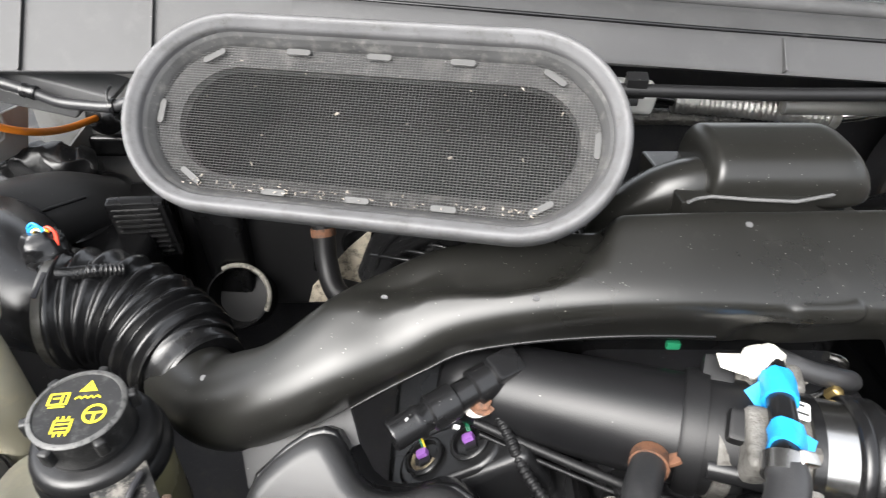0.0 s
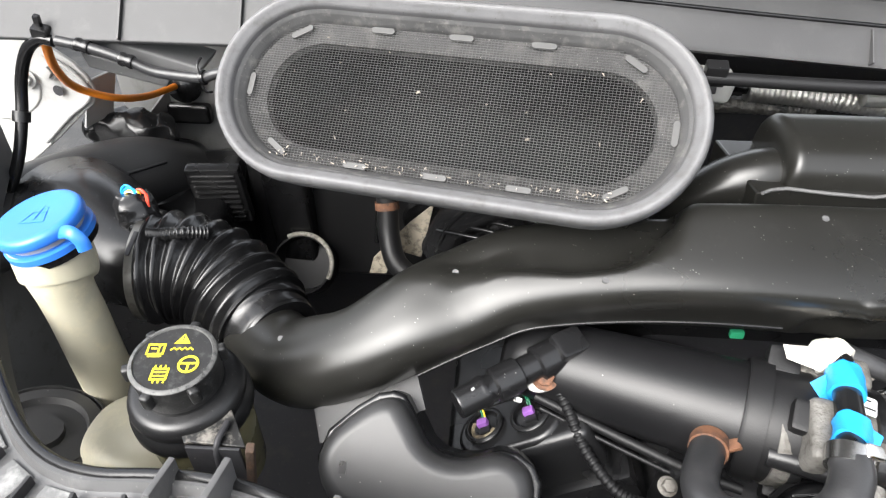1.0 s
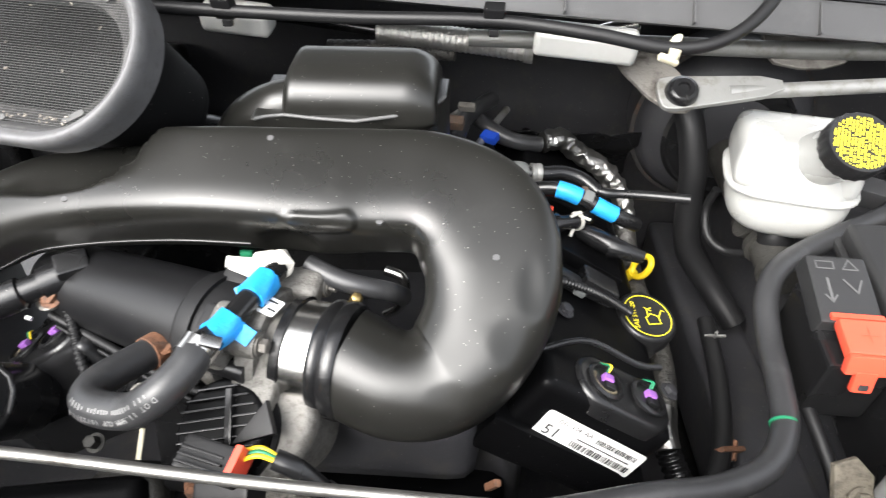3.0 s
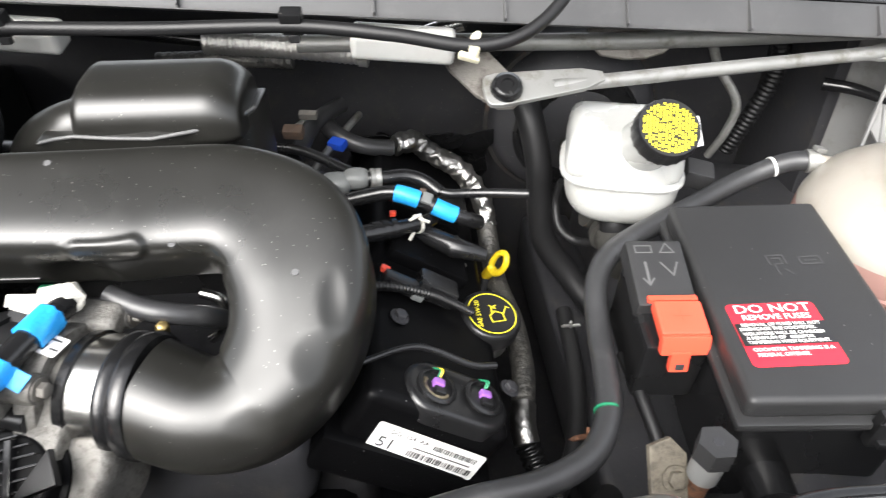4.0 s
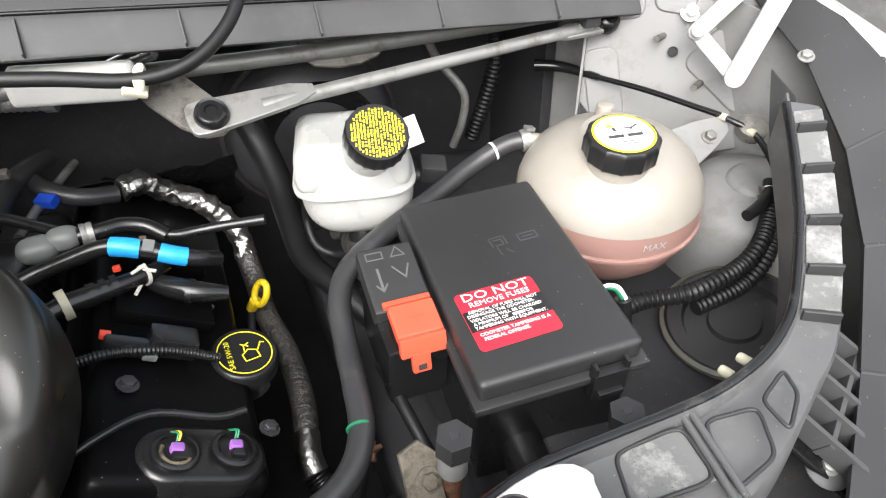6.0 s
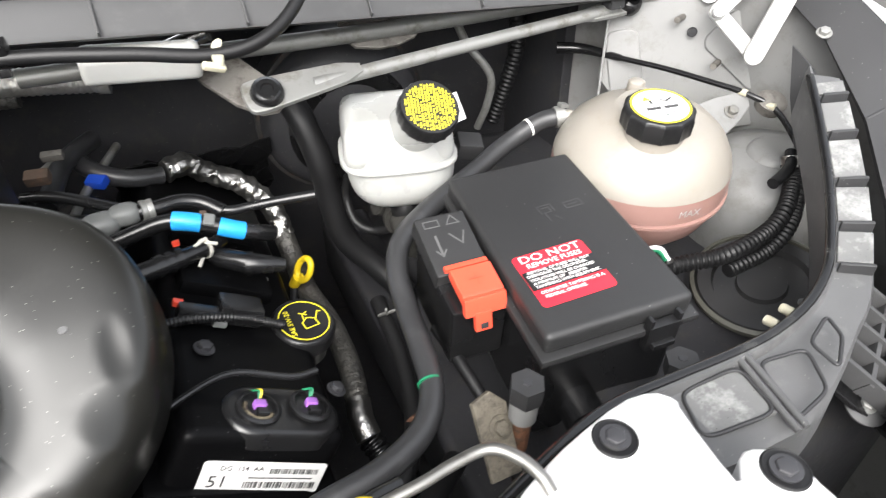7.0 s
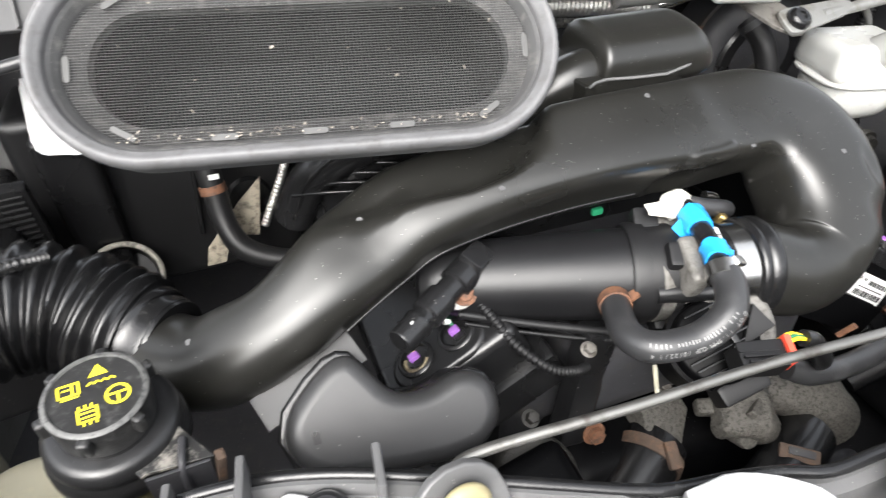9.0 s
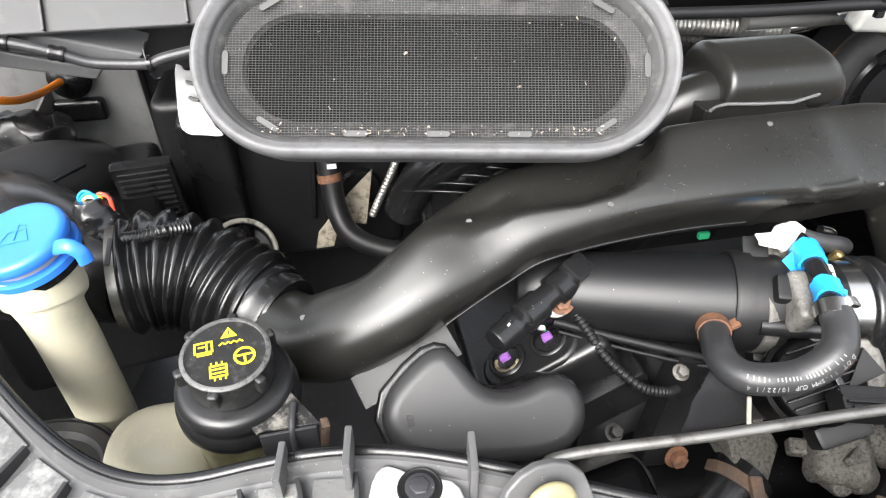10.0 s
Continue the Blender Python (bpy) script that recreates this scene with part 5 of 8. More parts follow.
sh_out = [(-0.030, 0.014), (-0.014, -0.034), (0.050, -0.046), (0.128, -0.052), (0.156, -0.028), (0.156, 0.006), (0.130, 0.022), (0.096, 0.010), (0.068, 0.016), (0.053, 0.042), (0.040, 0.060), (0.014, 0.054)]
part("lid", prism(soften(sh_out, 2), 0.045, sm, 0.015, seg=6), GRAINED, sh, smooth=60)
part("base", prism(soften([(0.063 + (x - 0.063) * 1.07, y * 1.09) for x, y in sh_out], 1), 0.06, sm @ Matrix.Translation((0, 0, -0.03)), 0.004), BLACK, sh)
part("side_strip", rbox((-0.122, 0.368, 1.017), (0.105, 0.034, 0.004), basis((0, 0, 0), (-0.2, -0.5, 0.84), (0.94, 0.19, 0.34)), 0.001), GRAINED, sh)
part("moulding_mark", prism([(-0.003, -0.005), (0.003, -0.005), (0.003, 0.005), (-0.003, 0.005)], 0.001, sm @ Matrix.Translation((0.0, 0.0, 0.0006))), BLACK, sh)

# ================= right side: fuse box, reservoirs =================
fb = thing("fuse_box", "black fuse box with a red warning label", "fuse box", (0.89, 0.40, 0.90))
flu, flv = Vector((0.145, -0.012, 0.005)).normalized(), Vector((0.022, 0.248, 0.026)).normalized()
fln = flu.cross(flv).normalized()
fm = basis((0.8925, 0.402, 1.067), fln, flu)
part("lid", rbox(fm @ Vector((0, 0, -0.011)), (0.153, 0.250, 0.024), fm, 0.007, 3), FUSELID, fb, "grained black lid")
part("rim", rbox(fm @ Vector((0.0, -0.002, -0.026)), (0.166, 0.262, 0.010), fm, 0.004, 2), FUSELID, fb)
part("case", rbox(fm @ Vector((0, 0, -0.095)), (0.150, 0.240, 0.14), fm, 0.008, 2), BLACK, fb)
lt = part("latch", rbox(fm @ Vector((0.040, -0.133, -0.030)), (0.034, 0.010, 0.032), fm, 0.002), BLACK, fb)
part("latch_bar", rbox(fm @ Vector((0.040, -0.140, -0.038)), (0.024, 0.006, 0.007), fm, 0.0015), BLACK, lt)
for dx in (0.025, 0.055):
    part("latch_guide", rbox(fm @ Vector((dx, -0.133, -0.02)), (0.004, 0.008, 0.03), fm, 0.001), BLACK, fb)
part("case_boss", lathe([(0.0, 0.0), (0.022, 0.0), (0.022, 0.03), (0.0, 0.03)], fm @ Vector((-0.03, -0.12, -0.12)), -flv, 24), BLACK, fb)
# embossed symbols on the lid
em = fm @ Matrix.Translation((0.012, 0.028, 0.0012)) @ pose(0, 0, 0, 0, 0, 3)
ic = stroke([(-0.016, 0.002), (-0.016, 0.014), (0.0, 0.014), (0.0, 0.002)], 0.0016, em)
ic = stroke([(-0.012, 0.010), (-0.004, 0.010), (-0.004, 0.002), (-0.012, 0.002), (-0.012, -0.012)], 0.0016, em, ic)
ic = stroke([(0.0, -0.012), (-0.004, -0.006)], 0.0016, em, ic)
ic = stroke([(0.014, 0.0), (0.034, 0.0), (0.034, 0.010), (0.014, 0.010), (0.014, 0.0)], 0.0016, em, ic)
ic = stroke([(0.019, 0.005), (0.029, 0.005)], 0.0016, em, ic)
part("embossed_symbols", ic, COWL, fb)
# warning label
lm_ = fm @ Matrix.Translation((-0.024, -0.056, 0.0013)) @ pose(0, 0, 0, 0, 0, 2)
label = thing("warning_label", "red and black printed fuse warning label", "label", lm_.translation)
LW, LH = 0.079, 0.070
part("backing", prism(rrect(LW, LH, 0.005), 0.0004, lm_), LABELRED, label)
part("black_field", prism([(-LW / 2 + 0.0003, -0.013), (LW / 2 - 0.0003, -0.013), (LW / 2 - 0.0003, 0.0115), (-LW / 2 + 0.0003, 0.0115)], 0.0002, lm_ @ Matrix.Translation((0, 0, 0.0008))), LABELBLACK, label)
for body_, size_, px, py, wd in (("DO NOT", 0.0135, 0.0, 0.0272, 1.25), ("REMOVE FUSES", 0.0086, 0.0, 0.0175, 1.05),
                                 ("REMOVAL OF FUSES WILL NOT", 0.0049, 0.0, 0.0092, 1.0), ("DISENGAGE THE ODOMETER.", 0.0049, -0.004, 0.0045, 1.0),
                                 ("VIOLATORS WILL BE CHARGED", 0.0049, -0.001, -0.0008, 1.0), ("A MINIMUM OF           FOR", 0.0049, -0.006, -0.0055, 1.0),
                                 ("TAMPERING WITH EQUIPMENT.", 0.0049, 0.0, -0.0102, 1.0), ("ODOMETER TAMPERING IS A", 0.0052, 0.0, -0.0180, 1.0), ("FEDERAL OFFENSE.", 0.0052, -0.010, -0.0236, 1.0)):
    words("letters", body_, size_, lm_ @ Matrix.Translation((px, py, 0.0009)), LABELWHITE, label, wide=wd)
part("unreadable_print", bars([(0.008, -0.0055, 0.010, 0.003)], lm_ @ Matrix.Translation((0, 0, 0.0009))), LABELWHITE, label)

# battery terminal box beside it
jb = thing("terminal_box", "black battery terminal box with a red plus cover", "terminal box", (0.785, 0.41, 0.96))
jm = basis((0.785, 0.434, 1.066), (0, -0.33, 0.94), (1, -0.05, 0))
part("lid", rbox(jm @ Vector((0, 0, -0.012)), (0.056, 0.075, 0.024), jm, 0.004), FUSELID, jb)
part("case", rbox((0.787, 0.420, 1.002), (0.060, 0.104, 0.080), pose(0, 0, 0, 8, 0, -3), 0.006), BLACK, jb)
rcv = part("red_cover", rbox((0.787, 0.381, 1.0515), (0.044, 0.036, 0.012), basis((0, 0, 0), (0, -0.25, 0.95), (1, -0.05, 0)), 0.003), RED, jb, "red plastic plus-terminal cover")
part("cover_front", rbox((0.787, 0.3625, 1.040), (0.044, 0.009, 0.020), pose(0, 0, 0, -12, 0, -3), 0.002), RED, rcv)
tab = part("cover_tab", rbox((0.783, 0.3575, 1.024), (0.018, 0.007, 0.022), pose(0, 0, 0, -8, 0, -3), 0.002), RED, rcv)
part("tab_hole", rbox((0.783, 0.3535, 1.020), (0.008, 0.002, 0.006), pose(0, 0, 0, -8, 0, -3), 0.0005), DARK, tab)
part("hinge_lip", rbox((0.787, 0.404, 1.056), (0.046, 0.006, 0.007), pose(0, 0, 0, 8, 0, -3), 0.001), RED, rcv)
rcm = basis((0.787, 0.380, 1.0585), (0, -0.25, 0.95), (1, -0.05, 0))
part("plus_sign", stroke([(-0.007, 0), (0.007, 0)], 0.0014, rcm, stroke([(0, -0.007), (0, 0.007)], 0.0014, rcm)), RED, rcv)
jm2 = jm @ Matrix.Translation((0, 0, 0.0002))
ic = stroke([(-0.020, 0.022), (-0.004, 0.022), (-0.004, 0.030), (-0.020, 0.030), (-0.020, 0.022)], 0.0013, jm2)
ic = stroke([(0.004, 0.022), (0.018, 0.022), (0.011, 0.033), (0.004, 0.022)], 0.0013, jm2, ic)
ic = stroke([(-0.013, 0.010), (-0.013, -0.012)], 0.0026, jm2, ic)
ic = stroke([(-0.018, -0.008), (-0.013, -0.015), (-0.008, -0.008)], 0.0018, jm2, ic)
ic = stroke([(0.002, 0.010), (0.012, -0.004), (0.018, 0.010)], 0.0018, jm2, ic)
part("embossed_symbols", ic, GREYPRINT, jb)

# brake fluid reservoir
br = thing("brake_fluid_reservoir", "white plastic brake fluid reservoir with printed black cap", "fluid reservoir", (0.81, 0.64, 0.98))
bm_ = pose(0, 0, 0, 0, 0, -14)
part("upper_body", rbox((0.806, 0.642, 1.102), (0.136, 0.124, 0.056), bm_, 0.020, 4, taper=0.93), MILKY, br, smooth=60)
part("seam", capsule((0.806, 0.638, 1.074), (0.073, 0.068, 0.006), 3.6, 40, 16, bm_), MILKY, br)
part("lower_body", capsule((0.808, 0.636, 1.068), (0.068, 0.062, 0.062), 2.9, 40, 24, bm_), MILKY, br, smooth=70)
bn = Vector((0.02, -0.62, 0.78)).normalized()
bo = Vector((0.812, 0.540, 1.166))
part("neck", tube([(0.818, 0.630, 1.085), (0.815, 0.60, 1.115), tuple(bo - bn * 0.018)], [0.034, 0.031, 0.027], 32, 5), MILKY, br, smooth=60)
bc = part("cap", lathe([(0.0, -0.022), (0.0315, -0.022), (0.033, -0.020), (0.033, -0.004), (0.0315, 0.0), (0.0, 0.0)], bo, bn, 60, wave=(20, 0.03, 0.0325)), CAPBLACK, br, "black screw cap with yellow print")
bmx = basis(bo, bn, (1, 0.02, 0)) @ pose(0, 0, 0, 0, 0, -12)
rng = random.Random(5)
rects = []
for i in range(-8, 9):
    x = i * 0.0033
    half = math.sqrt(max(0.0, 0.0285 ** 2 - x * x))
    y = -half
    while y < half - 0.002:
        ln = rng.uniform(0.0007, 0.0015)
        if rng.random() > 0.14:
            rects.append((x + rng.uniform(-0.0003, 0.0003), y + ln / 2, 0.0021 * rng.uniform(0.75, 1.1), ln))
        y += ln + 0.0005
part("unreadable_print", bars(rects, bmx), INK, bc)
part("paper_tag", rbox((0.862, 0.600, 1.128), (0.040, 0.0008, 0.034), pose(0, 0, 0, -30, 0, 20), 0), LABELWHITE, br, "white paper tag with bar code")
mc = part("master_cylinder", tube([(0.806, 0.560, 0.972), (0.806, 0.585, 0.975), (0.804, 0.70, 0.992), (0.802, 0.83, 1.01)], [0.021, 0.024, 0.025, 0.028], 28, 5), GRIME, br, "dull grey metal master cylinder")
for y_, r_ in ((0.575, 0.028), (0.622, 0.0295), (0.668, 0.031)):
    part("cylinder_collar", lathe([(r_ - 0.008, -0.006), (r_, -0.005), (r_, 0.005), (r_ - 0.008, 0.006)], (0.8055, y_, 0.972 + 0.15 * (y_ - 0.56)), (0, 1, 0.15), 28), GRIME, mc)
part("port_boss", lathe([(0.0, 0.0), (0.012, 0.0), (0.013, -0.004), (0.013, -0.05), (0.0, -0.05)], (0.772, 0.640, 0.995), (-0.9, -0.2, 0.35), 20), GRIME, mc)
part("grommet", lathe([(0.014, 0.0), (0.021, 0.0), (0.022, 0.012), (0.016, 0.022)], (0.806, 0.615, 0.992), (0, -0.05, 1), 24), DULL, br)
part("level_plug", rbox((0.908, 0.640, 1.052), (0.034, 0.030, 0.026), pose(0, 0, 0, 15, 10, -14), 0.004), MATTE, br, "dark sensor plug")
part("plug_arm", tube([(0.905, 0.640, 1.050), (0.870, 0.640, 1.045), (0.835, 0.640, 1.040)], 0.008, 12, 4), MATTE, br)
part("sensor_lead", tube([(0.752, 0.690, 1.02), (0.748, 0.696, 0.985), (0.752, 0.675, 0.955), (0.775, 0.655, 0.945), (0.80, 0.62, 0.97)], 0.006, 12, 6), DULL, br)

booster = thing("brake_booster", "black round brake booster with a rusty rim", "brake booster", (0.80, 0.90, 0.85))
part("shell", lathe([(0.0, 0.0), (0.05, 0.0), (0.09, 0.01), (0.115, 0.022), (0.128, 0.045), (0.128, 0.11), (0.0, 0.11)], (0.80, 0.81, 1.03), (0, 1, 0.08), 56), DARK, booster)
part("rim", lathe([(0.126, 0.045), (0.134, 0.047), (0.134, 0.056), (0.126, 0.058)], (0.80, 0.81, 1.03), (0, 1, 0.08), 56), mat("rust_spotted_black_steel", (0.02, 0.019, 0.018), 0.5, big=14, second=(0.10, 0.045, 0.022), amount=0.3, bump=0.3), booster)
part("ridge", lathe([(0.085, 0.004), (0.09, 0.002), (0.095, 0.008), (0.09, 0.014)], (0.80, 0.81, 1.03), (0, 1, 0.08), 48), BLACK, booster)

# coolant expansion tank
tk = thing("coolant_tank", "pinkish translucent round coolant tank with a black cap", "coolant tank", (1.085, 0.50, 0.90))
TC = Vector((1.083, 0.507, 1.046))
part("shell", lathe([(0.1089, 0.019), (0.1043, 0.034), (0.0938, 0.052), (0.0785, 0.066), (0.0612, 0.076), (0.044, 0.082), (0.0383, 0.088)], TC, (-0.05, -0.10, 0.99), 64), TANK, tk, smooth=70)
part("seam", lathe([(0.1072, -0.003), (0.1115, -0.002), (0.1115, 0.002), (0.1072, 0.003)], TC - Vector((0, 0, 0.012)), (-0.05, -0.10, 0.99), 64), COOLANT, tk)
part("middle_shell", lathe([(0.1089, 0.019), (0.1101, 0.004), (0.1096, -0.006)], TC, (-0.05, -0.10, 0.99), 64), COOLANT, tk, smooth=70)
part("lower_shell", lathe([(0.1096, -0.006), (0.1081, -0.018), (0.1053, -0.028), (0.0947, -0.052), (0.0785, -0.072), (0.0574, -0.086), (0., -0.092)], TC, (-0.05, -0.10, 0.99), 64), COOLANT, tk, "lower half tinted red by the coolant", smooth=70)
tn = Vector((-0.06, -0.16, 0.985)).normalized()
to = Vector((1.055, 0.460, 1.150))
part("neck", lathe([(0.040, -0.055), (0.036, -0.046), (0.034, -0.02)], to, tn, 36), TANK, tk)
tcap = part("cap", lathe([(0.0, -0.026), (0.0375, -0.026), (0.039, -0.023), (0.039, -0.006), (0.037, -0.001), (0.0355, 0.0), (0.0, 0.0)], to, tn, 84, wave=(12, 0.045, 0.0365)), CAPBLACK, tk, "ribbed black pressure cap")
tm = basis(to, tn, (1, -0.2, 0))
disc = part("cap_label", prism(ring_pts(0.0325, 40), 0.0004, tm @ Matrix.Translation((0, 0, 0.0006))), LABELWHITE, tcap, "round white label with yellow edge")
part("label_ring", annulus(0.0308, 0.0336, tm, 44, 0.0005), INK, disc)
ic = bars([(-0.010, -0.004, 0.017, 0.005), (0.011, -0.004, 0.017, 0.005)], tm, 0.0008)
ic = stroke([(-0.018, -0.006), (-0.018, 0.006), (-0.002, 0.006), (-0.002, -0.006)], 0.0008, tm, ic, 0.0008)
ic = stroke([(0.003, -0.006), (0.003, 0.006), (0.019, 0.006), (0.019, -0.006)], 0.0008, tm, ic, 0.0008)
ic = stroke([(0.005, 0.010), (0.011, 0.008), (0.018, 0.012)], 0.0025, tm, ic, 0.0008)
ic = stroke([(-0.008, 0.010), (-0.008, 0.007)], 0.0035, tm, ic, 0.0008)
part("unreadable_print", bars([(0.002, -0.014, 0.018, 0.0014), (0.003, -0.018, 0.012, 0.0014)], tm, 0.0008, ic), PRINT, disc)
part("warning_symbol", prism([(-0.016, 0.012), (-0.006, 0.012), (-0.011, 0.020)], 0.0002, tm @ Matrix.Translation((0, 0, 0.001))), INK, disc)
part("spout", lathe([(0.013, -0.03), (0.011, -0.006), (0.0105, 0.004), (0.008, 0.006), (0.0, 0.006)], (1.092, 0.545, 1.138), (-0.02, -0.1, 1), 24), TANK, tk)
part("outlet", tube([(1.055, 0.565, 1.078), (1.032, 0.585, 1.088), (1.02, 0.592, 1.092)], [0.026, 0.012, 0.009], 24, 5), TANK, tk, smooth=60)
mk = basis(TC + Vector((-0.014, -0.1096, -0.006)), (-0.12, -0.98, -0.12), (0.98, -0.12, 0))
words("max_mark", "MAX", 0.013, mk @ Matrix.Translation((0, 0.001, 0.0008)), MILKY, tk)
words("min_mark", "MIN", 0.011, mk @ Matrix.Translation((0, -0.013, -0.0030)), COOLANT, tk)
arm = part("mounting_arm", prism(soften([(-0.05, -0.035), (0.05, -0.008), (0.062, 0.012), (0.04, 0.028), (-0.05, 0.035)], 1), 0.006, basis((1.215, 0.515, 1.078), (-0.15, -0.55, 0.8), (1, 0.1, 0.1)), 0.002), GREYMETAL, tk)
part("mounting_bolt", hexbolt((1.238, 0.517, 1.084), (-0.15, -0.55, 0.8), 0.007, 0.007), ZINC, arm)

# ================= wiper linkage and pipes under the cowl =================
wl_ = thing("wiper_linkage", "zinc-plated wiper linkage arms with rubber joints", "wiper linkage", (0.9, 0.68, 1.12))
L0, L1 = Vector((0.662, 0.646, 1.166)), Vector((1.201, 0.711, 1.180))
part("long_arm", tube([tuple(L0.lerp(L1, 0.10)), tuple(L0.lerp(L1, 0.4)), tuple(L0.lerp(L1, 0.95))], 0.0085, 16, 6, squash=0.9), ZINC, wl_)
part("arm_plate", prism(soften([(-0.026, -0.014), (-0.018, -0.022), (0.018, -0.020), (0.115, -0.012), (0.115, 0.012), (0.018, 0.020), (-0.018, 0.022), (-0.026, 0.014)], 1), 0.006, basis(L0 + Vector((0, 0, 0.004)), (0, -0.55, 0.83), L1 - L0), 0.0015), ZINC, wl_)
part("arm_plate", prism(soften([(-0.09, -0.010), (0.0, -0.016), (0.018, -0.010), (0.018, 0.010), (0.0, 0.016), (-0.09, 0.010)], 1), 0.006, basis(L1 + Vector((0, 0, 0.003)), (0, -0.5, 0.86), L1 - L0), 0.0015), ZINC, wl_)
for o in (L0, L1):
    part("ball_joint", lathe([(0.0, -0.012), (0.017, -0.012), (0.019, -0.004), (0.017, 0.004), (0.013, 0.006), (0.012, 0.0075), (0.007, 0.0075), (0.006, 0.005), (0, 0.005)], o + Vector((0, -0.003, 0.006)), (0, -0.6, 0.8), 32), RUBBER, wl_)
part("crank", prism(soften([(-0.020, -0.018), (0.016, -0.018), (0.018, 0.014), (-0.030, 0.085), (-0.075, 0.095), (-0.075, 0.055)], 1), 0.005, basis(L0 + Vector((0.0, 0.002, -0.004)), (0.0, -0.5, 0.87), (1, 0.0, 0)), 0.001), DIRTYALU, wl_, "corroded crank plate")
part("motor_rail", tube([(0.42, 0.75, 1.192), (0.602, 0.742, 1.192), (0.766, 0.740, 1.189), (0.926, 0.742, 1.188), (1.18, 0.75, 1.19)], 0.0105, 14, 6), ZINC, wl_)
part("motor_plate", prism(soften([(-0.06, -0.03), (0.0, -0.042), (0.05, -0.028), (0.07, 0.02), (-0.06, 0.02)], 1), 0.006, basis((0.84, 0.755, 1.200), (0, -0.8, 0.6)), 0.002), DIRTYALU, wl_, "corroded mounting plate")
part("post", rbox((1.165, 0.70, 1.198), (0.024, 0.024, 0.03), None, 0.004), MATTE, wl_)

# washer pipe along the cowl, in clips
cable = thing("washer_tube", "black washer tube clipped along the cowl", "tube", (0.4, 0.56, 1.24))
part("tube", tube([(0.06, 0.585, 1.27), (0.183, 0.578, 1.268), (0.31, 0.572, 1.266), (0.448, 0.562, 1.268), (0.54, 0.548, 1.262), (0.61, 0.540, 1.253), (0.66, 0.545, 1.262), (0.70, 0.57, 1.29), (0.72, 0.61, 1.33)], 0.0062, 12, 8), DULL, cable)
for o in ((0.183, 0.578, 1.268), (0.448, 0.562, 1.268)):
    c_ = part("clip", rbox(Vector(o) + Vector((0, 0.002, 0.004)), (0.020, 0.014, 0.022), pose(0, 0, 0, 20, 0, -5), 0.002), BLACK, cable)
    part("clip_foot", rbox(Vector(o) + Vector((0, 0.004, -0.012)), (0.010, 0.008, 0.008), None, 0.002), BLACK, c_)
jcm = basis((0.612, 0.540, 1.253), (0.9, -0.1, -0.1), (0, -0.6, 0.8))
part("joint_clip", tube([tuple(jcm @ Vector((0.0085 * math.cos(radians(a)), 0.0085 * math.sin(radians(a)), 0.0))) for a in range(40, 321, 28)], 0.0036, 10, 3, squash=1.6), CREAM, cable, "off-white open snap clip")
part("clip_tongue", rbox((0.606, 0.530, 1.246), (0.020, 0.007, 0.006), pose(0, 0, 0, 35, 20, 10), 0.002), CREAM, cable)
for o, sz in (((0.178, 0.622, 1.249), (0.075, 0.03, 0.028)), ((0.548, 0.642, 1.224), (0.11, 0.03, 0.032))):
    solo("foam_block", rbox(o, sz, pose(0, 0, 0, 15, 4, -4), 0.008, 3), MILKY, "white plastic block under the cowl lip", "plastic block", group="white blocks under the cowl")

ac = thing("refrigerant_pipe", "braided silver refrigerant pipe behind the duct", "pipe", (0.4, 0.79, 1.17))
part("sleeve", tube([(0.298, 0.790, 1.185), (0.36, 0.786, 1.182), (0.43, 0.780, 1.177), (0.500, 0.773, 1.171)], 0.0150, 24, 8, ribs=(0.005, 0.0012)), BRAID, ac)
part("collar", lathe([(0.012, -0.006), (0.0175, -0.006), (0.0175, 0.006), (0.012, 0.006)], (0.498, 0.773, 1.171), (1, -0.1, -0.08), 24), ZINC, ac)
part("tail", tube([(0.498, 0.773, 1.171), (0.512, 0.770, 1.172), (0.535, 0.757, 1.182), (0.575, 0.735, 1.205), (0.62, 0.72, 1.222)], 0.0095, 16, 6), STEEL, ac)
part("second_sleeve", tube([(0.22, 0.825, 1.150), (0.32, 0.82, 1.152), (0.40, 0.815, 1.150)], 0.011, 18, 8, ribs=(0.006, 0.0008)), WOVEN, ac)
part("lead_in", tube([(0.08, 0.80, 1.20), (0.15, 0.805, 1.20), (0.31, 0.790, 1.185)], 0.0085, 12, 6), RUBBER, ac)

# hoses between engine and bulkhead
hth = thing("heater_hose", "thick black heater hose before the bulkhead", "hose", (0.73, 0.70, 0.86), group="hoses")
part("hose", tube([(0.694, 0.765, 1.13), (0.708, 0.732, 1.10), (0.722, 0.712, 1.04), (0.728, 0.705, 0.98), (0.738, 0.695, 0.92), (0.775, 0.675, 0.87), (0.81, 0.64, 0.83)], 0.0178, 24, 8), DULL, hth, smooth=60)
part("clip_band", lathe([(0.0178, -0.006), (0.0195, -0.006), (0.0195, 0.006), (0.0178, 0.006)], (0.698, 0.756, 1.122), (0.25, -0.6, -0.6), 28), DARK, hth, "dark hose clip")
ovf = thing("overflow_hose", "long thin rubber coolant hose round the engine", "hose", (0.73, 0.42, 0.95), group="hoses")
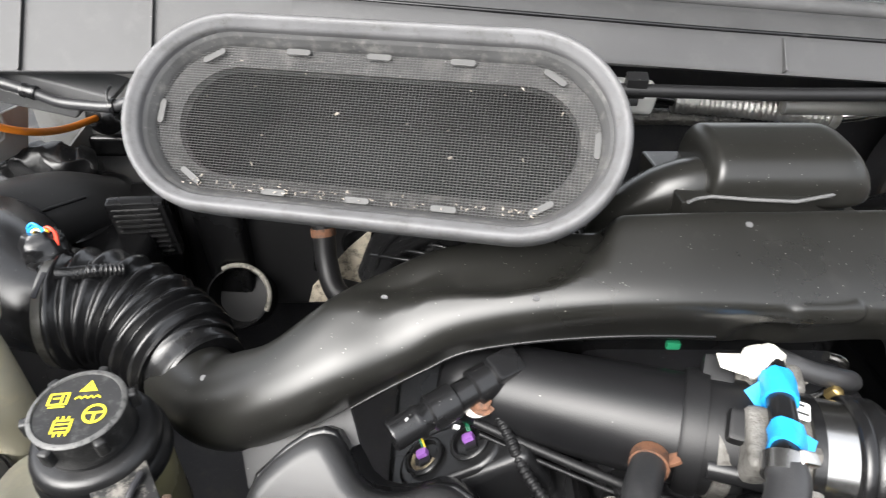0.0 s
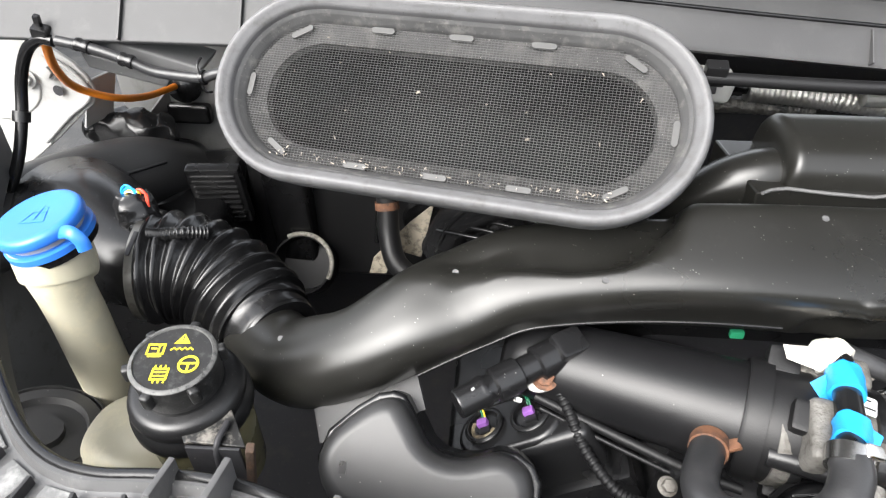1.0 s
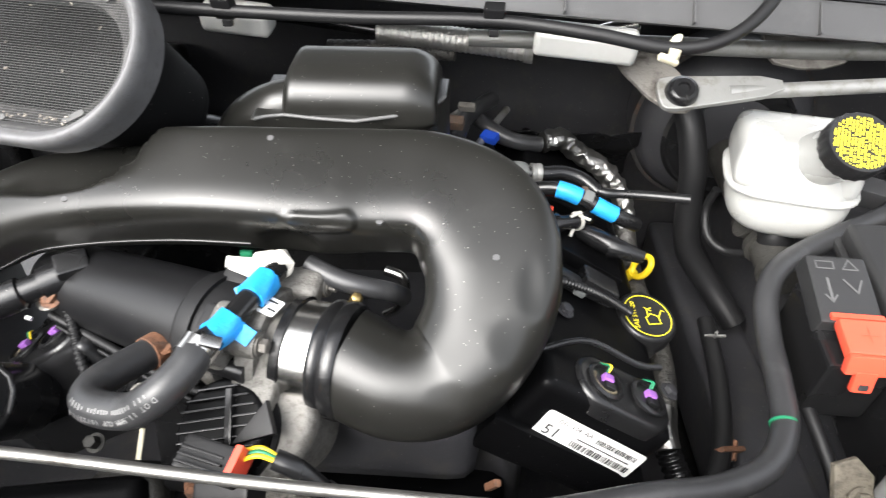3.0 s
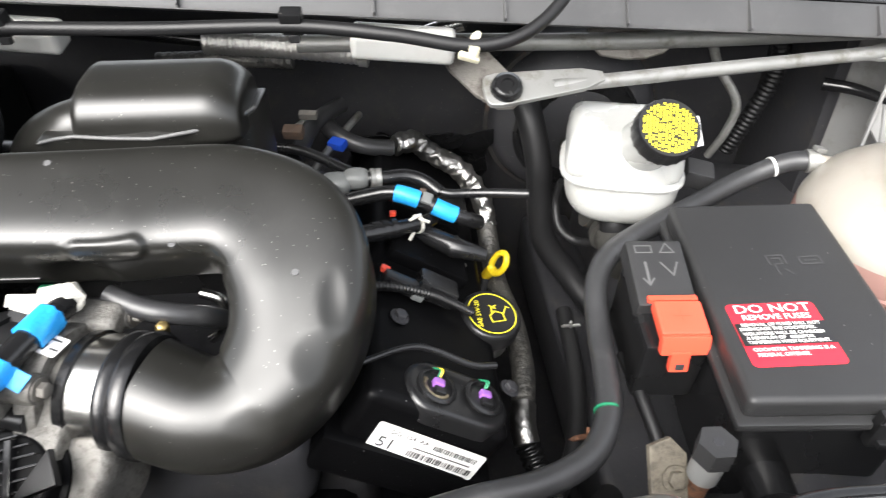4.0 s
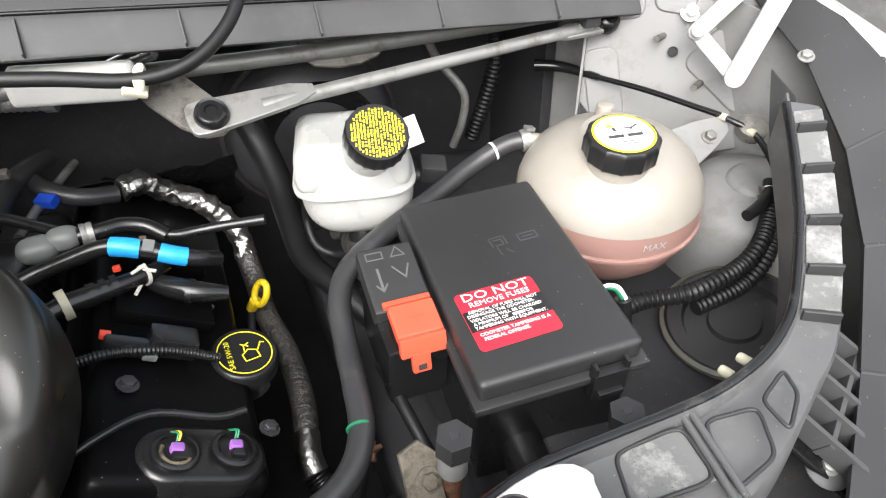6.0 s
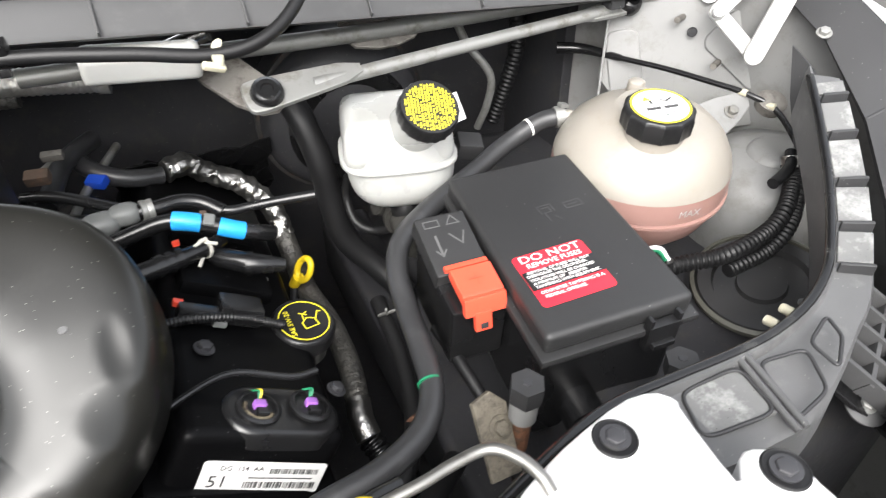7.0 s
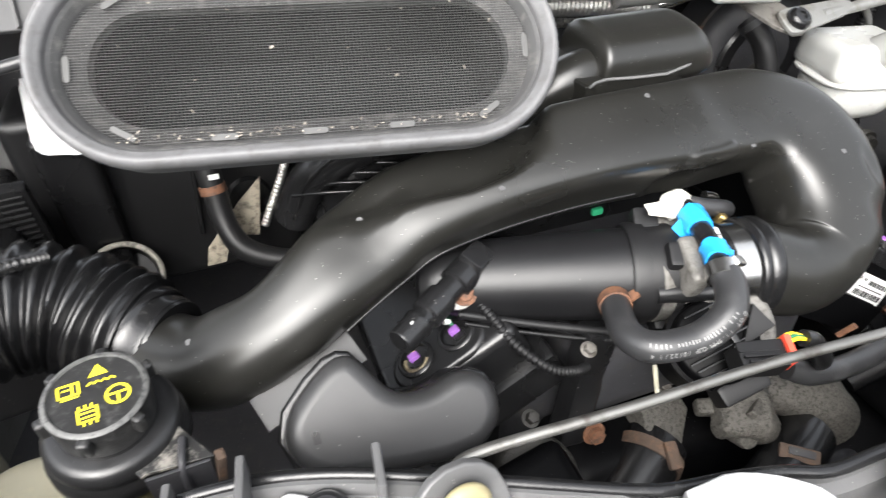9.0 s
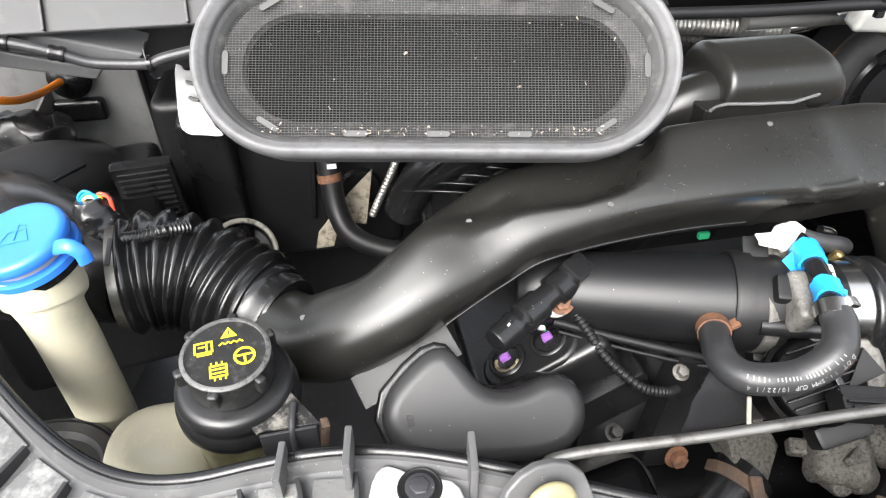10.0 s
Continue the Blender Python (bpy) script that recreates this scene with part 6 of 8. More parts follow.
part("hose", tube([(1.02, 0.592, 1.092), (0.99, 0.60, 1.086), (0.94, 0.598, 1.066), (0.88, 0.575, 1.05), (0.80, 0.528, 1.046), (0.755, 0.495, 1.040), (0.735, 0.462, 1.028), (0.728, 0.42, 1.012), (0.722, 0.37, 1.004), (0.714, 0.325, 0.995), (0.690, 0.29, 0.988), (0.645, 0.268, 0.986), (0.588, 0.2575, 0.985), (0.508, 0.246, 0.972), (0.420, 0.234, 0.968), (0.3535, 0.233, 0.975), (0.323, 0.2435, 0.985)], 0.0118, 20, 8), HOSE, ovf, smooth=60)
part("paint_mark", lathe([(0.0119, -0.0012), (0.0122, -0.0012), (0.0122, 0.0012), (0.0119, 0.0012)], (0.714, 0.329, 0.9965), (0.06, 0.4, 0.08), 20), GREEN, ovf, "thin green paint mark")
part("end_stripe", lathe([(0.0119, -0.0015), (0.0122, -0.0015), (0.0122, 0.0015), (0.0119, 0.0015)], (0.975, 0.6005, 1.081), (1, 0.02, 0.28), 20), LABELWHITE, ovf, "white paint stripe")
sc = thing("spring_clip", "zinc spring hose clip on the tank outlet", "hose clip", (1.017, 0.592, 1.09))
part("band", lathe([(0.0118, -0.006), (0.0138, -0.006), (0.0138, 0.006), (0.0118, 0.006)], (1.015, 0.592, 1.092), (1, -0.25, 0.15), 24), ZINC, sc)
part("ear", rbox((1.018, 0.590, 1.108), (0.012, 0.010, 0.005), pose(0, 0, 0, 0, 15, 0), 0.001), ZINC, sc)
foilh = thing("wrapped_wiring_loom", "wiring loom wrapped in crumpled silver foil", "wiring loom", (0.62, 0.7, 0.9))
bm = tube([(0.530, 0.792, 1.030), (0.558, 0.803, 1.030), (0.582, 0.806, 1.009), (0.619, 0.798, 0.988), (0.645, 0.788, 0.961), (0.660, 0.772, 0.930), (0.662, 0.755, 0.908)], 0.0150, 30, 16)
for v in bm.verts:
    v.co += Vector(noise.noise_vector(v.co * 85)) * 0.0035 + Vector(noise.noise_vector(v.co * 230)) * 0.0016
part("foil_run", bm, FOIL, foilh, "bright crumpled foil", smooth=25)
part("sleeve_run", tube([(0.662, 0.757, 0.910), (0.666, 0.72, 0.880), (0.668, 0.66, 0.87), (0.680, 0.59, 0.86), (0.682, 0.52, 0.845), (0.675, 0.47, 0.832)], 0.0150, 20, 8), WOVEN, foilh, "darker woven sleeve")
part("lower_foil", tube([(0.676, 0.475, 0.833), (0.672, 0.45, 0.826), (0.674, 0.43, 0.815)], 0.0155, 20, 6), FOIL, foilh)
part("tail", tube([(0.674, 0.43, 0.815), (0.69, 0.40, 0.79), (0.72, 0.37, 0.75)], 0.014, 16, 6, ribs=(0.006, 0.002)), RUBBER, foilh)

# fuel and vacuum lines on the right bank
vac = thing("vacuum_hose_set", "branching rubber vacuum hoses behind the duct", "hose", (0.47, 0.74, 1.0))
part("hose", tube([(0.400, 0.715, 1.052), (0.407, 0.745, 1.058), (0.416, 0.788, 1.064), (0.432, 0.814, 1.070), (0.454, 0.853, 1.068)], 0.0118, 18, 6), HOSE, vac)
part("branch", tube([(0.426, 0.829, 1.062), (0.443, 0.802, 1.052), (0.468, 0.785, 1.042), (0.494, 0.782, 1.034), (0.526, 0.792, 1.026)], 0.0118, 18, 6), HOSE, vac)
part("steel_end", tube([(0.423, 0.715, 1.034), (0.441, 0.772, 1.040), (0.478, 0.868, 1.046)], 0.0054, 12, 5), ZINC, vac)
part("blue_lock", rbox((0.452, 0.770, 1.046), (0.024, 0.016, 0.012), pose(0, 0, 0, 15, 0, -30), 0.002), BLUECONN, vac, "blue quick-release lock")
part("steel_stub", tube([(0.395, 0.80, 1.055), (0.412, 0.822, 1.058), (0.430, 0.835, 1.058)], 0.009, 14, 4), ZINC, vac, "steel pipe stub")
part("pipe_clip", rbox((0.404, 0.720, 1.090), (0.026, 0.016, 0.014), pose(0, 0, 0, 20, 0, -8), 0.003), BROWN, vac, "rusty pipe clip")
part("clip_tag", rbox((0.419, 0.760, 1.095), (0.024, 0.010, 0.010), pose(0, 0, 0, 20, 0, -8), 0.002), DIRTYALU, vac)
pcv = thing("breather_hose", "black breather hose with blue tape and clips", "hose", (0.52, 0.58, 1.04))
part("hose", tube([(0.438, 0.600, 1.046), (0.461, 0.606, 1.050), (0.493, 0.605, 1.058), (0.524, 0.602, 1.065), (0.545, 0.597, 1.063), (0.565, 0.594, 1.056), (0.588, 0.588, 1.046), (0.612, 0.588, 1.034), (0.63, 0.60, 1.02)], 0.0092, 16, 8), BLACK, pcv)
part("tape", tube([(0.532, 0.601, 1.065), (0.545, 0.597, 1.063), (0.558, 0.595, 1.0585)], 0.0106, 18, 4), TAPEBLUE, pcv, "blue tape")
part("tape", tube([(0.576, 0.591, 1.0515), (0.588, 0.588, 1.046), (0.600, 0.588, 1.040)], 0.0104, 18, 4), TAPEBLUE, pcv, "blue tape")
part("clip", rbox((0.567, 0.592, 1.060), (0.012, 0.014, 0.012), pose(0, 0, 0, 30, 20, -10), 0.002), GREYCONN, pcv)
part("clip_screw", rbox((0.563, 0.600, 1.064), (0.007, 0.007, 0.010), pose(0, 0, 0, 20, 10, 0), 0.001), BROWN, pcv)
eva = thing("purge_line", "black purge line with grey valve and clip", "hose", (0.52, 0.64, 1.05))
part("line", tube([(0.382, 0.714, 1.072), (0.404, 0.707, 1.072), (0.429, 0.694, 1.070), (0.458, 0.673, 1.066), (0.485, 0.650, 1.064)], 0.0068, 14, 8), BLACK, eva)
part("tail", tube([(0.490, 0.637, 1.064), (0.519, 0.639, 1.064), (0.542, 0.646, 1.062), (0.565, 0.643, 1.056), (0.585, 0.629, 1.046)], 0.0090, 14, 8), BLACK, eva)
part("thin_tail", tube([(0.578, 0.633, 1.048), (0.595, 0.627, 1.046), (0.615, 0.626, 1.046), (0.646, 0.621, 1.048), (0.690, 0.609, 1.052)], 0.0058, 12, 8), BLACK, eva)
part("valve", capsule((0.460, 0.632, 1.062), (0.020, 0.015, 0.013), 2.6, 20, 12, pose(0, 0, 0, 10, 0, 5)), GREYCONN, eva, "grey plastic check valve", smooth=60)
part("valve_knob", capsule((0.485, 0.638, 1.065), (0.017, 0.0145, 0.012), 2.6, 20, 12), GREYCONN, eva, smooth=60)
part("clip", lathe([(0.0092, -0.006), (0.0122, -0.006), (0.0122, -0.002), (0.0112, 0.0), (0.0122, 0.002), (0.0122, 0.006), (0.0092, 0.006)], (0.508, 0.637, 1.065), (1, 0.2, -0.1), 20), ZINC, eva)
fl = thing("fuel_line", "black fuel line with a cream collar and tie", "hose", (0.52, 0.55, 1.02))
part("line", tube([(0.445, 0.528, 1.045), (0.472, 0.538, 1.045), (0.488, 0.546, 1.045), (0.523, 0.559, 1.042), (0.560, 0.582, 1.034), (0.573, 0.602, 1.026)], [0.009, 0.010, 0.011, 0.010, 0.009, 0.009], 18, 6), BLACK, fl)
part("collar", lathe([(0.010, -0.004), (0.0155, -0.004), (0.0155, 0.004), (0.010, 0.004)], (0.485, 0.546, 1.045), (1, 0.35, 0), 20), CREAM, fl, "off-white collar")
for u, wd in ((0.30, 0.004), (0.44, 0.003), (0.58, 0.003)):
    part("bead", lathe([(0.0095, -wd), (0.0122, -wd), (0.0122, wd), (0.0095, wd)], (0.488 + 0.07 * u, 0.546 + 0.030 * u, 1.045 - 0.007 * u), (1, 0.38, -0.08), 18), BLACK, fl)
tie = part("tie", lathe([(0.0095, -0.0016), (0.0115, -0.0016), (0.0115, 0.0016), (0.0095, 0.0016)], (0.556, 0.579, 1.0355), (0.8, 0.55, -0.2), 20), RAG, fl, "pale cable tie")
for o, a_ in (((0.553, 0.575, 1.047), 40), ((0.562, 0.574, 1.044), -35), ((0.549, 0.561, 1.032), 70)):
    part("tie_end", rbox(o, (0.018, 0.0035, 0.002), pose(0, 0, 0, 25, 0, a_), 0.0005), RAG, tie)
inj = thing("fuel_injector", "black fuel injector on the valve cover", "injector", (0.59, 0.56, 0.99))
part("body", tube([(0.552, 0.592, 1.020), (0.575, 0.571, 1.020), (0.601, 0.555, 1.016), (0.632, 0.552, 1.006)], [0.009, 0.0115, 0.0115, 0.008], 18, 6), BLACK, inj)
part("ring", lathe([(0.0115, -0.003), (0.0135, -0.003), (0.0135, 0.003), (0.0115, 0.003)], (0.596, 0.557, 1.0165), (1, -0.3, -0.2), 20), BLACK, inj)
part("red_seal", rbox((0.527, 0.612, 1.030), (0.008, 0.006, 0.006), None, 0.001), RED, inj, "small red seal")
for i in range(3):
    part("tooth", rbox((0.600 + 0.003 * i, 0.553 + 0.010 * i, 0.975), (0.014, 0.004, 0.005), pose(0, 0, 0, 20, 0, 20), 0.001), ZINC, inj, "bright steel tooth")

# ================= left rear: bulkhead details =================
hh = thing("heater_pipe_hose", "black heater hose with rusty clamp at the bulkhead", "hose", (-0.17, 0.76, 0.9))
part("hose", tube([(-0.180, 0.80, 1.03), (-0.176, 0.785, 0.985), (-0.172, 0.765, 0.945), (-0.155, 0.735, 0.915), (-0.11, 0.71, 0.90), (-0.04, 0.69, 0.895)], 0.0165, 20, 8), DULL, hh, smooth=60)
part("clamp", lathe([(0.0165, -0.006), (0.0185, -0.006), (0.0185, 0.006), (0.0165, 0.006)], (-0.177, 0.787, 0.988), (0.1, -0.35, -1), 24), RUST, hh, "rusty hose clamp")
part("upper_clamp", lathe([(0.0165, -0.006), (0.0185, -0.006), (0.0185, 0.006), (0.0165, 0.006)], (-0.180, 0.80, 1.030), (0, -0.2, -1), 24), RUST, hh, "rusty hose clamp")
part("paint_mark", rbox((-0.172, 0.776, 1.012), (0.014, 0.004, 0.007), None, 0.001), LABELWHITE, hh, "white paint mark")
hs = thing("heat_shield", "dirty tan metal heat shield plate", "heat shield", (-0.12, 0.80, 0.87))
hsm = basis((-0.150, 0.800, 0.905), (0.0, -0.92, 0.39), (1, 0, 0))
part("plate", prism([(0.040, 0.072), (0.022, -0.016), (-0.019, -0.006), (-0.034, -0.046), (-0.062, -0.047), (-0.055, -0.020), (0.002, 0.040)][::-1], 0.003, hsm, 0.0008), mat("tan_scorched_metal", (0.30, 0.265, 0.205), 0.6, 0.3, big=30, second=(0.10, 0.085, 0.065), amount=0.5, bump=0.5, depth=0.003), hs)
part("braided_rod", tube([(-0.118, 0.795, 0.905), (-0.098, 0.80, 0.945), (-0.078, 0.805, 0.985), (-0.066, 0.808, 1.015)], 0.0056, 12, 6, ribs=(0.004, 0.0008)), BRAID, hs)
rdu = thing("round_duct", "round black duct with a worn pale lip", "air duct", (-0.325, 0.80, 0.80))
part("mouth", lathe([(0.0, -0.045), (0.040, -0.045), (0.046, -0.001), (0.049, -0.002), (0.050, -0.06), (0.0, -0.06)], (-0.325, 0.786, 0.868), (0.05, -0.80, 0.6), 36), DULL, rdu)
lpm = basis((-0.325, 0.786, 0.868), (0.05, -0.80, 0.6), (1, 0, 0))
part("lip", tube([tuple(lpm @ Vector((0.0505 * math.cos(radians(a)), 0.0505 * math.sin(radians(a)), 0.001))) for a in range(-25, 121, 12)], 0.0042, 10, 3), mat("worn_beige_lip", (0.27, 0.255, 0.22), 0.6, big=40, second=(0.08, 0.075, 0.065), amount=0.45, bump=0.3), rdu, "worn pale lip")
hbx = thing("heater_box", "matte black heater box on the bulkhead", "heater box", (-0.24, 0.90, 0.80))
part("case", rbox((-0.24, 0.92, 0.95), (0.36, 0.14, 0.30), None, 0.02, 3), CAPBLACK, hbx)
part("side_duct", rbox((-0.345, 0.845, 0.96), (0.07, 0.06, 0.26), pose(0, 0, 0, 6, 0, 0), 0.014, 3), BLACK, hbx)
part("seam", tube([(-0.205, 0.848, 1.08), (-0.20, 0.846, 1.0), (-0.21, 0.846, 0.88)], 0.004, 10, 5), BLACK, hbx)
part("boss", lathe([(0, 0), (0.03, 0), (0.034, 0.006), (0.03, 0.014), (0.0, 0.016)], (-0.13, 0.85, 0.93), (0, -1, 0.1), 24), BLACK, hbx)
mf = thing("manifold_runner", "ribbed black plastic intake manifold runners", "intake manifold", (0.05, 0.62, 1.0))
for i in range(4):
    part("runner", tube([(-0.085 + 0.045 * i, 0.66, 1.00), (-0.06 + 0.045 * i, 0.64, 1.06), (-0.015 + 0.045 * i, 0.62, 1.10), (0.04 + 0.045 * i, 0.60, 1.12), (0.10 + 0.045 * i, 0.58, 1.10)], 0.025, 18, 6), BLACK, mf, smooth=60)
    part("runner_rib", tube([(-0.087 + 0.045 * i, 0.634, 1.014), (-0.065 + 0.045 * i, 0.614, 1.074), (-0.02 + 0.045 * i, 0.598, 1.116), (0.04 + 0.045 * i, 0.580, 1.139), (0.10 + 0.045 * i, 0.566, 1.12)], 0.0034, 8, 5), RUBBER, mf)
for i in range(9):
    part("cross_rib", tube([(-0.085 + 0.022 * i, 0.628, 1.050 + 0.008 * i), (-0.05 + 0.022 * i, 0.602, 1.062 + 0.009 * i), (-0.008 + 0.022 * i, 0.590, 1.062 + 0.007 * i)], 0.0026, 8, 3), RUBBER, mf)
part("base", rbox((0.20, 0.62, 1.0), (0.50, 0.16, 0.10), None, 0.02, 3), BLACK, mf)

# left rear corner: pale panel, tray, cables, white wing metal
pp = thing("scuttle_panel", "pale grey plastic scuttle panel with ribs", "plastic panel", (-0.44, 0.66, 1.22), kind="structure")
spm = basis((-0.43, 0.652, 1.318), (0.04, -0.80, 0.60), (1, 0.02, 0))
part("panel", prism(rrect(0.62, 0.11, 0.006), 0.006, spm, 0.002), COWLPALE, pp)
for dx in (0.007, 0.137):
    part("rib", rbox(spm @ Vector((dx, 0.0, 0.002)), (0.0028, 0.108, 0.006), spm, 0.001), GRAINED, pp)
for nm_, quad, dep in (("tray", ((-0.486, 1.284), (-0.344, 1.243), (-0.357, 1.228), (-0.491, 1.258)), 0.632), ("lower_tray", ((-0.499, 1.252), (-0.394, 1.222), (-0.404, 1.210), (-0.493, 1.231)), 0.656)):
    bm = bmesh.new()
    f_ = [bm.verts.new((x, dep, z)) for x, z in quad]
    g_ = [bm.verts.new((x, dep + 0.05, z + 0.006)) for x, z in quad]
    bm.faces.new(f_), bm.faces.new(g_[::-1])
    for i in range(4):
        bm.faces.new((f_[i], g_[i], g_[(i + 1) % 4], f_[(i + 1) % 4]))
    bmesh.ops.recalc_face_normals(bm, faces=bm.faces)
    bmesh.ops.bevel(bm, geom=bm.edges[:], offset=0.003, segments=2, profile=0.5, affect="EDGES")
    part(nm_, bm, COWLPALE if nm_ == "tray" else FRAME, pp)
cb = thing("bonnet_release_cable", "grey clipped cable along the scuttle", "cable", (-0.40, 0.62, 1.23))
part("sheath", tube([(-0.490, 0.615, 1.274), (-0.454, 0.615, 1.267), (-0.417, 0.615, 1.255), (-0.391, 0.615, 1.244), (-0.361, 0.615, 1.240), (-0.336, 0.615, 1.239), (-0.319, 0.615, 1.244), (-0.27, 0.62, 1.252), (-0.22, 0.64, 1.262)], 0.0056, 12, 8), HOSE, cb)
for o in ((-0.462, 0.615, 1.269), (-0.417, 0.615, 1.255)):
    part("collar", lathe([(0.005, -0.007), (0.0072, -0.007), (0.0078, -0.004), (0.0066, 0.0), (0.0078, 0.004), (0.0072, 0.007), (0.005, 0.007)], o, (1, 0, -0.28), 16), BLACK, cb)
tie_ = part("wire_tie", lathe([(0.0056, -0.002), (0.0082, -0.002), (0.0082, 0.002), (0.0056, 0.002)], (-0.336, 0.615, 1.239), (1, 0.0, 0.1), 16), BLACK, cb, "bent retaining clip")
part("clip_leg", tube([(-0.337, 0.608, 1.246), (-0.338, 0.612, 1.254), (-0.336, 0.620, 1.259)], 0.0014, 8, 3), BLACK, tie_)
part("clip_leg", tube([(-0.337, 0.610, 1.231), (-0.334, 0.612, 1.224), (-0.331, 0.618, 1.222)], 0.0014, 8, 3), BLACK, tie_)
bcab = thing("vertical_cable", "black rubber cable dropping to the inner wing", "cable", (-0.592, 0.58, 1.09))
part("sheath", tube([(-0.497, 0.62, 1.272), (-0.512, 0.62, 1.274), (-0.536, 0.625, 1.259), (-0.559, 0.63, 1.226), (-0.568, 0.62, 1.185), (-0.576, 0.60, 1.141), (-0.592, 0.58, 1.098)], 0.0066, 14, 8), RUBBER, bcab)
part("clip", rbox((-0.507, 0.620, 1.281), (0.018, 0.014, 0.014), pose(0, 0, 0, 20, 15, 5), 0.003), BLACK, bcab)
part("clip_pin", rbox((-0.506, 0.618, 1.293), (0.006, 0.006, 0.014), pose(0, 0, 0, 20, 15, 5), 0.001), BLACK, bcab)
part("lower_clip", lathe([(0.006, -0.006), (0.0095, -0.006), (0.0095, 0.006), (0.006, 0.006)], (-0.568, 0.619, 1.184), (0.1, 0.4, 1), 16), BLACK, bcab)
oc_ = thing("orange_cable", "orange sheathed cable entering a rubber grommet", "cable", (-0.53, 0.85, 1.1))
part("sheath", tube([(-0.503, 0.642, 1.286), (-0.512, 0.642, 1.295), (-0.524, 0.645, 1.296), (-0.527, 0.648, 1.283), (-0.538, 0.66, 1.256), (-0.567, 0.70, 1.213), (-0.590, 0.757, 1.168), (-0.566, 0.80, 1.138), (-0.566, 0.88, 1.111), (-0.553, 0.95, 1.103)], 0.0054, 12, 8), ORANGE, oc_)
part("grommet", lathe([(0.0, -0.004), (0.026, -0.004), (0.031, 0.002), (0.022, 0.012), (0.0, 0.014)], (-0.545, 0.958, 1.103), (0.1, -1, 0.2), 24), RUBBER, oc_)
solo("wall_corner", rbox((-0.56, 0.985, 1.08), (0.22, 0.03, 0.34), None, 0.006), GREYMETAL, "white painted bulkhead corner", "bulkhead", kind="structure")
solo("oval_plug", rbox((-0.545, 0.958, 1.052), (0.075, 0.02, 0.036), None, 0.012, 4), RUBBER, "black oval rubber blanking plug", "plug")
tf = thing("torn_foil_sleeve", "crumpled glossy black plastic near the inner wing", "sleeve", (-0.585, 0.84, 1.04))
bm = capsule((-0.600, 0.86, 1.062), (0.075, 0.03, 0.030), 2.3, 34, 24)
for v in bm.verts:
    v.co += Vector(noise.noise_vector(v.co * 42)) * 0.014
part("sleeve", bm, BLACK, tf, smooth=20)
ww = thing("wing_bracket", "white painted folded wing bracket with bolts", "bracket", (-0.60, 0.66, 1.05))
WBP = [(-0.774, 1.2397), (-0.712, 1.2176), (-0.6909, 1.2264), (-0.6477, 1.212), (-0.6044, 1.1788), (-0.5922, 1.1355), (-0.6399, 1.1012), (-0.6898, 1.0602), (-0.7907, 0.9936), (-0.8405, 1.0158)]
wbm = basis((-0.68, 0.80, 1.13), (0, -1, 0), (1, 0, 0))
part("plate", prism(soften([(x + 0.68, z - 1.13) for x, z in WBP][::-1], 1), 0.006, wbm, 0.002), LINKPAINT, ww)
part("pressed_edge", tube([(-0.6521, 0.796, 1.1998), (-0.6144, 0.796, 1.1721), (-0.6033, 0.796, 1.14), (-0.6432, 0.796, 1.11), (-0.6964, 0.796, 1.0657)], 0.0034, 10, 5), LINKPAINT, ww)
part("pressing", prism(soften([(-0.10, -0.04), (-0.02, -0.015), (0.0, 0.03), (-0.03, 0.045), (-0.10, 0.03)], 2), 0.006, wbm @ Matrix.Translation((0.01, 0.0, 0.003)), 0.003, seg=3), LINKPAINT, ww)
part("rear_flange", rbox((-0.612, 0.83, 1.125), (0.004, 0.06, 0.08), pose(0, 0, 0, 0, 22, -10), 0.0015), LINKPAINT, ww)
for x_, z_ in ((-0.6532, 1.1755), (-0.6887, 1.1633)):
    part("bolt", hexbolt((x_, 0.794, z_), (0.1, -1.0, 0.15), 0.0092, 0.008), LINKPAINT, ww)
part("hole", lathe([(0.0, 0.0), (0.0066, 0.0), (0.0078, 0.001), (0.0, 0.001)], (-0.6477, 0.7958, 1.1477), (0, -1, 0), 18), DARK, ww)
lb = thing("bulkhead_bracket", "white painted bracket with two studs", "bracket", (-0.335, 0.83, 1.0))
lbm = basis((-0.344, 0.80, 1.12), (0.02, -0.91, 0.42), (1, 0.02, 0)) @ Matrix.Diagonal((1, 0.86, 1, 1))
part("plate", prism(soften([(-0.016, 0.056), (-0.008, 0.054), (-0.004, 0.044), (0.008, 0.046), (0.012, 0.036), (0.015, 0.0), (0.019, -0.038), (0.033, -0.057), (0.026, -0.060), (0.004, -0.055), (-0.013, -0.053), (-0.023, -0.040), (-0.021, 0.0)], 1), 0.004, lbm, 0.001), WHITE, lb)
part("foot", rbox((-0.345, 0.812, 1.086), (0.03, 0.06, 0.004), None, 0.001), WHITE, lb)
for dy in (0.028, 0.004):
    st_ = part("stud", tube([tuple(lbm @ Vector((-0.004, dy, 0))), tuple(lbm @ Vector((0.002, dy - 0.003, 0.010))), tuple(lbm @ Vector((0.010, dy - 0.006, 0.014)))], 0.0026, 10, 3), ZINC, lb)
    part("washer", lathe([(0.0, 0.0), (0.007, 0.0), (0.007, 0.0015), (0.0, 0.003)], lbm @ Vector((-0.003, dy, 0.0005)), (0.02, -0.91, 0.42), 16), WHITE, st_)
snork = thing("air_snorkel", "black moulded air snorkel from the wing to the air box", "air duct", (-0.52, 0.6, 1.0))
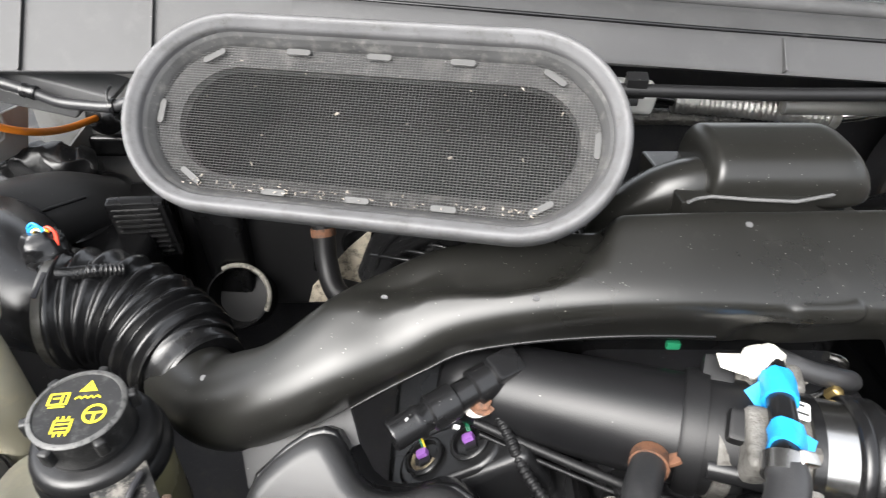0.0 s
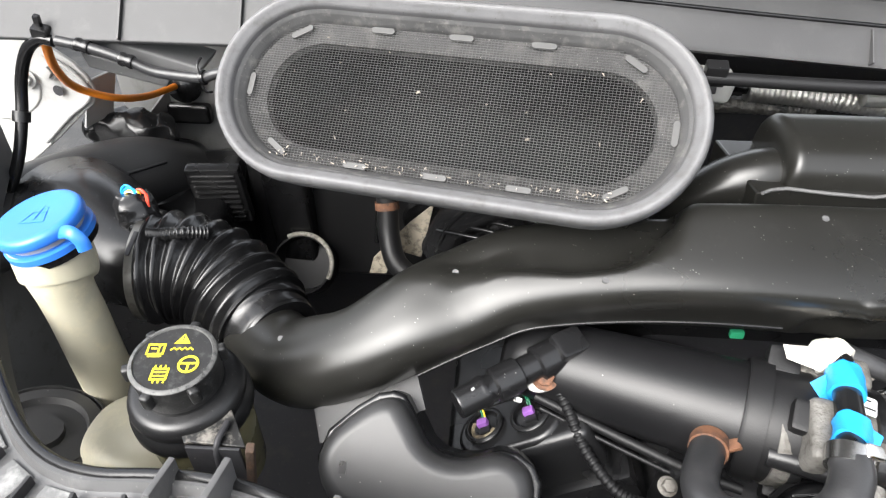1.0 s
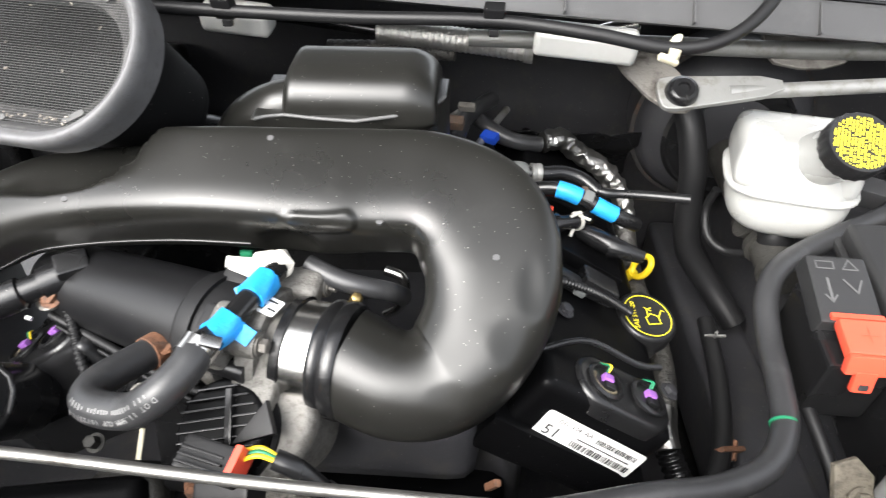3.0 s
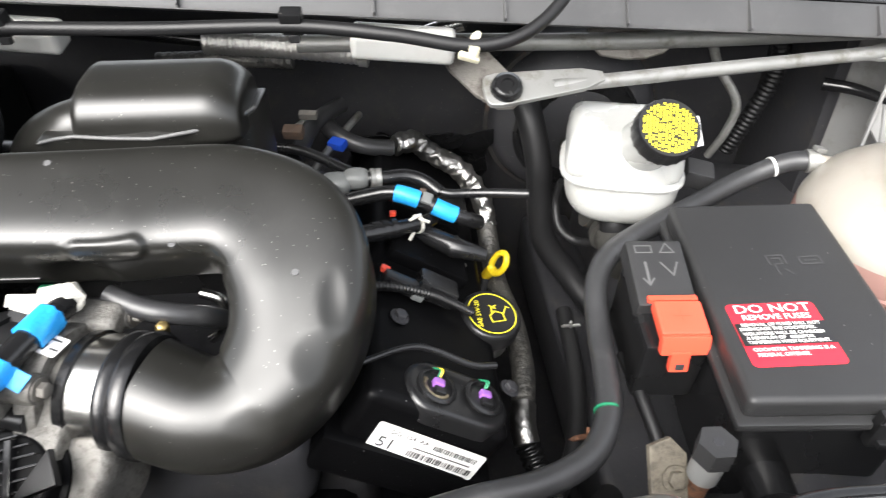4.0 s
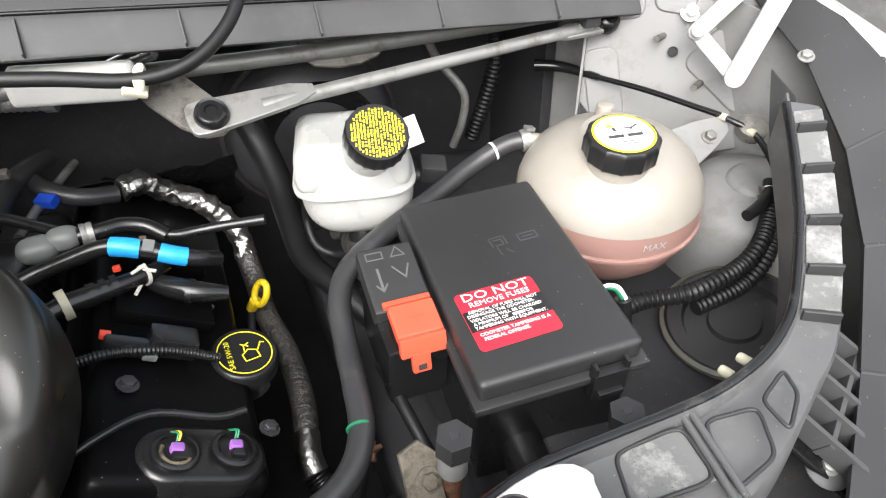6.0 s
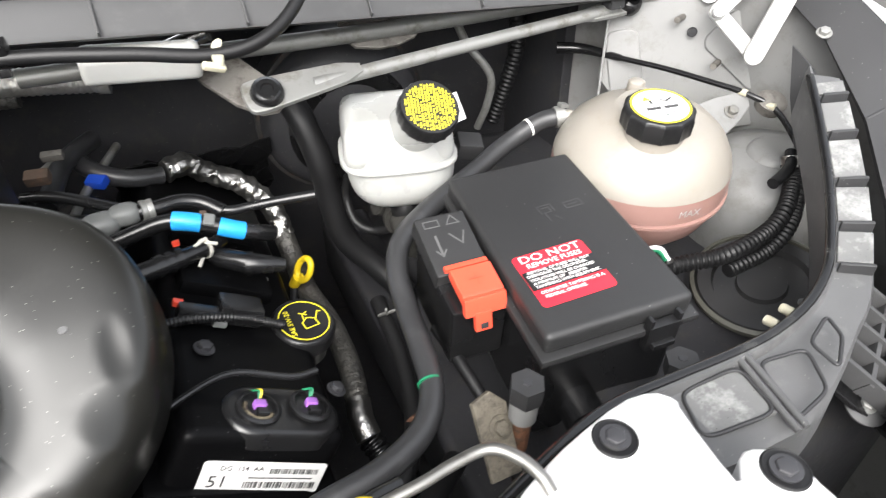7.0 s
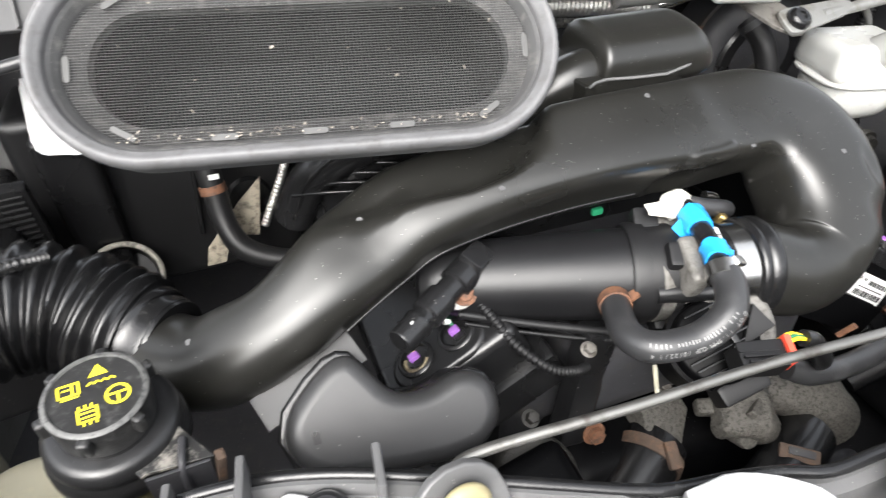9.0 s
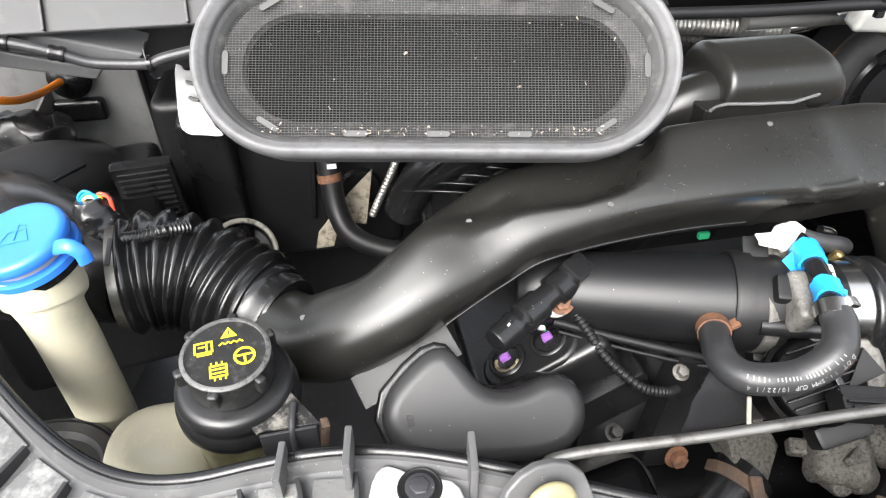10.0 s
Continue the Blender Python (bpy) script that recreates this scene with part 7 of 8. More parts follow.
part("body", tube([(-0.70, 0.50, 1.04), (-0.61, 0.59, 1.062), (-0.56, 0.68, 1.058), (-0.53, 0.76, 1.042), (-0.495, 0.83, 1.01)], [0.055, 0.058, 0.058, 0.055, 0.045], 32, 8, squash=0.85), GRAINED, snork, smooth=60)
part("seam", tube([(-0.655, 0.50, 1.066), (-0.572, 0.572, 1.084), (-0.516, 0.66, 1.082), (-0.487, 0.75, 1.064)], 0.0022, 8, 6), BLACK, snork)

# headlamp rear covers
DULLRIM = mat("dull_yellowed_rim", (0.075, 0.073, 0.060), 0.55, bump=0.1)
for o, ax, k, edge in (((-0.452, 0.352, 0.972), (0.25, 0.10, 0.96), 0.74, GRAINED), ((1.163, 0.345, 0.946), (-0.25, -0.06, 0.96), 1.0, DULLRIM)):
    hl = thing("headlamp_cover", "black plastic dust cover drum behind a headlamp", "headlamp cover", Vector(o) - Vector((0, 0, 0.1)), group="headlamp covers")
    part("cup", lathe([(r_ * k, h_) for r_, h_ in ((0.082, -0.14), (0.080, -0.035), (0.078, -0.030), (0.078, -0.006), (0.074, 0.0), (0.058, 0.0), (0.055, -0.008), (0.030, -0.008), (0.028, -0.002), (0.0, -0.002))], o, ax, 48), GRAINED, hl)
    part("rim", hoop([(r_ * k, h_) for r_, h_ in ((0.0775, -0.004), (0.0825, -0.006), (0.0825, -0.001), (0.0775, 0.0012))], o, ax, 56), edge, hl, "dull pale edge ring" if k == 1.0 else "")
    for a_ in (60, 180, 300):
        m_ = basis(o, ax) @ pose(0, 0, 0, 0, 0, a_)
        part("grip", rbox(m_ @ Vector((0.080 * k, 0, -0.045)), (0.010, 0.022, 0.030), m_, 0.003), GRAINED, hl)

# ================= front: support panel, rod, latch =================
fr = thing("front_support", "scuffed black plastic front support panel with ribs", "support panel", (0.3, 0.18, 1.0))
INNER = [(-0.60, 0.62, 1.19), (-0.545, 0.50, 1.16), (-0.475, 0.385, 1.11), (-0.415, 0.312, 1.085), (-0.360, 0.262, 1.078), (-0.305, 0.236, 1.082), (-0.245, 0.230, 1.092), (-0.185, 0.222, 1.103), (-0.120, 0.200, 1.110), (-0.03, 0.165, 1.102),
         (0.06, 0.130, 1.093), (0.13, 0.119, 1.090), (0.175, 0.103, 1.090), (0.245, 0.101, 1.090), (0.31, 0.094, 1.090), (0.44, 0.094, 1.088), (0.58, 0.112, 1.085), (0.70, 0.158, 1.075), (0.80, 0.194, 1.062), (0.90, 0.200, 1.055), (0.98, 0.203, 1.056), (1.055, 0.222, 1.068), (1.11, 0.265, 1.088), (1.165, 0.325, 1.115), (1.215, 0.395, 1.15), (1.238, 0.432, 1.170)]
line = [Vector(p) for p in glide(INNER, 6)]


def outward(i):
    a, b = line[max(0, i - 1)], line[min(len(line) - 1, i + 1)]
    d_ = (b - a).normalized()
    o_ = d_.cross(Vector((0, 0, 1))).normalized()
    return o_


def slim(p):
    """The panel narrows where it turns back along the wings."""
    k_ = max((p.x - 0.94) / 0.10, (-0.36 - p.x) / 0.12)
    mid_ = min(1.0, max(0.0, min((p.x - 0.0) / 0.08, (0.72 - p.x) / 0.06)))
    return (1.0 - 0.42 * min(1.0, max(0.0, k_))) * (1.0 - 0.85 * mid_)


rows = []
for h, s in ((-0.06, 0.0), (-0.004, 0.0), (0.004, 0.003), (0.004, 0.007), (-0.004, 0.010), (-0.006, 0.014), (-0.008, 0.05), (-0.010, 0.068), (-0.014, 0.072), (-0.06, 0.074)):
    rows.append([tuple(p + outward(i) * s * slim(p) + Vector((0, 0, h))) for i, p in enumerate(line)])
part("panel", thick(sheet(rows), 0.003), FRAME, fr, smooth=40)
part("edge_seal", tube([tuple(p + Vector((0, 0, 0.003))) for p in line[::4]], 0.0045, 10, 4), RUBBER, fr)
CELLS = [i for i in range(4, 46, 4)] + [i for i in range(129, len(line) - 2, 4)]
for i in CELLS + [60, 66, 102, 108]:
    p, o_ = line[i], outward(i)
    a = ((line[i + 1] - line[i - 1]).normalized() - o_ * 0.30).normalized()
    b = Vector((0, 0, 1)).cross(a).normalized() * -1
    part("rib", rbox(p + o_ * 0.042 * slim(p) + Vector((0, 0, -0.003)), (0.0034, 0.054 * slim(p), 0.011), Matrix((a, b, Vector((0, 0, 1)))).transposed(), 0.001), MATTE, fr)
for i in CELLS:
    if i + 4 >= len(line) or i == 44:
        continue
    p, q = line[i], line[i + 4]
    c_ = (p + q) / 2
    o_ = outward(i + 2)
    a = (q - p).normalized()
    n_ = a.cross(o_).normalized()
    n_ = n_ if n_.z > 0 else -n_
    m_ = basis(c_ + o_ * 0.041 * slim(c_) + Vector((0, 0, -0.0030)), n_, a)
    l_, w_ = (q - p).length / 2 - 0.0035, 0.026 * slim(c_)
    part("window", prism([(-l_ + 0.006, -w_), (l_, -w_), (l_ - 0.006, w_), (-l_, w_)], 0.003, m_, 0.0010), DIRTYCLEAR, fr, "grimy pale inset")
# corner insets
for quad, z_ in ((((0.869, 0.190), (0.927, 0.189), (0.922, 0.144), (0.856, 0.150)), 1.0515), (((0.944, 0.185), (0.990, 0.178), (0.972, 0.141), (0.928, 0.132)), 1.0550), (((0.995, 0.180), (1.031, 0.195), (1.024, 0.173), (0.994, 0.151)), 1.0620)):
    c_ = Vector((sum(q[0] for q in quad) / 4, sum(q[1] for q in quad) / 4, z_))
    m_ = basis(c_, (-0.06, -0.06, 1))
    if z_ < 1.053:
        part("window", prism([(q[0] - c_.x, q[1] - c_.y) for q in quad][::-1], 0.004, m_, 0.0006), DIRTYCLEAR, fr, "grimy pale inset")
    flat = [Vector((q[0] - c_.x, q[1] - c_.y)) for q in quad]
    loop_ = soften([tuple(a_.lerp(b_, t_)) for a_, b_ in zip(flat, flat[1:] + flat[:1]) for t_ in (0.12, 0.5, 0.88)], 1)
    # recess edge as a thin dark raised line, its shade in the colour
    part("dark_outline", tube([tuple(m_ @ Vector((x_, y_, 0.0006))) for x_, y_ in loop_ + loop_[:1]], 0.0017, 8, 2), MATTE, fr)
for a_, b_ in (((0.934, 0.196, 1.056), (0.922, 0.124, 1.052)), ((0.941, 0.194, 1.057), (0.930, 0.124, 1.053))):
    part("double_rib", tube([a_, tuple((Vector(a_) + Vector(b_)) / 2), b_], 0.0030, 8, 3), FRAME, fr)
for x, y, z, hgt in ((-0.180, 0.208, 1.118, 0.028), (-0.103, 0.186, 1.118, 0.034), (-0.225, 0.216, 1.105, 0.022)):
    part("fin", rbox((x, y, z), (0.005, 0.03, hgt), pose(0, 0, 0, 0, 0, -8), 0.0015), FRAME, fr)

# white body panel pieces in front of the support
def white_tab(outline, z, holes=(), depth=0.03):
    c_ = (sum(p[0] for p in outline) / len(outline), sum(p[1] for p in outline) / len(outline))
    e_ = thing("grille_panel", "glossy white body panel with a bolt hole", "body panel", (c_[0], c_[1], z - 0.03), group="white grille panel pieces")
    part("panel", prism(soften([(x - c_[0], y - c_[1]) for x, y in outline], 1), depth, basis((c_[0], c_[1], z), (0, 0, 1), (1, 0, 0)), 0.004, seg=3), WHITE, e_, smooth=60)
    for hx, hy in holes:
        w_ = part("bolt_recess", lathe([(0.0, 0.0008), (0.0125, 0.0008), (0.0135, 0.0016), (0.0145, 0.0010), (0.0145, 0.0)], (hx, hy, z), (0, 0, 1), 32), DULL, e_)
        part("bolt", hexbolt((hx, hy, z + 0.001), (0, 0, 1), 0.0066, 0.003), DARK, w_)


white_tab([(-0.172, 0.178), (-0.166, 0.197), (-0.158, 0.2035), (-0.150, 0.200), (-0.1423, 0.194), (-0.1255, 0.188), (-0.113, 0.182), (-0.110, 0.165), (-0.103, 0.12), (-0.18, 0.12)], 1.112, [(-0.138, 0.181)])
white_tab([(0.062, 0.118), (0.084, 0.119), (0.1006, 0.1195), (0.123, 0.110), (0.139, 0.098), (0.148, 0.088), (0.152, 0.06), (0.06, 0.06)], 1.112)
white_tab([(0.193, 0.03), (0.193, 0.064), (0.211, 0.086), (0.226, 0.091), (0.312, 0.088), (0.342, 0.088), (0.356, 0.083), (0.3665, 0.066), (0.364, 0.03)], 1.112, [(0.2703, 0.0761)])
white_tab([(0.3697, -0.09), (0.3697, 0.0305), (0.402, 0.028), (0.4345, 0.0265), (0.4345, -0.09)], 1.110, (), 0.105)
white_tab([(0.496, 0.079), (0.5075, 0.0946), (0.5205, 0.0954), (0.5634, 0.0955), (0.6150, 0.0930), (0.6423, 0.1093), (0.6878, 0.136), (0.7092, 0.1458), (0.7355, 0.1554), (0.7829, 0.1680), (0.8075, 0.1660), (0.8185, 0.1530), (0.8141, 0.1443), (0.8068, 0.0916), (0.8106, 0.0909), (0.8229, 0.1050), (0.8355, 0.1035), (0.8523, 0.0912), (0.8494, 0.0616), (0.862, -0.09), (0.47, -0.09)], 1.112, [(0.7607, 0.1438), (0.5303, 0.0771), (0.8372, 0.0837)])

# printed caution label on the white panel
lbm_ = basis((0.698, 0.0, 1.1125), (0, 0, 1), (0.76, -0.65, 0))
cl = thing("caution_label", "black caution label with an orange strip", "label", lbm_.translation)
part("black_field", prism(rrect(0.060, 0.075, 0.002), 0.0004, lbm_ @ Matrix.Translation((0.012, 0, 0.0004))), LABELBLACK, cl)
part("orange_strip", prism([(-0.028, -0.0375), (-0.014, -0.0375), (-0.014, 0.0375), (-0.028, 0.0375)], 0.0004, lbm_ @ Matrix.Translation((0, 0, 0.0006))), ORANGE, cl)
part("unreadable_print", bars([(0.012, 0.028 - 0.009 * i, 0.044 - 0.006 * (i % 3), 0.003) for i in range(7)], lbm_, 0.0006), LABELWHITE, cl)

# bonnet prop rod
rod = thing("prop_rod", "grey steel bonnet prop rod lying along the front", "prop rod", (0.3, 0.16, 1.1))
part("rod", tube([(-0.062, 0.150, 1.124), (-0.060, 0.164, 1.128), (-0.047, 0.174, 1.131), (0.063, 0.170, 1.130), (0.176, 0.167, 1.130), (0.34, 0.160, 1.125), (0.56, 0.158, 1.118), (0.63, 0.161, 1.119), (0.660, 0.165, 1.120), (0.684, 0.165, 1.121), (0.697, 0.152, 1.121), (0.703, 0.138, 1.119), (0.705, 0.128, 1.114)], 0.0038, 14, 8), ROD, rod)
part("grommet", lathe([(0.005, -0.003), (0.015, -0.003), (0.0165, -0.001), (0.0165, 0.002), (0.013, 0.005), (0.007, 0.005), (0.005, 0.003)], (-0.064, 0.148, 1.124), (0.1, -0.96, 0.25), 28), mat("yellowed_nylon", (0.26, 0.23, 0.13), 0.5, bump=0.05), rod, "yellowed plastic pivot grommet", smooth=60)
part("pivot_plate", prism(soften([(-0.035, -0.03), (0.035, -0.03), (0.03, 0.012), (0.012, 0.028), (-0.012, 0.028), (-0.03, 0.012)], 1), 0.006, basis((-0.064, 0.152, 1.116), (0.1, -0.9, 0.4)), 0.002), FRAME, rod)
rc_ = thing("rod_clip", "yellow plastic clip holding the prop rod", "clip", (0.60, 0.15, 1.09))
cm_ = basis((0.601, 0.147, 1.112), (0.1, -0.55, 0.83), (1, 0.1, 0)) @ Matrix.Scale(0.66, 4)
part("clip", prism(soften([(-0.016, -0.030), (0.014, -0.030), (0.020, -0.012), (0.008, -0.002), (0.008, 0.008), (0.014, 0.016), (0.006, 0.022), (-0.006, 0.014), (-0.012, 0.002), (-0.022, -0.010)], 2), 0.018, cm_, 0.005, seg=3), YELLOW, rc_, smooth=60)
part("finger", tube([tuple(cm_ @ Vector((-0.010, 0.006, -0.006))), tuple(cm_ @ Vector((-0.012, 0.020, 0.002))), tuple(cm_ @ Vector((0.0, 0.028, 0.006))), tuple(cm_ @ Vector((0.012, 0.024, 0.004)))], 0.0045, 10, 5), YELLOW, rc_)
part("foot", rbox((0.601, 0.140, 1.092), (0.018, 0.012, 0.012), pose(0, 0, 0, 20, 10, 10), 0.005), YELLOW, rc_)
latch = thing("bonnet_latch", "rusty bonnet latch with return spring", "latch", (0.46, 0.16, 1.03))
sp_m = basis((0.420, 0.154, 1.048), (0.062, 0.008, 0.004), (0, 0, 1))
part("spring", tube([tuple(sp_m @ Vector((0.0062 * math.cos(i * math.pi / 4), 0.0062 * math.sin(i * math.pi / 4), 0.0005 * i))) for i in range(126)], 0.0012, 8, 2), ZINC, latch, "bright coil spring")
part("spring_end", lathe([(0, 0), (0.0095, 0), (0.0105, 0.004), (0.0105, 0.012), (0, 0.012)], (0.482, 0.162, 1.052), (1, 0.06, 0.03), 18), BROWN, latch)
part("plate", rbox((0.452, 0.154, 1.040), (0.104, 0.007, 0.008), pose(0, 0, 0, 25, -3, 6), 0.002), BROWN, latch)
part("lower_plate", rbox((0.448, 0.144, 1.030), (0.112, 0.012, 0.004), pose(0, 0, 0, 25, -3, 6), 0.001), RUST, latch)
part("rail", rbox((0.45, 0.1345, 1.030), (0.26, 0.006, 0.012), pose(0, 0, 0, 15, -2, 0), 0.002), ROD, latch)
part("base", rbox((0.50, 0.120, 1.015), (0.20, 0.03, 0.02), pose(0, 0, 0, 10, 0, 4), 0.004), DARK, latch)
part("arm", rbox((0.508, 0.150, 1.045), (0.05, 0.012, 0.016), pose(0, 0, 0, 20, -5, 12), 0.003), GRIME, latch)
part("end_bolt", hexbolt((0.520, 0.156, 1.052), (0, -0.4, 0.9), 0.0055, 0.005), BROWN, latch)
part("cable_end", tube([(0.485, 0.168, 1.055), (0.54, 0.175, 1.06), (0.575, 0.185, 1.063)], 0.0025, 8, 4), STEEL, latch)
part("cable", tube([(0.575, 0.185, 1.063), (0.61, 0.20, 1.06), (0.64, 0.21, 1.05)], 0.006, 12, 4), RUBBER, latch)

# headlamp adjuster bolts
for o, tilt in (((0.773, 0.259, 1.040), (0.02, -0.05, 1)), ((0.917, 0.233, 1.028), (-0.05, 0.02, 1))):
    ab = thing("adjuster_bolt", "grey hexagon headlamp adjuster on a pale stem", "adjuster bolt", (o[0], o[1], 0.95), group="adjuster bolts")
    part("head", lathe([(0.0, 0.0), (0.0155, 0.0), (0.0155, -0.02), (0.014, -0.022)], o, tilt, 6), MATTE, ab)
    part("socket", lathe([(0.0, 0.0008), (0.004, 0.0008), (0.0045, 0.0)], o, tilt, 6), DARK, ab)
    part("stem", lathe([(0.0125, -0.022), (0.0125, -0.045), (0.010, -0.047)], o, tilt, 20), GREYMETAL, ab)
    part("shank", lathe([(0.009, -0.046), (0.009, -0.09), (0.0, -0.09)], o, tilt, 16), RUST, ab)
lbk = thing("lamp_bracket", "dusty tan metal bracket with a bolt beside the adjuster", "bracket", (0.748, 0.268, 0.95))
TAN = mat("dusty_tan_metal", (0.12, 0.105, 0.08), 0.75, big=30, fine=260, bump=0.6, second=(0.055, 0.047, 0.036), amount=0.5, depth=0.002)
part("plate", prism([(-0.017, -0.04), (0.013, -0.04), (0.017, 0.022), (0.004, 0.036), (-0.015, 0.030)], 0.006, basis((0.748, 0.262, 0.985), (0.05, -0.75, 0.66)), 0.0015), TAN, lbk)
part("bolt", hexbolt((0.751, 0.262, 0.990), (0.05, -0.75, 0.66), 0.0075, 0.006), TAN, lbk)

# water pump, thermostat housing, pulleys at the front of the engine
th = thing("thermostat_housing", "grimy cast aluminium thermostat housing", "thermostat housing", (0.35, 0.19, 0.92))
part("elbow", tube([(0.318, 0.288, 0.885), (0.350, 0.285, 0.890), (0.392, 0.275, 0.885), (0.430, 0.262, 0.865), (0.455, 0.255, 0.835)], [0.018, 0.021, 0.028, 0.036, 0.040], 28, 8), SOOTY, th, smooth=60)
part("end_flange", lathe([(0.0, 0.0), (0.040, 0.0), (0.045, -0.004), (0.046, -0.014), (0.040, -0.018), (0.0, -0.018)], (0.470, 0.258, 0.858), (0.45, -0.45, 0.77), 32), SOOTY, th)
bm = capsule((0.322, 0.262, 0.890), (0.036, 0.028, 0.022), 3.4, 28, 18, pose(0, 0, 0, 22, 8, -24))
for v in bm.verts:
    v.co += Vector(noise.noise_vector(v.co * 45)) * 0.007
part("foot", bm, SOOTY, th, smooth=40)
part("foot_ridge", rbox((0.330, 0.258, 0.908), (0.045, 0.009, 0.012), pose(0, 0, 0, 22, 8, 30), 0.003), SOOTY, th)
part("lug", rbox((0.288, 0.283, 0.893), (0.026, 0.018, 0.016), pose(0, 0, 0, 20, 0, -20), 0.005, 3), SOOTY, th)
part("nub", lathe([(0, 0), (0.011, 0), (0.013, -0.004), (0.013, -0.03), (0, -0.03)], (0.308, 0.236, 0.886), (-0.1, -0.85, 0.5), 18), SOOTY, th)
part("flange_bolt", hexbolt((0.345, 0.270, 0.908), (0, -0.4, 0.9), 0.0075, 0.006), GRIME, th)
bp = thing("accessory_bracket", "mottled grey cast bracket on the engine front", "bracket", (0.19, 0.22, 0.93))
part("plate", prism([(-0.030, -0.022), (0.006, -0.034), (0.036, 0.002), (0.030, 0.030), (-0.024, 0.028)], 0.04, basis((0.252, 0.300, 0.870), (0.1, -0.5, 0.85)), 0.004), SOOTY, bp)
part("bolt", hexbolt((0.262, 0.325, 0.892), (0, -0.5, 0.86), 0.0065, 0.007), DIRTYALU, bp)
hc = thing("hose_clamp", "rusty rectangular hose clamp on the radiator hose", "hose clamp", (0.27, 0.157, 0.96))
part("band", rbox((0.346, 0.204, 0.882), (0.040, 0.016, 0.008), pose(0, 0, 0, 30, 0, -40), 0.002), BROWN, hc)
part("slot", rbox((0.346, 0.202, 0.8875), (0.026, 0.008, 0.002), pose(0, 0, 0, 30, 0, -40), 0.0006), DARK, hc)
lhs = thing("lower_hose", "thick black coolant hose with a rusty band clamp", "hose", (0.20, 0.26, 0.78), group="hoses")
LH = [(0.245, 0.296, 0.836), (0.226, 0.284, 0.830), (0.185, 0.260, 0.812), (0.12, 0.23, 0.785)]
part("hose", tube(LH, 0.036, 28, 8), RUBBER, lhs, smooth=60)
part("band", lathe([(0.0355, -0.007), (0.0385, -0.007), (0.0385, 0.007), (0.0355, 0.007)], (0.228, 0.285, 0.8305), (0.78, 0.56, 0.26), 40), BROWN, lhs, "rusty band clamp")
part("band_screw", rbox((0.233, 0.260, 0.863), (0.014, 0.030, 0.010), pose(0, 0, 0, 25, 0, -12), 0.003), BROWN, lhs)
solo("cable_tie", rbox((0.173, 0.259, 1.014), (0.004, 0.002, 0.026), pose(0, 0, 0, -35, 8, 0), 0.0006), CREAM, "off-white plastic strap at the throttle", "strap")
al = thing("alternator", "grime-covered alternator casing below the prop rod", "alternator", (0.07, 0.25, 0.82))
part("casing", lathe([(0.0, 0.0), (0.022, 0.0), (0.024, -0.006), (0.040, -0.006), (0.046, -0.012), (0.048, -0.02), (0.048, -0.08), (0.0, -0.08)], (0.085, 0.285, 0.865), (-0.1, -0.55, 0.83), 40), GRIME, al)
part("terminal_nut", hexbolt((0.080, 0.312, 0.935), (0, -0.5, 0.86), 0.0065, 0.012), GRIME, al)
part("lower_case", rbox((0.045, 0.27, 0.83), (0.16, 0.10, 0.10), pose(0, 0, 0, 20, 0, 10), 0.02, 3), COVER, al)
for o, r in (((0.30, 0.17, 0.78), 0.055), ((0.06, 0.20, 0.78), 0.05), ((0.46, 0.20, 0.74), 0.06)):
    pu = thing("pulley", "black grooved belt pulley on the engine front", "pulley", (o[0], o[1], o[2] - r), group="belt pulleys")
    part("wheel", lathe([(0.0, 0.004), (r * 0.35, 0.004), (r * 0.4, -0.006), (r * 0.85, -0.006), (r * 0.92, 0.004), (r, 0.004), (r, 0.0), (r * 0.97, -0.004), (r, -0.008), (r * 0.97, -0.012), (r, -0.016), (r, -0.02), (0, -0.02)], o, (0, -1, 0.1), 40), DARK, pu)
    part("hub_bolt", hexbolt((o[0], o[1] - 0.004, o[2]), (0, -1, 0.1), 0.009, 0.007), RUST, pu)
ab_ = thing("engine_bracket", "black engine bracket with steel bolts", "bracket", (0.13, 0.27, 0.95))
part("arm", rbox((0.153, 0.335, 0.930), (0.036, 0.030, 0.160), pose(0, 0, 0, -4, 8, 0), 0.006), BLACK, ab_)
part("bolt", hexbolt((0.141, 0.320, 1.004), (0, -0.5, 0.86), 0.0058, 0.008), DIRTYALU, ab_)
part("lower_bolt", hexbolt((0.165, 0.312, 0.870), (0, -0.9, 0.3), 0.0095, 0.010), RUST, ab_)
solo("radiator_hose", tube([(0.40, 0.235, 0.850), (0.355, 0.212, 0.852), (0.31, 0.195, 0.846), (0.25, 0.175, 0.825), (0.16, 0.15, 0.79)], 0.032, 24, 8), RUBBER, "thick black radiator hose across the front", "hose", group="hoses", smooth=60)

# lattice bracket and washer beyond the corner
lt_ = thing("lattice_bracket", "black plastic lattice bracket of the headlamp bezel", "bracket", (1.11, 0.16, 0.96))
ltm = basis((1.118, 0.160, 1.0), (0.20, -0.45, 0.87), (0.85, 0.5, 0.1))
for i in range(5):
    part("bar", rbox(ltm @ Vector((-0.06 + 0.028 * i, 0.0, 0)), (0.005, 0.13, 0.022), ltm, 0.001), COWL, lt_)
for i in range(5):
    part("cross_bar", rbox(ltm @ Vector((-0.004, -0.06 + 0.03 * i, -0.002)), (0.12, 0.005, 0.018), ltm, 0.001), COWL, lt_)
part("back_plate", rbox(ltm @ Vector((0, 0, -0.02)), (0.14, 0.14, 0.006), ltm, 0.002), BLACK, lt_)
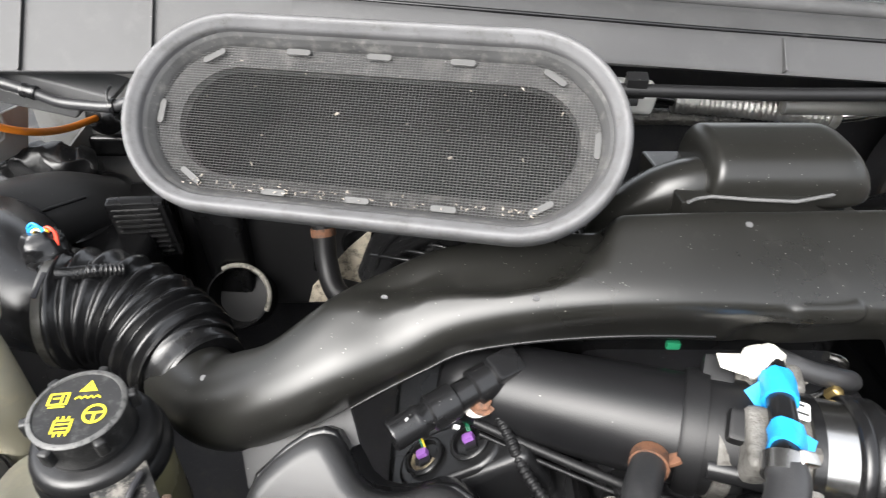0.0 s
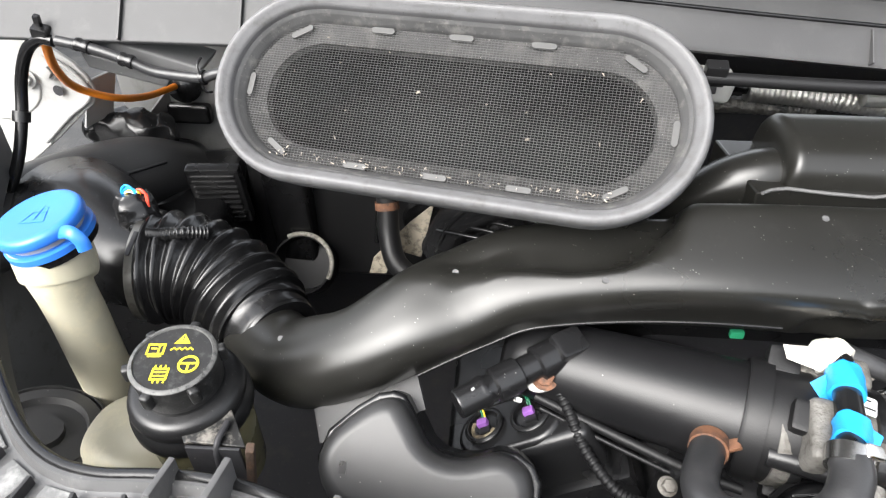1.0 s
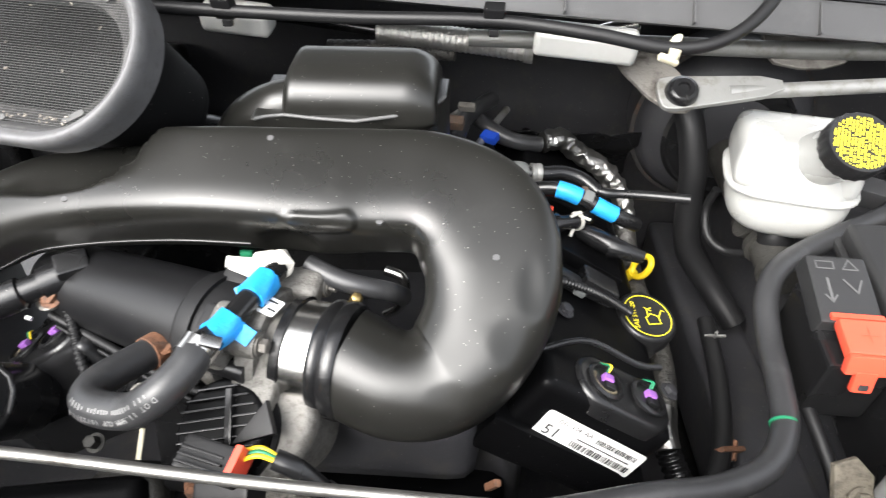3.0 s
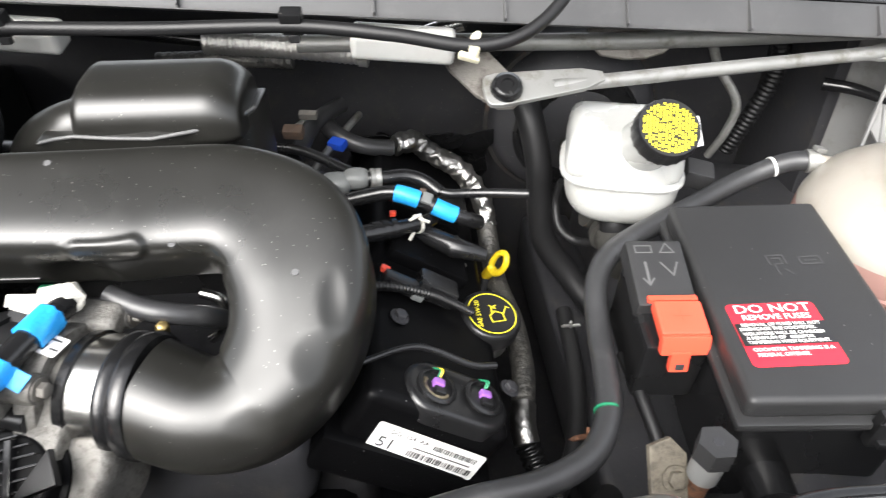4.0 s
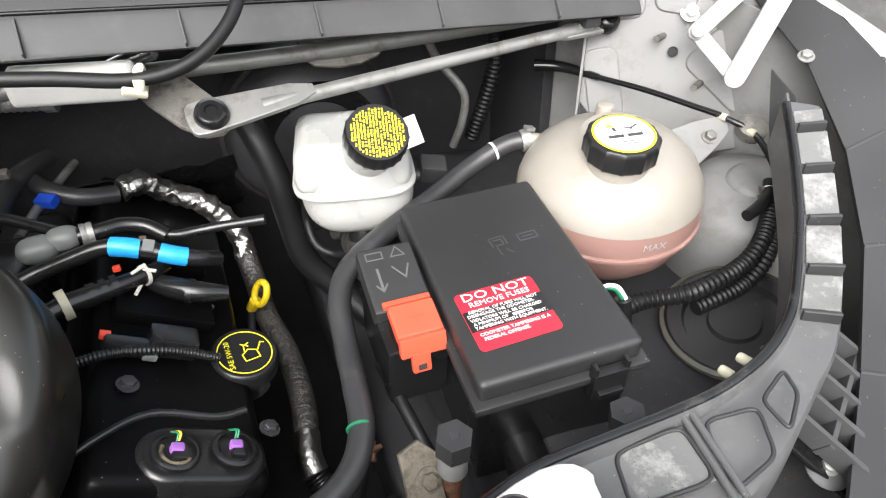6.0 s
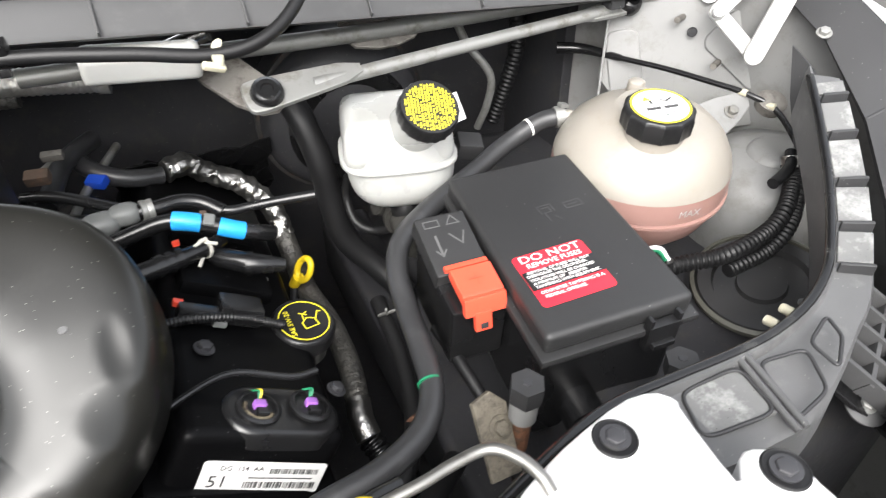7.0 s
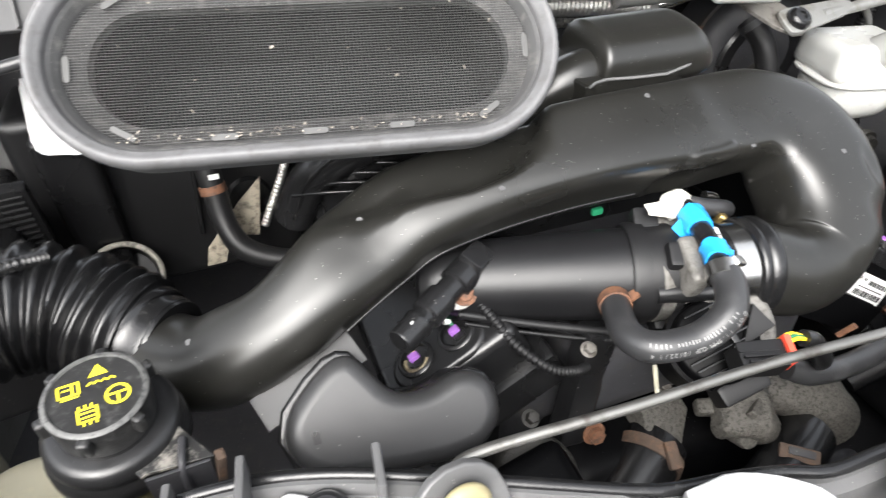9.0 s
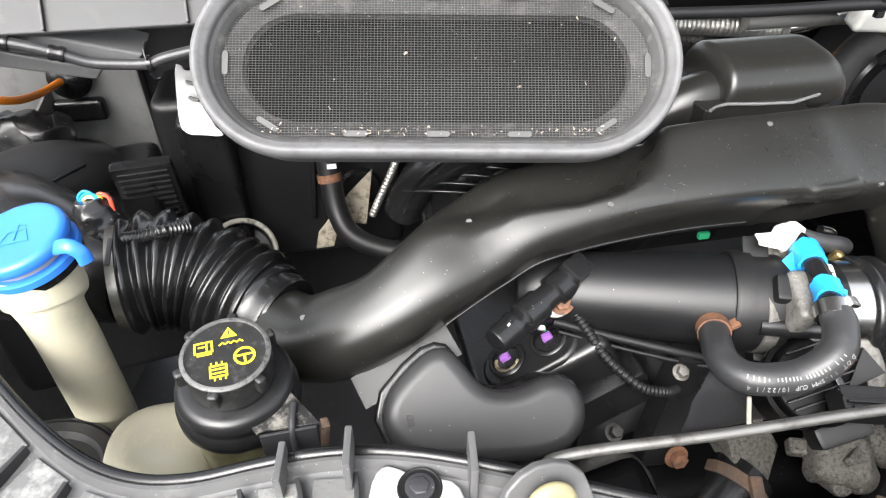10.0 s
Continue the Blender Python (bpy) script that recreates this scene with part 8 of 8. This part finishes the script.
wsx = thing("panel_screw", "pale washer with a flanged screw", "screw", (1.06, 0.146, 0.975))
part("washer", lathe([(0.006, 0), (0.017, 0), (0.018, 0.003), (0.014, 0.006), (0.006, 0.006)], (1.06, 0.146, 0.981), (-0.1, -0.3, 0.95), 24), COWLPALE, wsx)
part("screw", hexbolt((1.06, 0.146, 0.986), (-0.1, -0.3, 0.95), 0.006, 0.005), ZINC, wsx)

# right front corner: wing edge, cable, hinge
hg = thing("bonnet_support_arm", "white painted bonnet hinge arms with rivets", "hinge arm", (1.27, 0.60, 1.06))


def link(p0, p1, w, t, parent, name="link"):
    """A flat bar with rounded ends from p0 to p1."""
    p0, p1 = Vector(p0), Vector(p1)
    n_ = Vector((-0.55, -0.75, 0.35))
    m_ = basis((p0 + p1) / 2, n_, p1 - p0)
    return part(name, prism(stadium((p1 - p0).length / 2 + w / 2, w / 2, 8), t, m_, 0.002), LINKPAINT, parent)


link((1.300, 0.560, 1.138), (1.338, 0.545, 1.250), 0.026, 0.006, hg)
link((1.262, 0.600, 1.190), (1.325, 0.590, 1.250), 0.022, 0.006, hg)
link((1.262, 0.600, 1.190), (1.300, 0.565, 1.140), 0.020, 0.005, hg)
for o in ((1.300, 0.560, 1.138), (1.262, 0.600, 1.190)):
    part("rivet", lathe([(0.0, 0.004), (0.007, 0.004), (0.009, 0.001), (0.009, -0.004)], Vector(o) + Vector((-0.003, -0.004, 0.002)), (-0.55, -0.75, 0.35), 20), WHITE, hg)
hp = thing("hinge_panel", "grey-white pressed hinge panel with studs and a hole", "body panel", (1.24, 0.66, 1.0), kind="structure")
hpm = basis((1.247, 0.683, 1.165), (-0.62, -0.76, 0.18), (0.78, -0.62, 0))
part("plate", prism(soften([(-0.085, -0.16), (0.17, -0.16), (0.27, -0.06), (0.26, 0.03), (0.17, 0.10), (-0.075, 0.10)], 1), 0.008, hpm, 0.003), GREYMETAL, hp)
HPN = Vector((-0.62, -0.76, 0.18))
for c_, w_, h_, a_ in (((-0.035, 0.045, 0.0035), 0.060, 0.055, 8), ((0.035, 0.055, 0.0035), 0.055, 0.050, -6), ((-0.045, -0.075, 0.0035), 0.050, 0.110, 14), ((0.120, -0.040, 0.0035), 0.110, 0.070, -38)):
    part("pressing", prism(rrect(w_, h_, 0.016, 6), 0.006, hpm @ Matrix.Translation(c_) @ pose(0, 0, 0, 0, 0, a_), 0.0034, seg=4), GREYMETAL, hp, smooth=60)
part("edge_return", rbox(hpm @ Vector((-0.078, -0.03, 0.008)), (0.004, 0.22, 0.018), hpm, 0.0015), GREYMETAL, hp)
part("hole", lathe([(0.0, 0.0), (0.0056, 0.0), (0.0062, 0.0012), (0.0070, 0.0)], Vector((1.298, 0.680, 1.141)) + HPN * 0.045, HPN, 16), DARK, hp)
for o_ in ((1.298, 0.690, 1.161), (1.334, 0.640, 1.104)):
    o_ = Vector(o_) + HPN * 0.030
    st_ = part("stud", tube([tuple(o_ - HPN * 0.02), tuple(o_ + HPN * 0.020 + Vector((-0.024, 0, -0.002)))], 0.0046, 10, 2), DIRTYALU, hp)
    part("stud_nut", lathe([(0, 0), (0.010, 0), (0.010, 0.004), (0.006, 0.007), (0, 0.007)], o_ - HPN * 0.004, HPN, 16), GREYMETAL, st_)
part("top_nut", hexbolt((1.292, 0.652, 1.197), (-0.3, -0.7, 0.6), 0.009, 0.010), WHITE, hp)
part("rubber_stop", lathe([(0, -0.02), (0.018, -0.02), (0.020, -0.006), (0.014, 0.0), (0, 0.0)], (1.292, 0.50, 1.10), (-0.1, -0.4, 0.9), 24), DIRTYALU, hp)
tw = thing("strut_tower", "grey-white pressed strut tower of the inner wing", "strut tower", (1.27, 0.47, 0.90), kind="structure")
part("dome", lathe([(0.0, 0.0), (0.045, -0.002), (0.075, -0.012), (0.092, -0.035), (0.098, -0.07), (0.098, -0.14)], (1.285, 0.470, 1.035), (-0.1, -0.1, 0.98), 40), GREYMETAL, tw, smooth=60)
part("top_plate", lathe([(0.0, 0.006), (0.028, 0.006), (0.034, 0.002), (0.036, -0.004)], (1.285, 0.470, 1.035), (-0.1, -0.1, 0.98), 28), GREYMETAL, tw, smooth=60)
fl_ = thing("seal_flap", "dirty grey rubber flap at the wing edge", "rubber flap", (1.27, 0.42, 1.08))
bm = bmesh.new()
leaf = [(1.268 + 0.012 * math.sin(i * 1.3), y, z) for i, (y, z) in enumerate(((0.479, 1.179), (0.450, 1.157), (0.401, 1.104), (0.387, 1.054), (0.426, 1.069), (0.462, 1.118)))]
bm.faces.new([bm.verts.new(p) for p in leaf])
part("flap", thick(bm, 0.004), MATTE, fl_)
sr = thing("bonnet_stay_cable", "black sheathed cable running to the wing edge", "cable", (1.26, 0.7, 1.04))
part("sheath", tube([(1.170, 0.760, 1.106), (1.192, 0.700, 1.107), (1.222, 0.635, 1.107), (1.250, 0.568, 1.104), (1.269, 0.522, 1.100), (1.285, 0.48, 1.085), (1.265, 0.40, 1.04), (1.22, 0.34, 1.0), (1.15, 0.27, 0.99), (1.07, 0.24, 1.03)], 0.0040, 12, 8), RUBBER, sr)
part("boot", tube([(1.135, 0.785, 1.106), (1.170, 0.760, 1.106), (1.192, 0.700, 1.107)], [0.009, 0.008, 0.005], 14, 4), RUBBER, sr)
for o in ((1.266, 0.530, 1.101), (1.281, 0.494, 1.092), (1.03, 0.228, 1.045), (1.01, 0.226, 1.04)):
    part("band", lathe([(0.0, -0.006), (0.0040, -0.006), (0.0048, -0.0045), (0.0048, 0.0045), (0.0040, 0.006), (0.0, 0.006)], o, (0.2, -1, 0.1), 14), CREAM, sr, "cream plastic sleeve")
lo_ = thing("headlamp_loom", "dusty black corrugated wiring loom to the headlamp", "wiring loom", (1.15, 0.38, 0.95))
part("conduit", tube([(0.985, 0.372, 0.982), (1.044, 0.376, 0.988), (1.097, 0.358, 0.998), (1.167, 0.366, 1.002), (1.206, 0.377, 1.018), (1.244, 0.406, 1.035), (1.250, 0.422, 1.050)], 0.0088, 16, 8, ribs=(0.005, 0.0018)), DULL, lo_)
part("second_conduit", tube([(1.10, 0.350, 0.980), (1.165, 0.354, 0.985), (1.205, 0.364, 1.002), (1.240, 0.390, 1.024), (1.255, 0.412, 1.048)], 0.0078, 16, 8, ribs=(0.005, 0.0018)), DULL, lo_)
part("branch", tube([(1.195, 0.396, 1.048), (1.215, 0.402, 1.050), (1.240, 0.412, 1.054), (1.255, 0.428, 1.062)], 0.007, 14, 6), DULL, lo_)
part("tape", tube([(1.249, 0.416, 1.046), (1.2525, 0.424, 1.058)], 0.0115, 14, 3), FOIL, lo_, "strip of grey tape")
gp = thing("fuse_box_plug", "black plug with green and white wires", "connector", (0.99, 0.35, 0.97))
part("plug", tube([(0.992, 0.345, 1.035), (0.994, 0.342, 1.01), (1.0, 0.34, 0.985)], [0.008, 0.009, 0.009], 14, 4), BLACK, gp)
part("wire", tube([(0.965, 0.365, 1.03), (0.972, 0.36, 1.043), (0.985, 0.352, 1.046), (0.992, 0.345, 1.036)], 0.0032, 8, 6), GREEN, gp, "green wire")
part("wire", tube([(0.967, 0.362, 1.032), (0.974, 0.357, 1.047), (0.986, 0.350, 1.049), (0.994, 0.343, 1.036)], 0.0022, 8, 6), LABELWHITE, gp, "white wire")
# pipes on the bulkhead, right
ln_ = thing("side_wiring", "tangle of black wiring and rusty brackets beside the engine", "wiring loom", (0.70, 0.35, 0.75))
for i, ks in enumerate((((0.62, 0.30, 0.80), (0.67, 0.33, 0.83), (0.72, 0.40, 0.84), (0.745, 0.50, 0.85), (0.75, 0.60, 0.87)), ((0.78, 0.26, 0.88), (0.775, 0.31, 0.93), (0.765, 0.37, 0.96), (0.76, 0.42, 0.97)),
                        ((0.52, 0.28, 0.84), (0.60, 0.27, 0.88), (0.68, 0.28, 0.88), (0.74, 0.33, 0.86)))):
    part("cable", tube(list(ks), (0.011, 0.007, 0.013, 0.009)[i], 14, 7), DULL, ln_)
for o, sz, a_ in (((0.732, 0.412, 0.845), (0.034, 0.006, 0.018), 20), ((0.738, 0.416, 0.840), (0.010, 0.024, 0.006), -30), ((0.462, 0.281, 0.952), (0.007, 0.007, 0.024), 15), ((0.635, 0.335, 0.88), (0.024, 0.008, 0.014), 40)):
    part("bracket", rbox(o, sz, pose(0, 0, 0, 25, a_, a_), 0.002), RUST, ln_, "rusty bracket")
for a_ in (-25, 20, 65):
    part("wire_clip", rbox((0.750, 0.562, 0.878), (0.026, 0.003, 0.004), pose(0, 0, 0, 20, a_, a_), 0.001), ZINC, ln_, "zinc wire hose clip")
# dark block added to fill the side gap where the floor caught light
wa = thing("dark_side_filler", "added dark filler block at the side of the bay", "wheel arch", (1.02, 0.5, 0.52), kind="structure")
part("top", rbox((1.03, 0.56, 0.72), (0.40, 0.78, 0.40), pose(0, 0, 0, 0, 6, 0), 0.06, 4), DARK, wa)
part("rail", rbox((0.80, 0.52, 0.74), (0.09, 0.86, 0.12), None, 0.015, 3), DARK, wa)
sh_ = thing("plastic_sheet", "crumpled black plastic sheet behind the wiring", "plastic sheet", (0.56, 0.9, 0.9))
bm = sheet([[(0.46 + 0.022 * i, 0.93 - 0.02 * j, 0.90 + 0.026 * j) for i in range(11)] for j in range(6)])
for v in bm.verts:
    v.co += Vector(noise.noise_vector(v.co * 28)) * 0.016
part("sheet", thick(bm, 0.002), BLACK, sh_, smooth=15)
solo("steel_brake_pipe", tube([(0.965, 0.80, 1.17), (0.985, 0.80, 1.13), (1.02, 0.79, 1.08), (1.022, 0.80, 1.03), (1.015, 0.82, 0.98)], 0.0062, 14, 8), ZINC, "bent zinc-plated pipe at the bulkhead", "pipe")
solo("bulkhead_conduit", tube([(1.10, 0.86, 1.17), (1.105, 0.855, 1.10), (1.09, 0.86, 1.03), (1.07, 0.87, 0.96)], 0.0115, 16, 8, ribs=(0.005, 0.0018)), DULL, "black corrugated conduit on the bulkhead", "wiring conduit")
# outer wing and lamp area beyond the support panel
wl = thing("wing_liner", "dark grey plastic wing liner beyond the support", "wing liner", (1.25, 0.25, 0.97))
part("sheet", thick(sheet([[(1.02, 0.10, 0.99), (1.13, 0.19, 1.02), (1.22, 0.28, 1.07), (1.28, 0.37, 1.12), (1.325, 0.48, 1.175), (1.36, 0.62, 1.22)], [(1.20, 0.0, 0.98), (1.30, 0.10, 1.0), (1.36, 0.23, 1.08), (1.375, 0.36, 1.155), (1.365, 0.49, 1.222), (1.38, 0.62, 1.245)]]), 0.006), MATTE, wl, smooth=50)
for a_, b_ in (((1.13, 0.19, 1.024), (1.30, 0.10, 1.004)), ((1.178, 0.236, 1.049), (1.332, 0.166, 1.044)), ((1.22, 0.28, 1.074), (1.36, 0.23, 1.084)), ((1.252, 0.326, 1.099), (1.369, 0.296, 1.122)), ((1.28, 0.37, 1.124), (1.375, 0.36, 1.159)), ((1.304, 0.426, 1.152), (1.371, 0.426, 1.193))):
    part("rib", tube([a_, b_], 0.0035, 8, 3), MATTE, wl)
part("liner_bolt", hexbolt((1.318, 0.481, 1.186), (-0.3, -0.35, 0.88), 0.0065, 0.006), ZINC, wl, "zinc bolt on a washer")
solo("wing_edge", thick(sheet([[(1.22, 0.0, 0.985), (1.31, 0.10, 1.005), (1.37, 0.23, 1.085), (1.385, 0.36, 1.158), (1.375, 0.49, 1.225), (1.39, 0.64, 1.248)], [(1.40, -0.05, 0.95), (1.46, 0.08, 1.0), (1.5, 0.22, 1.06), (1.52, 0.36, 1.12), (1.53, 0.5, 1.16), (1.55, 0.65, 1.19)], [(1.50, -0.05, 0.8), (1.56, 0.08, 0.85), (1.6, 0.22, 0.9), (1.62, 0.36, 0.95), (1.63, 0.5, 1.0), (1.65, 0.65, 1.0)]]), 0.004), WHITE, "white painted outer wing edge", "wing panel", smooth=50)
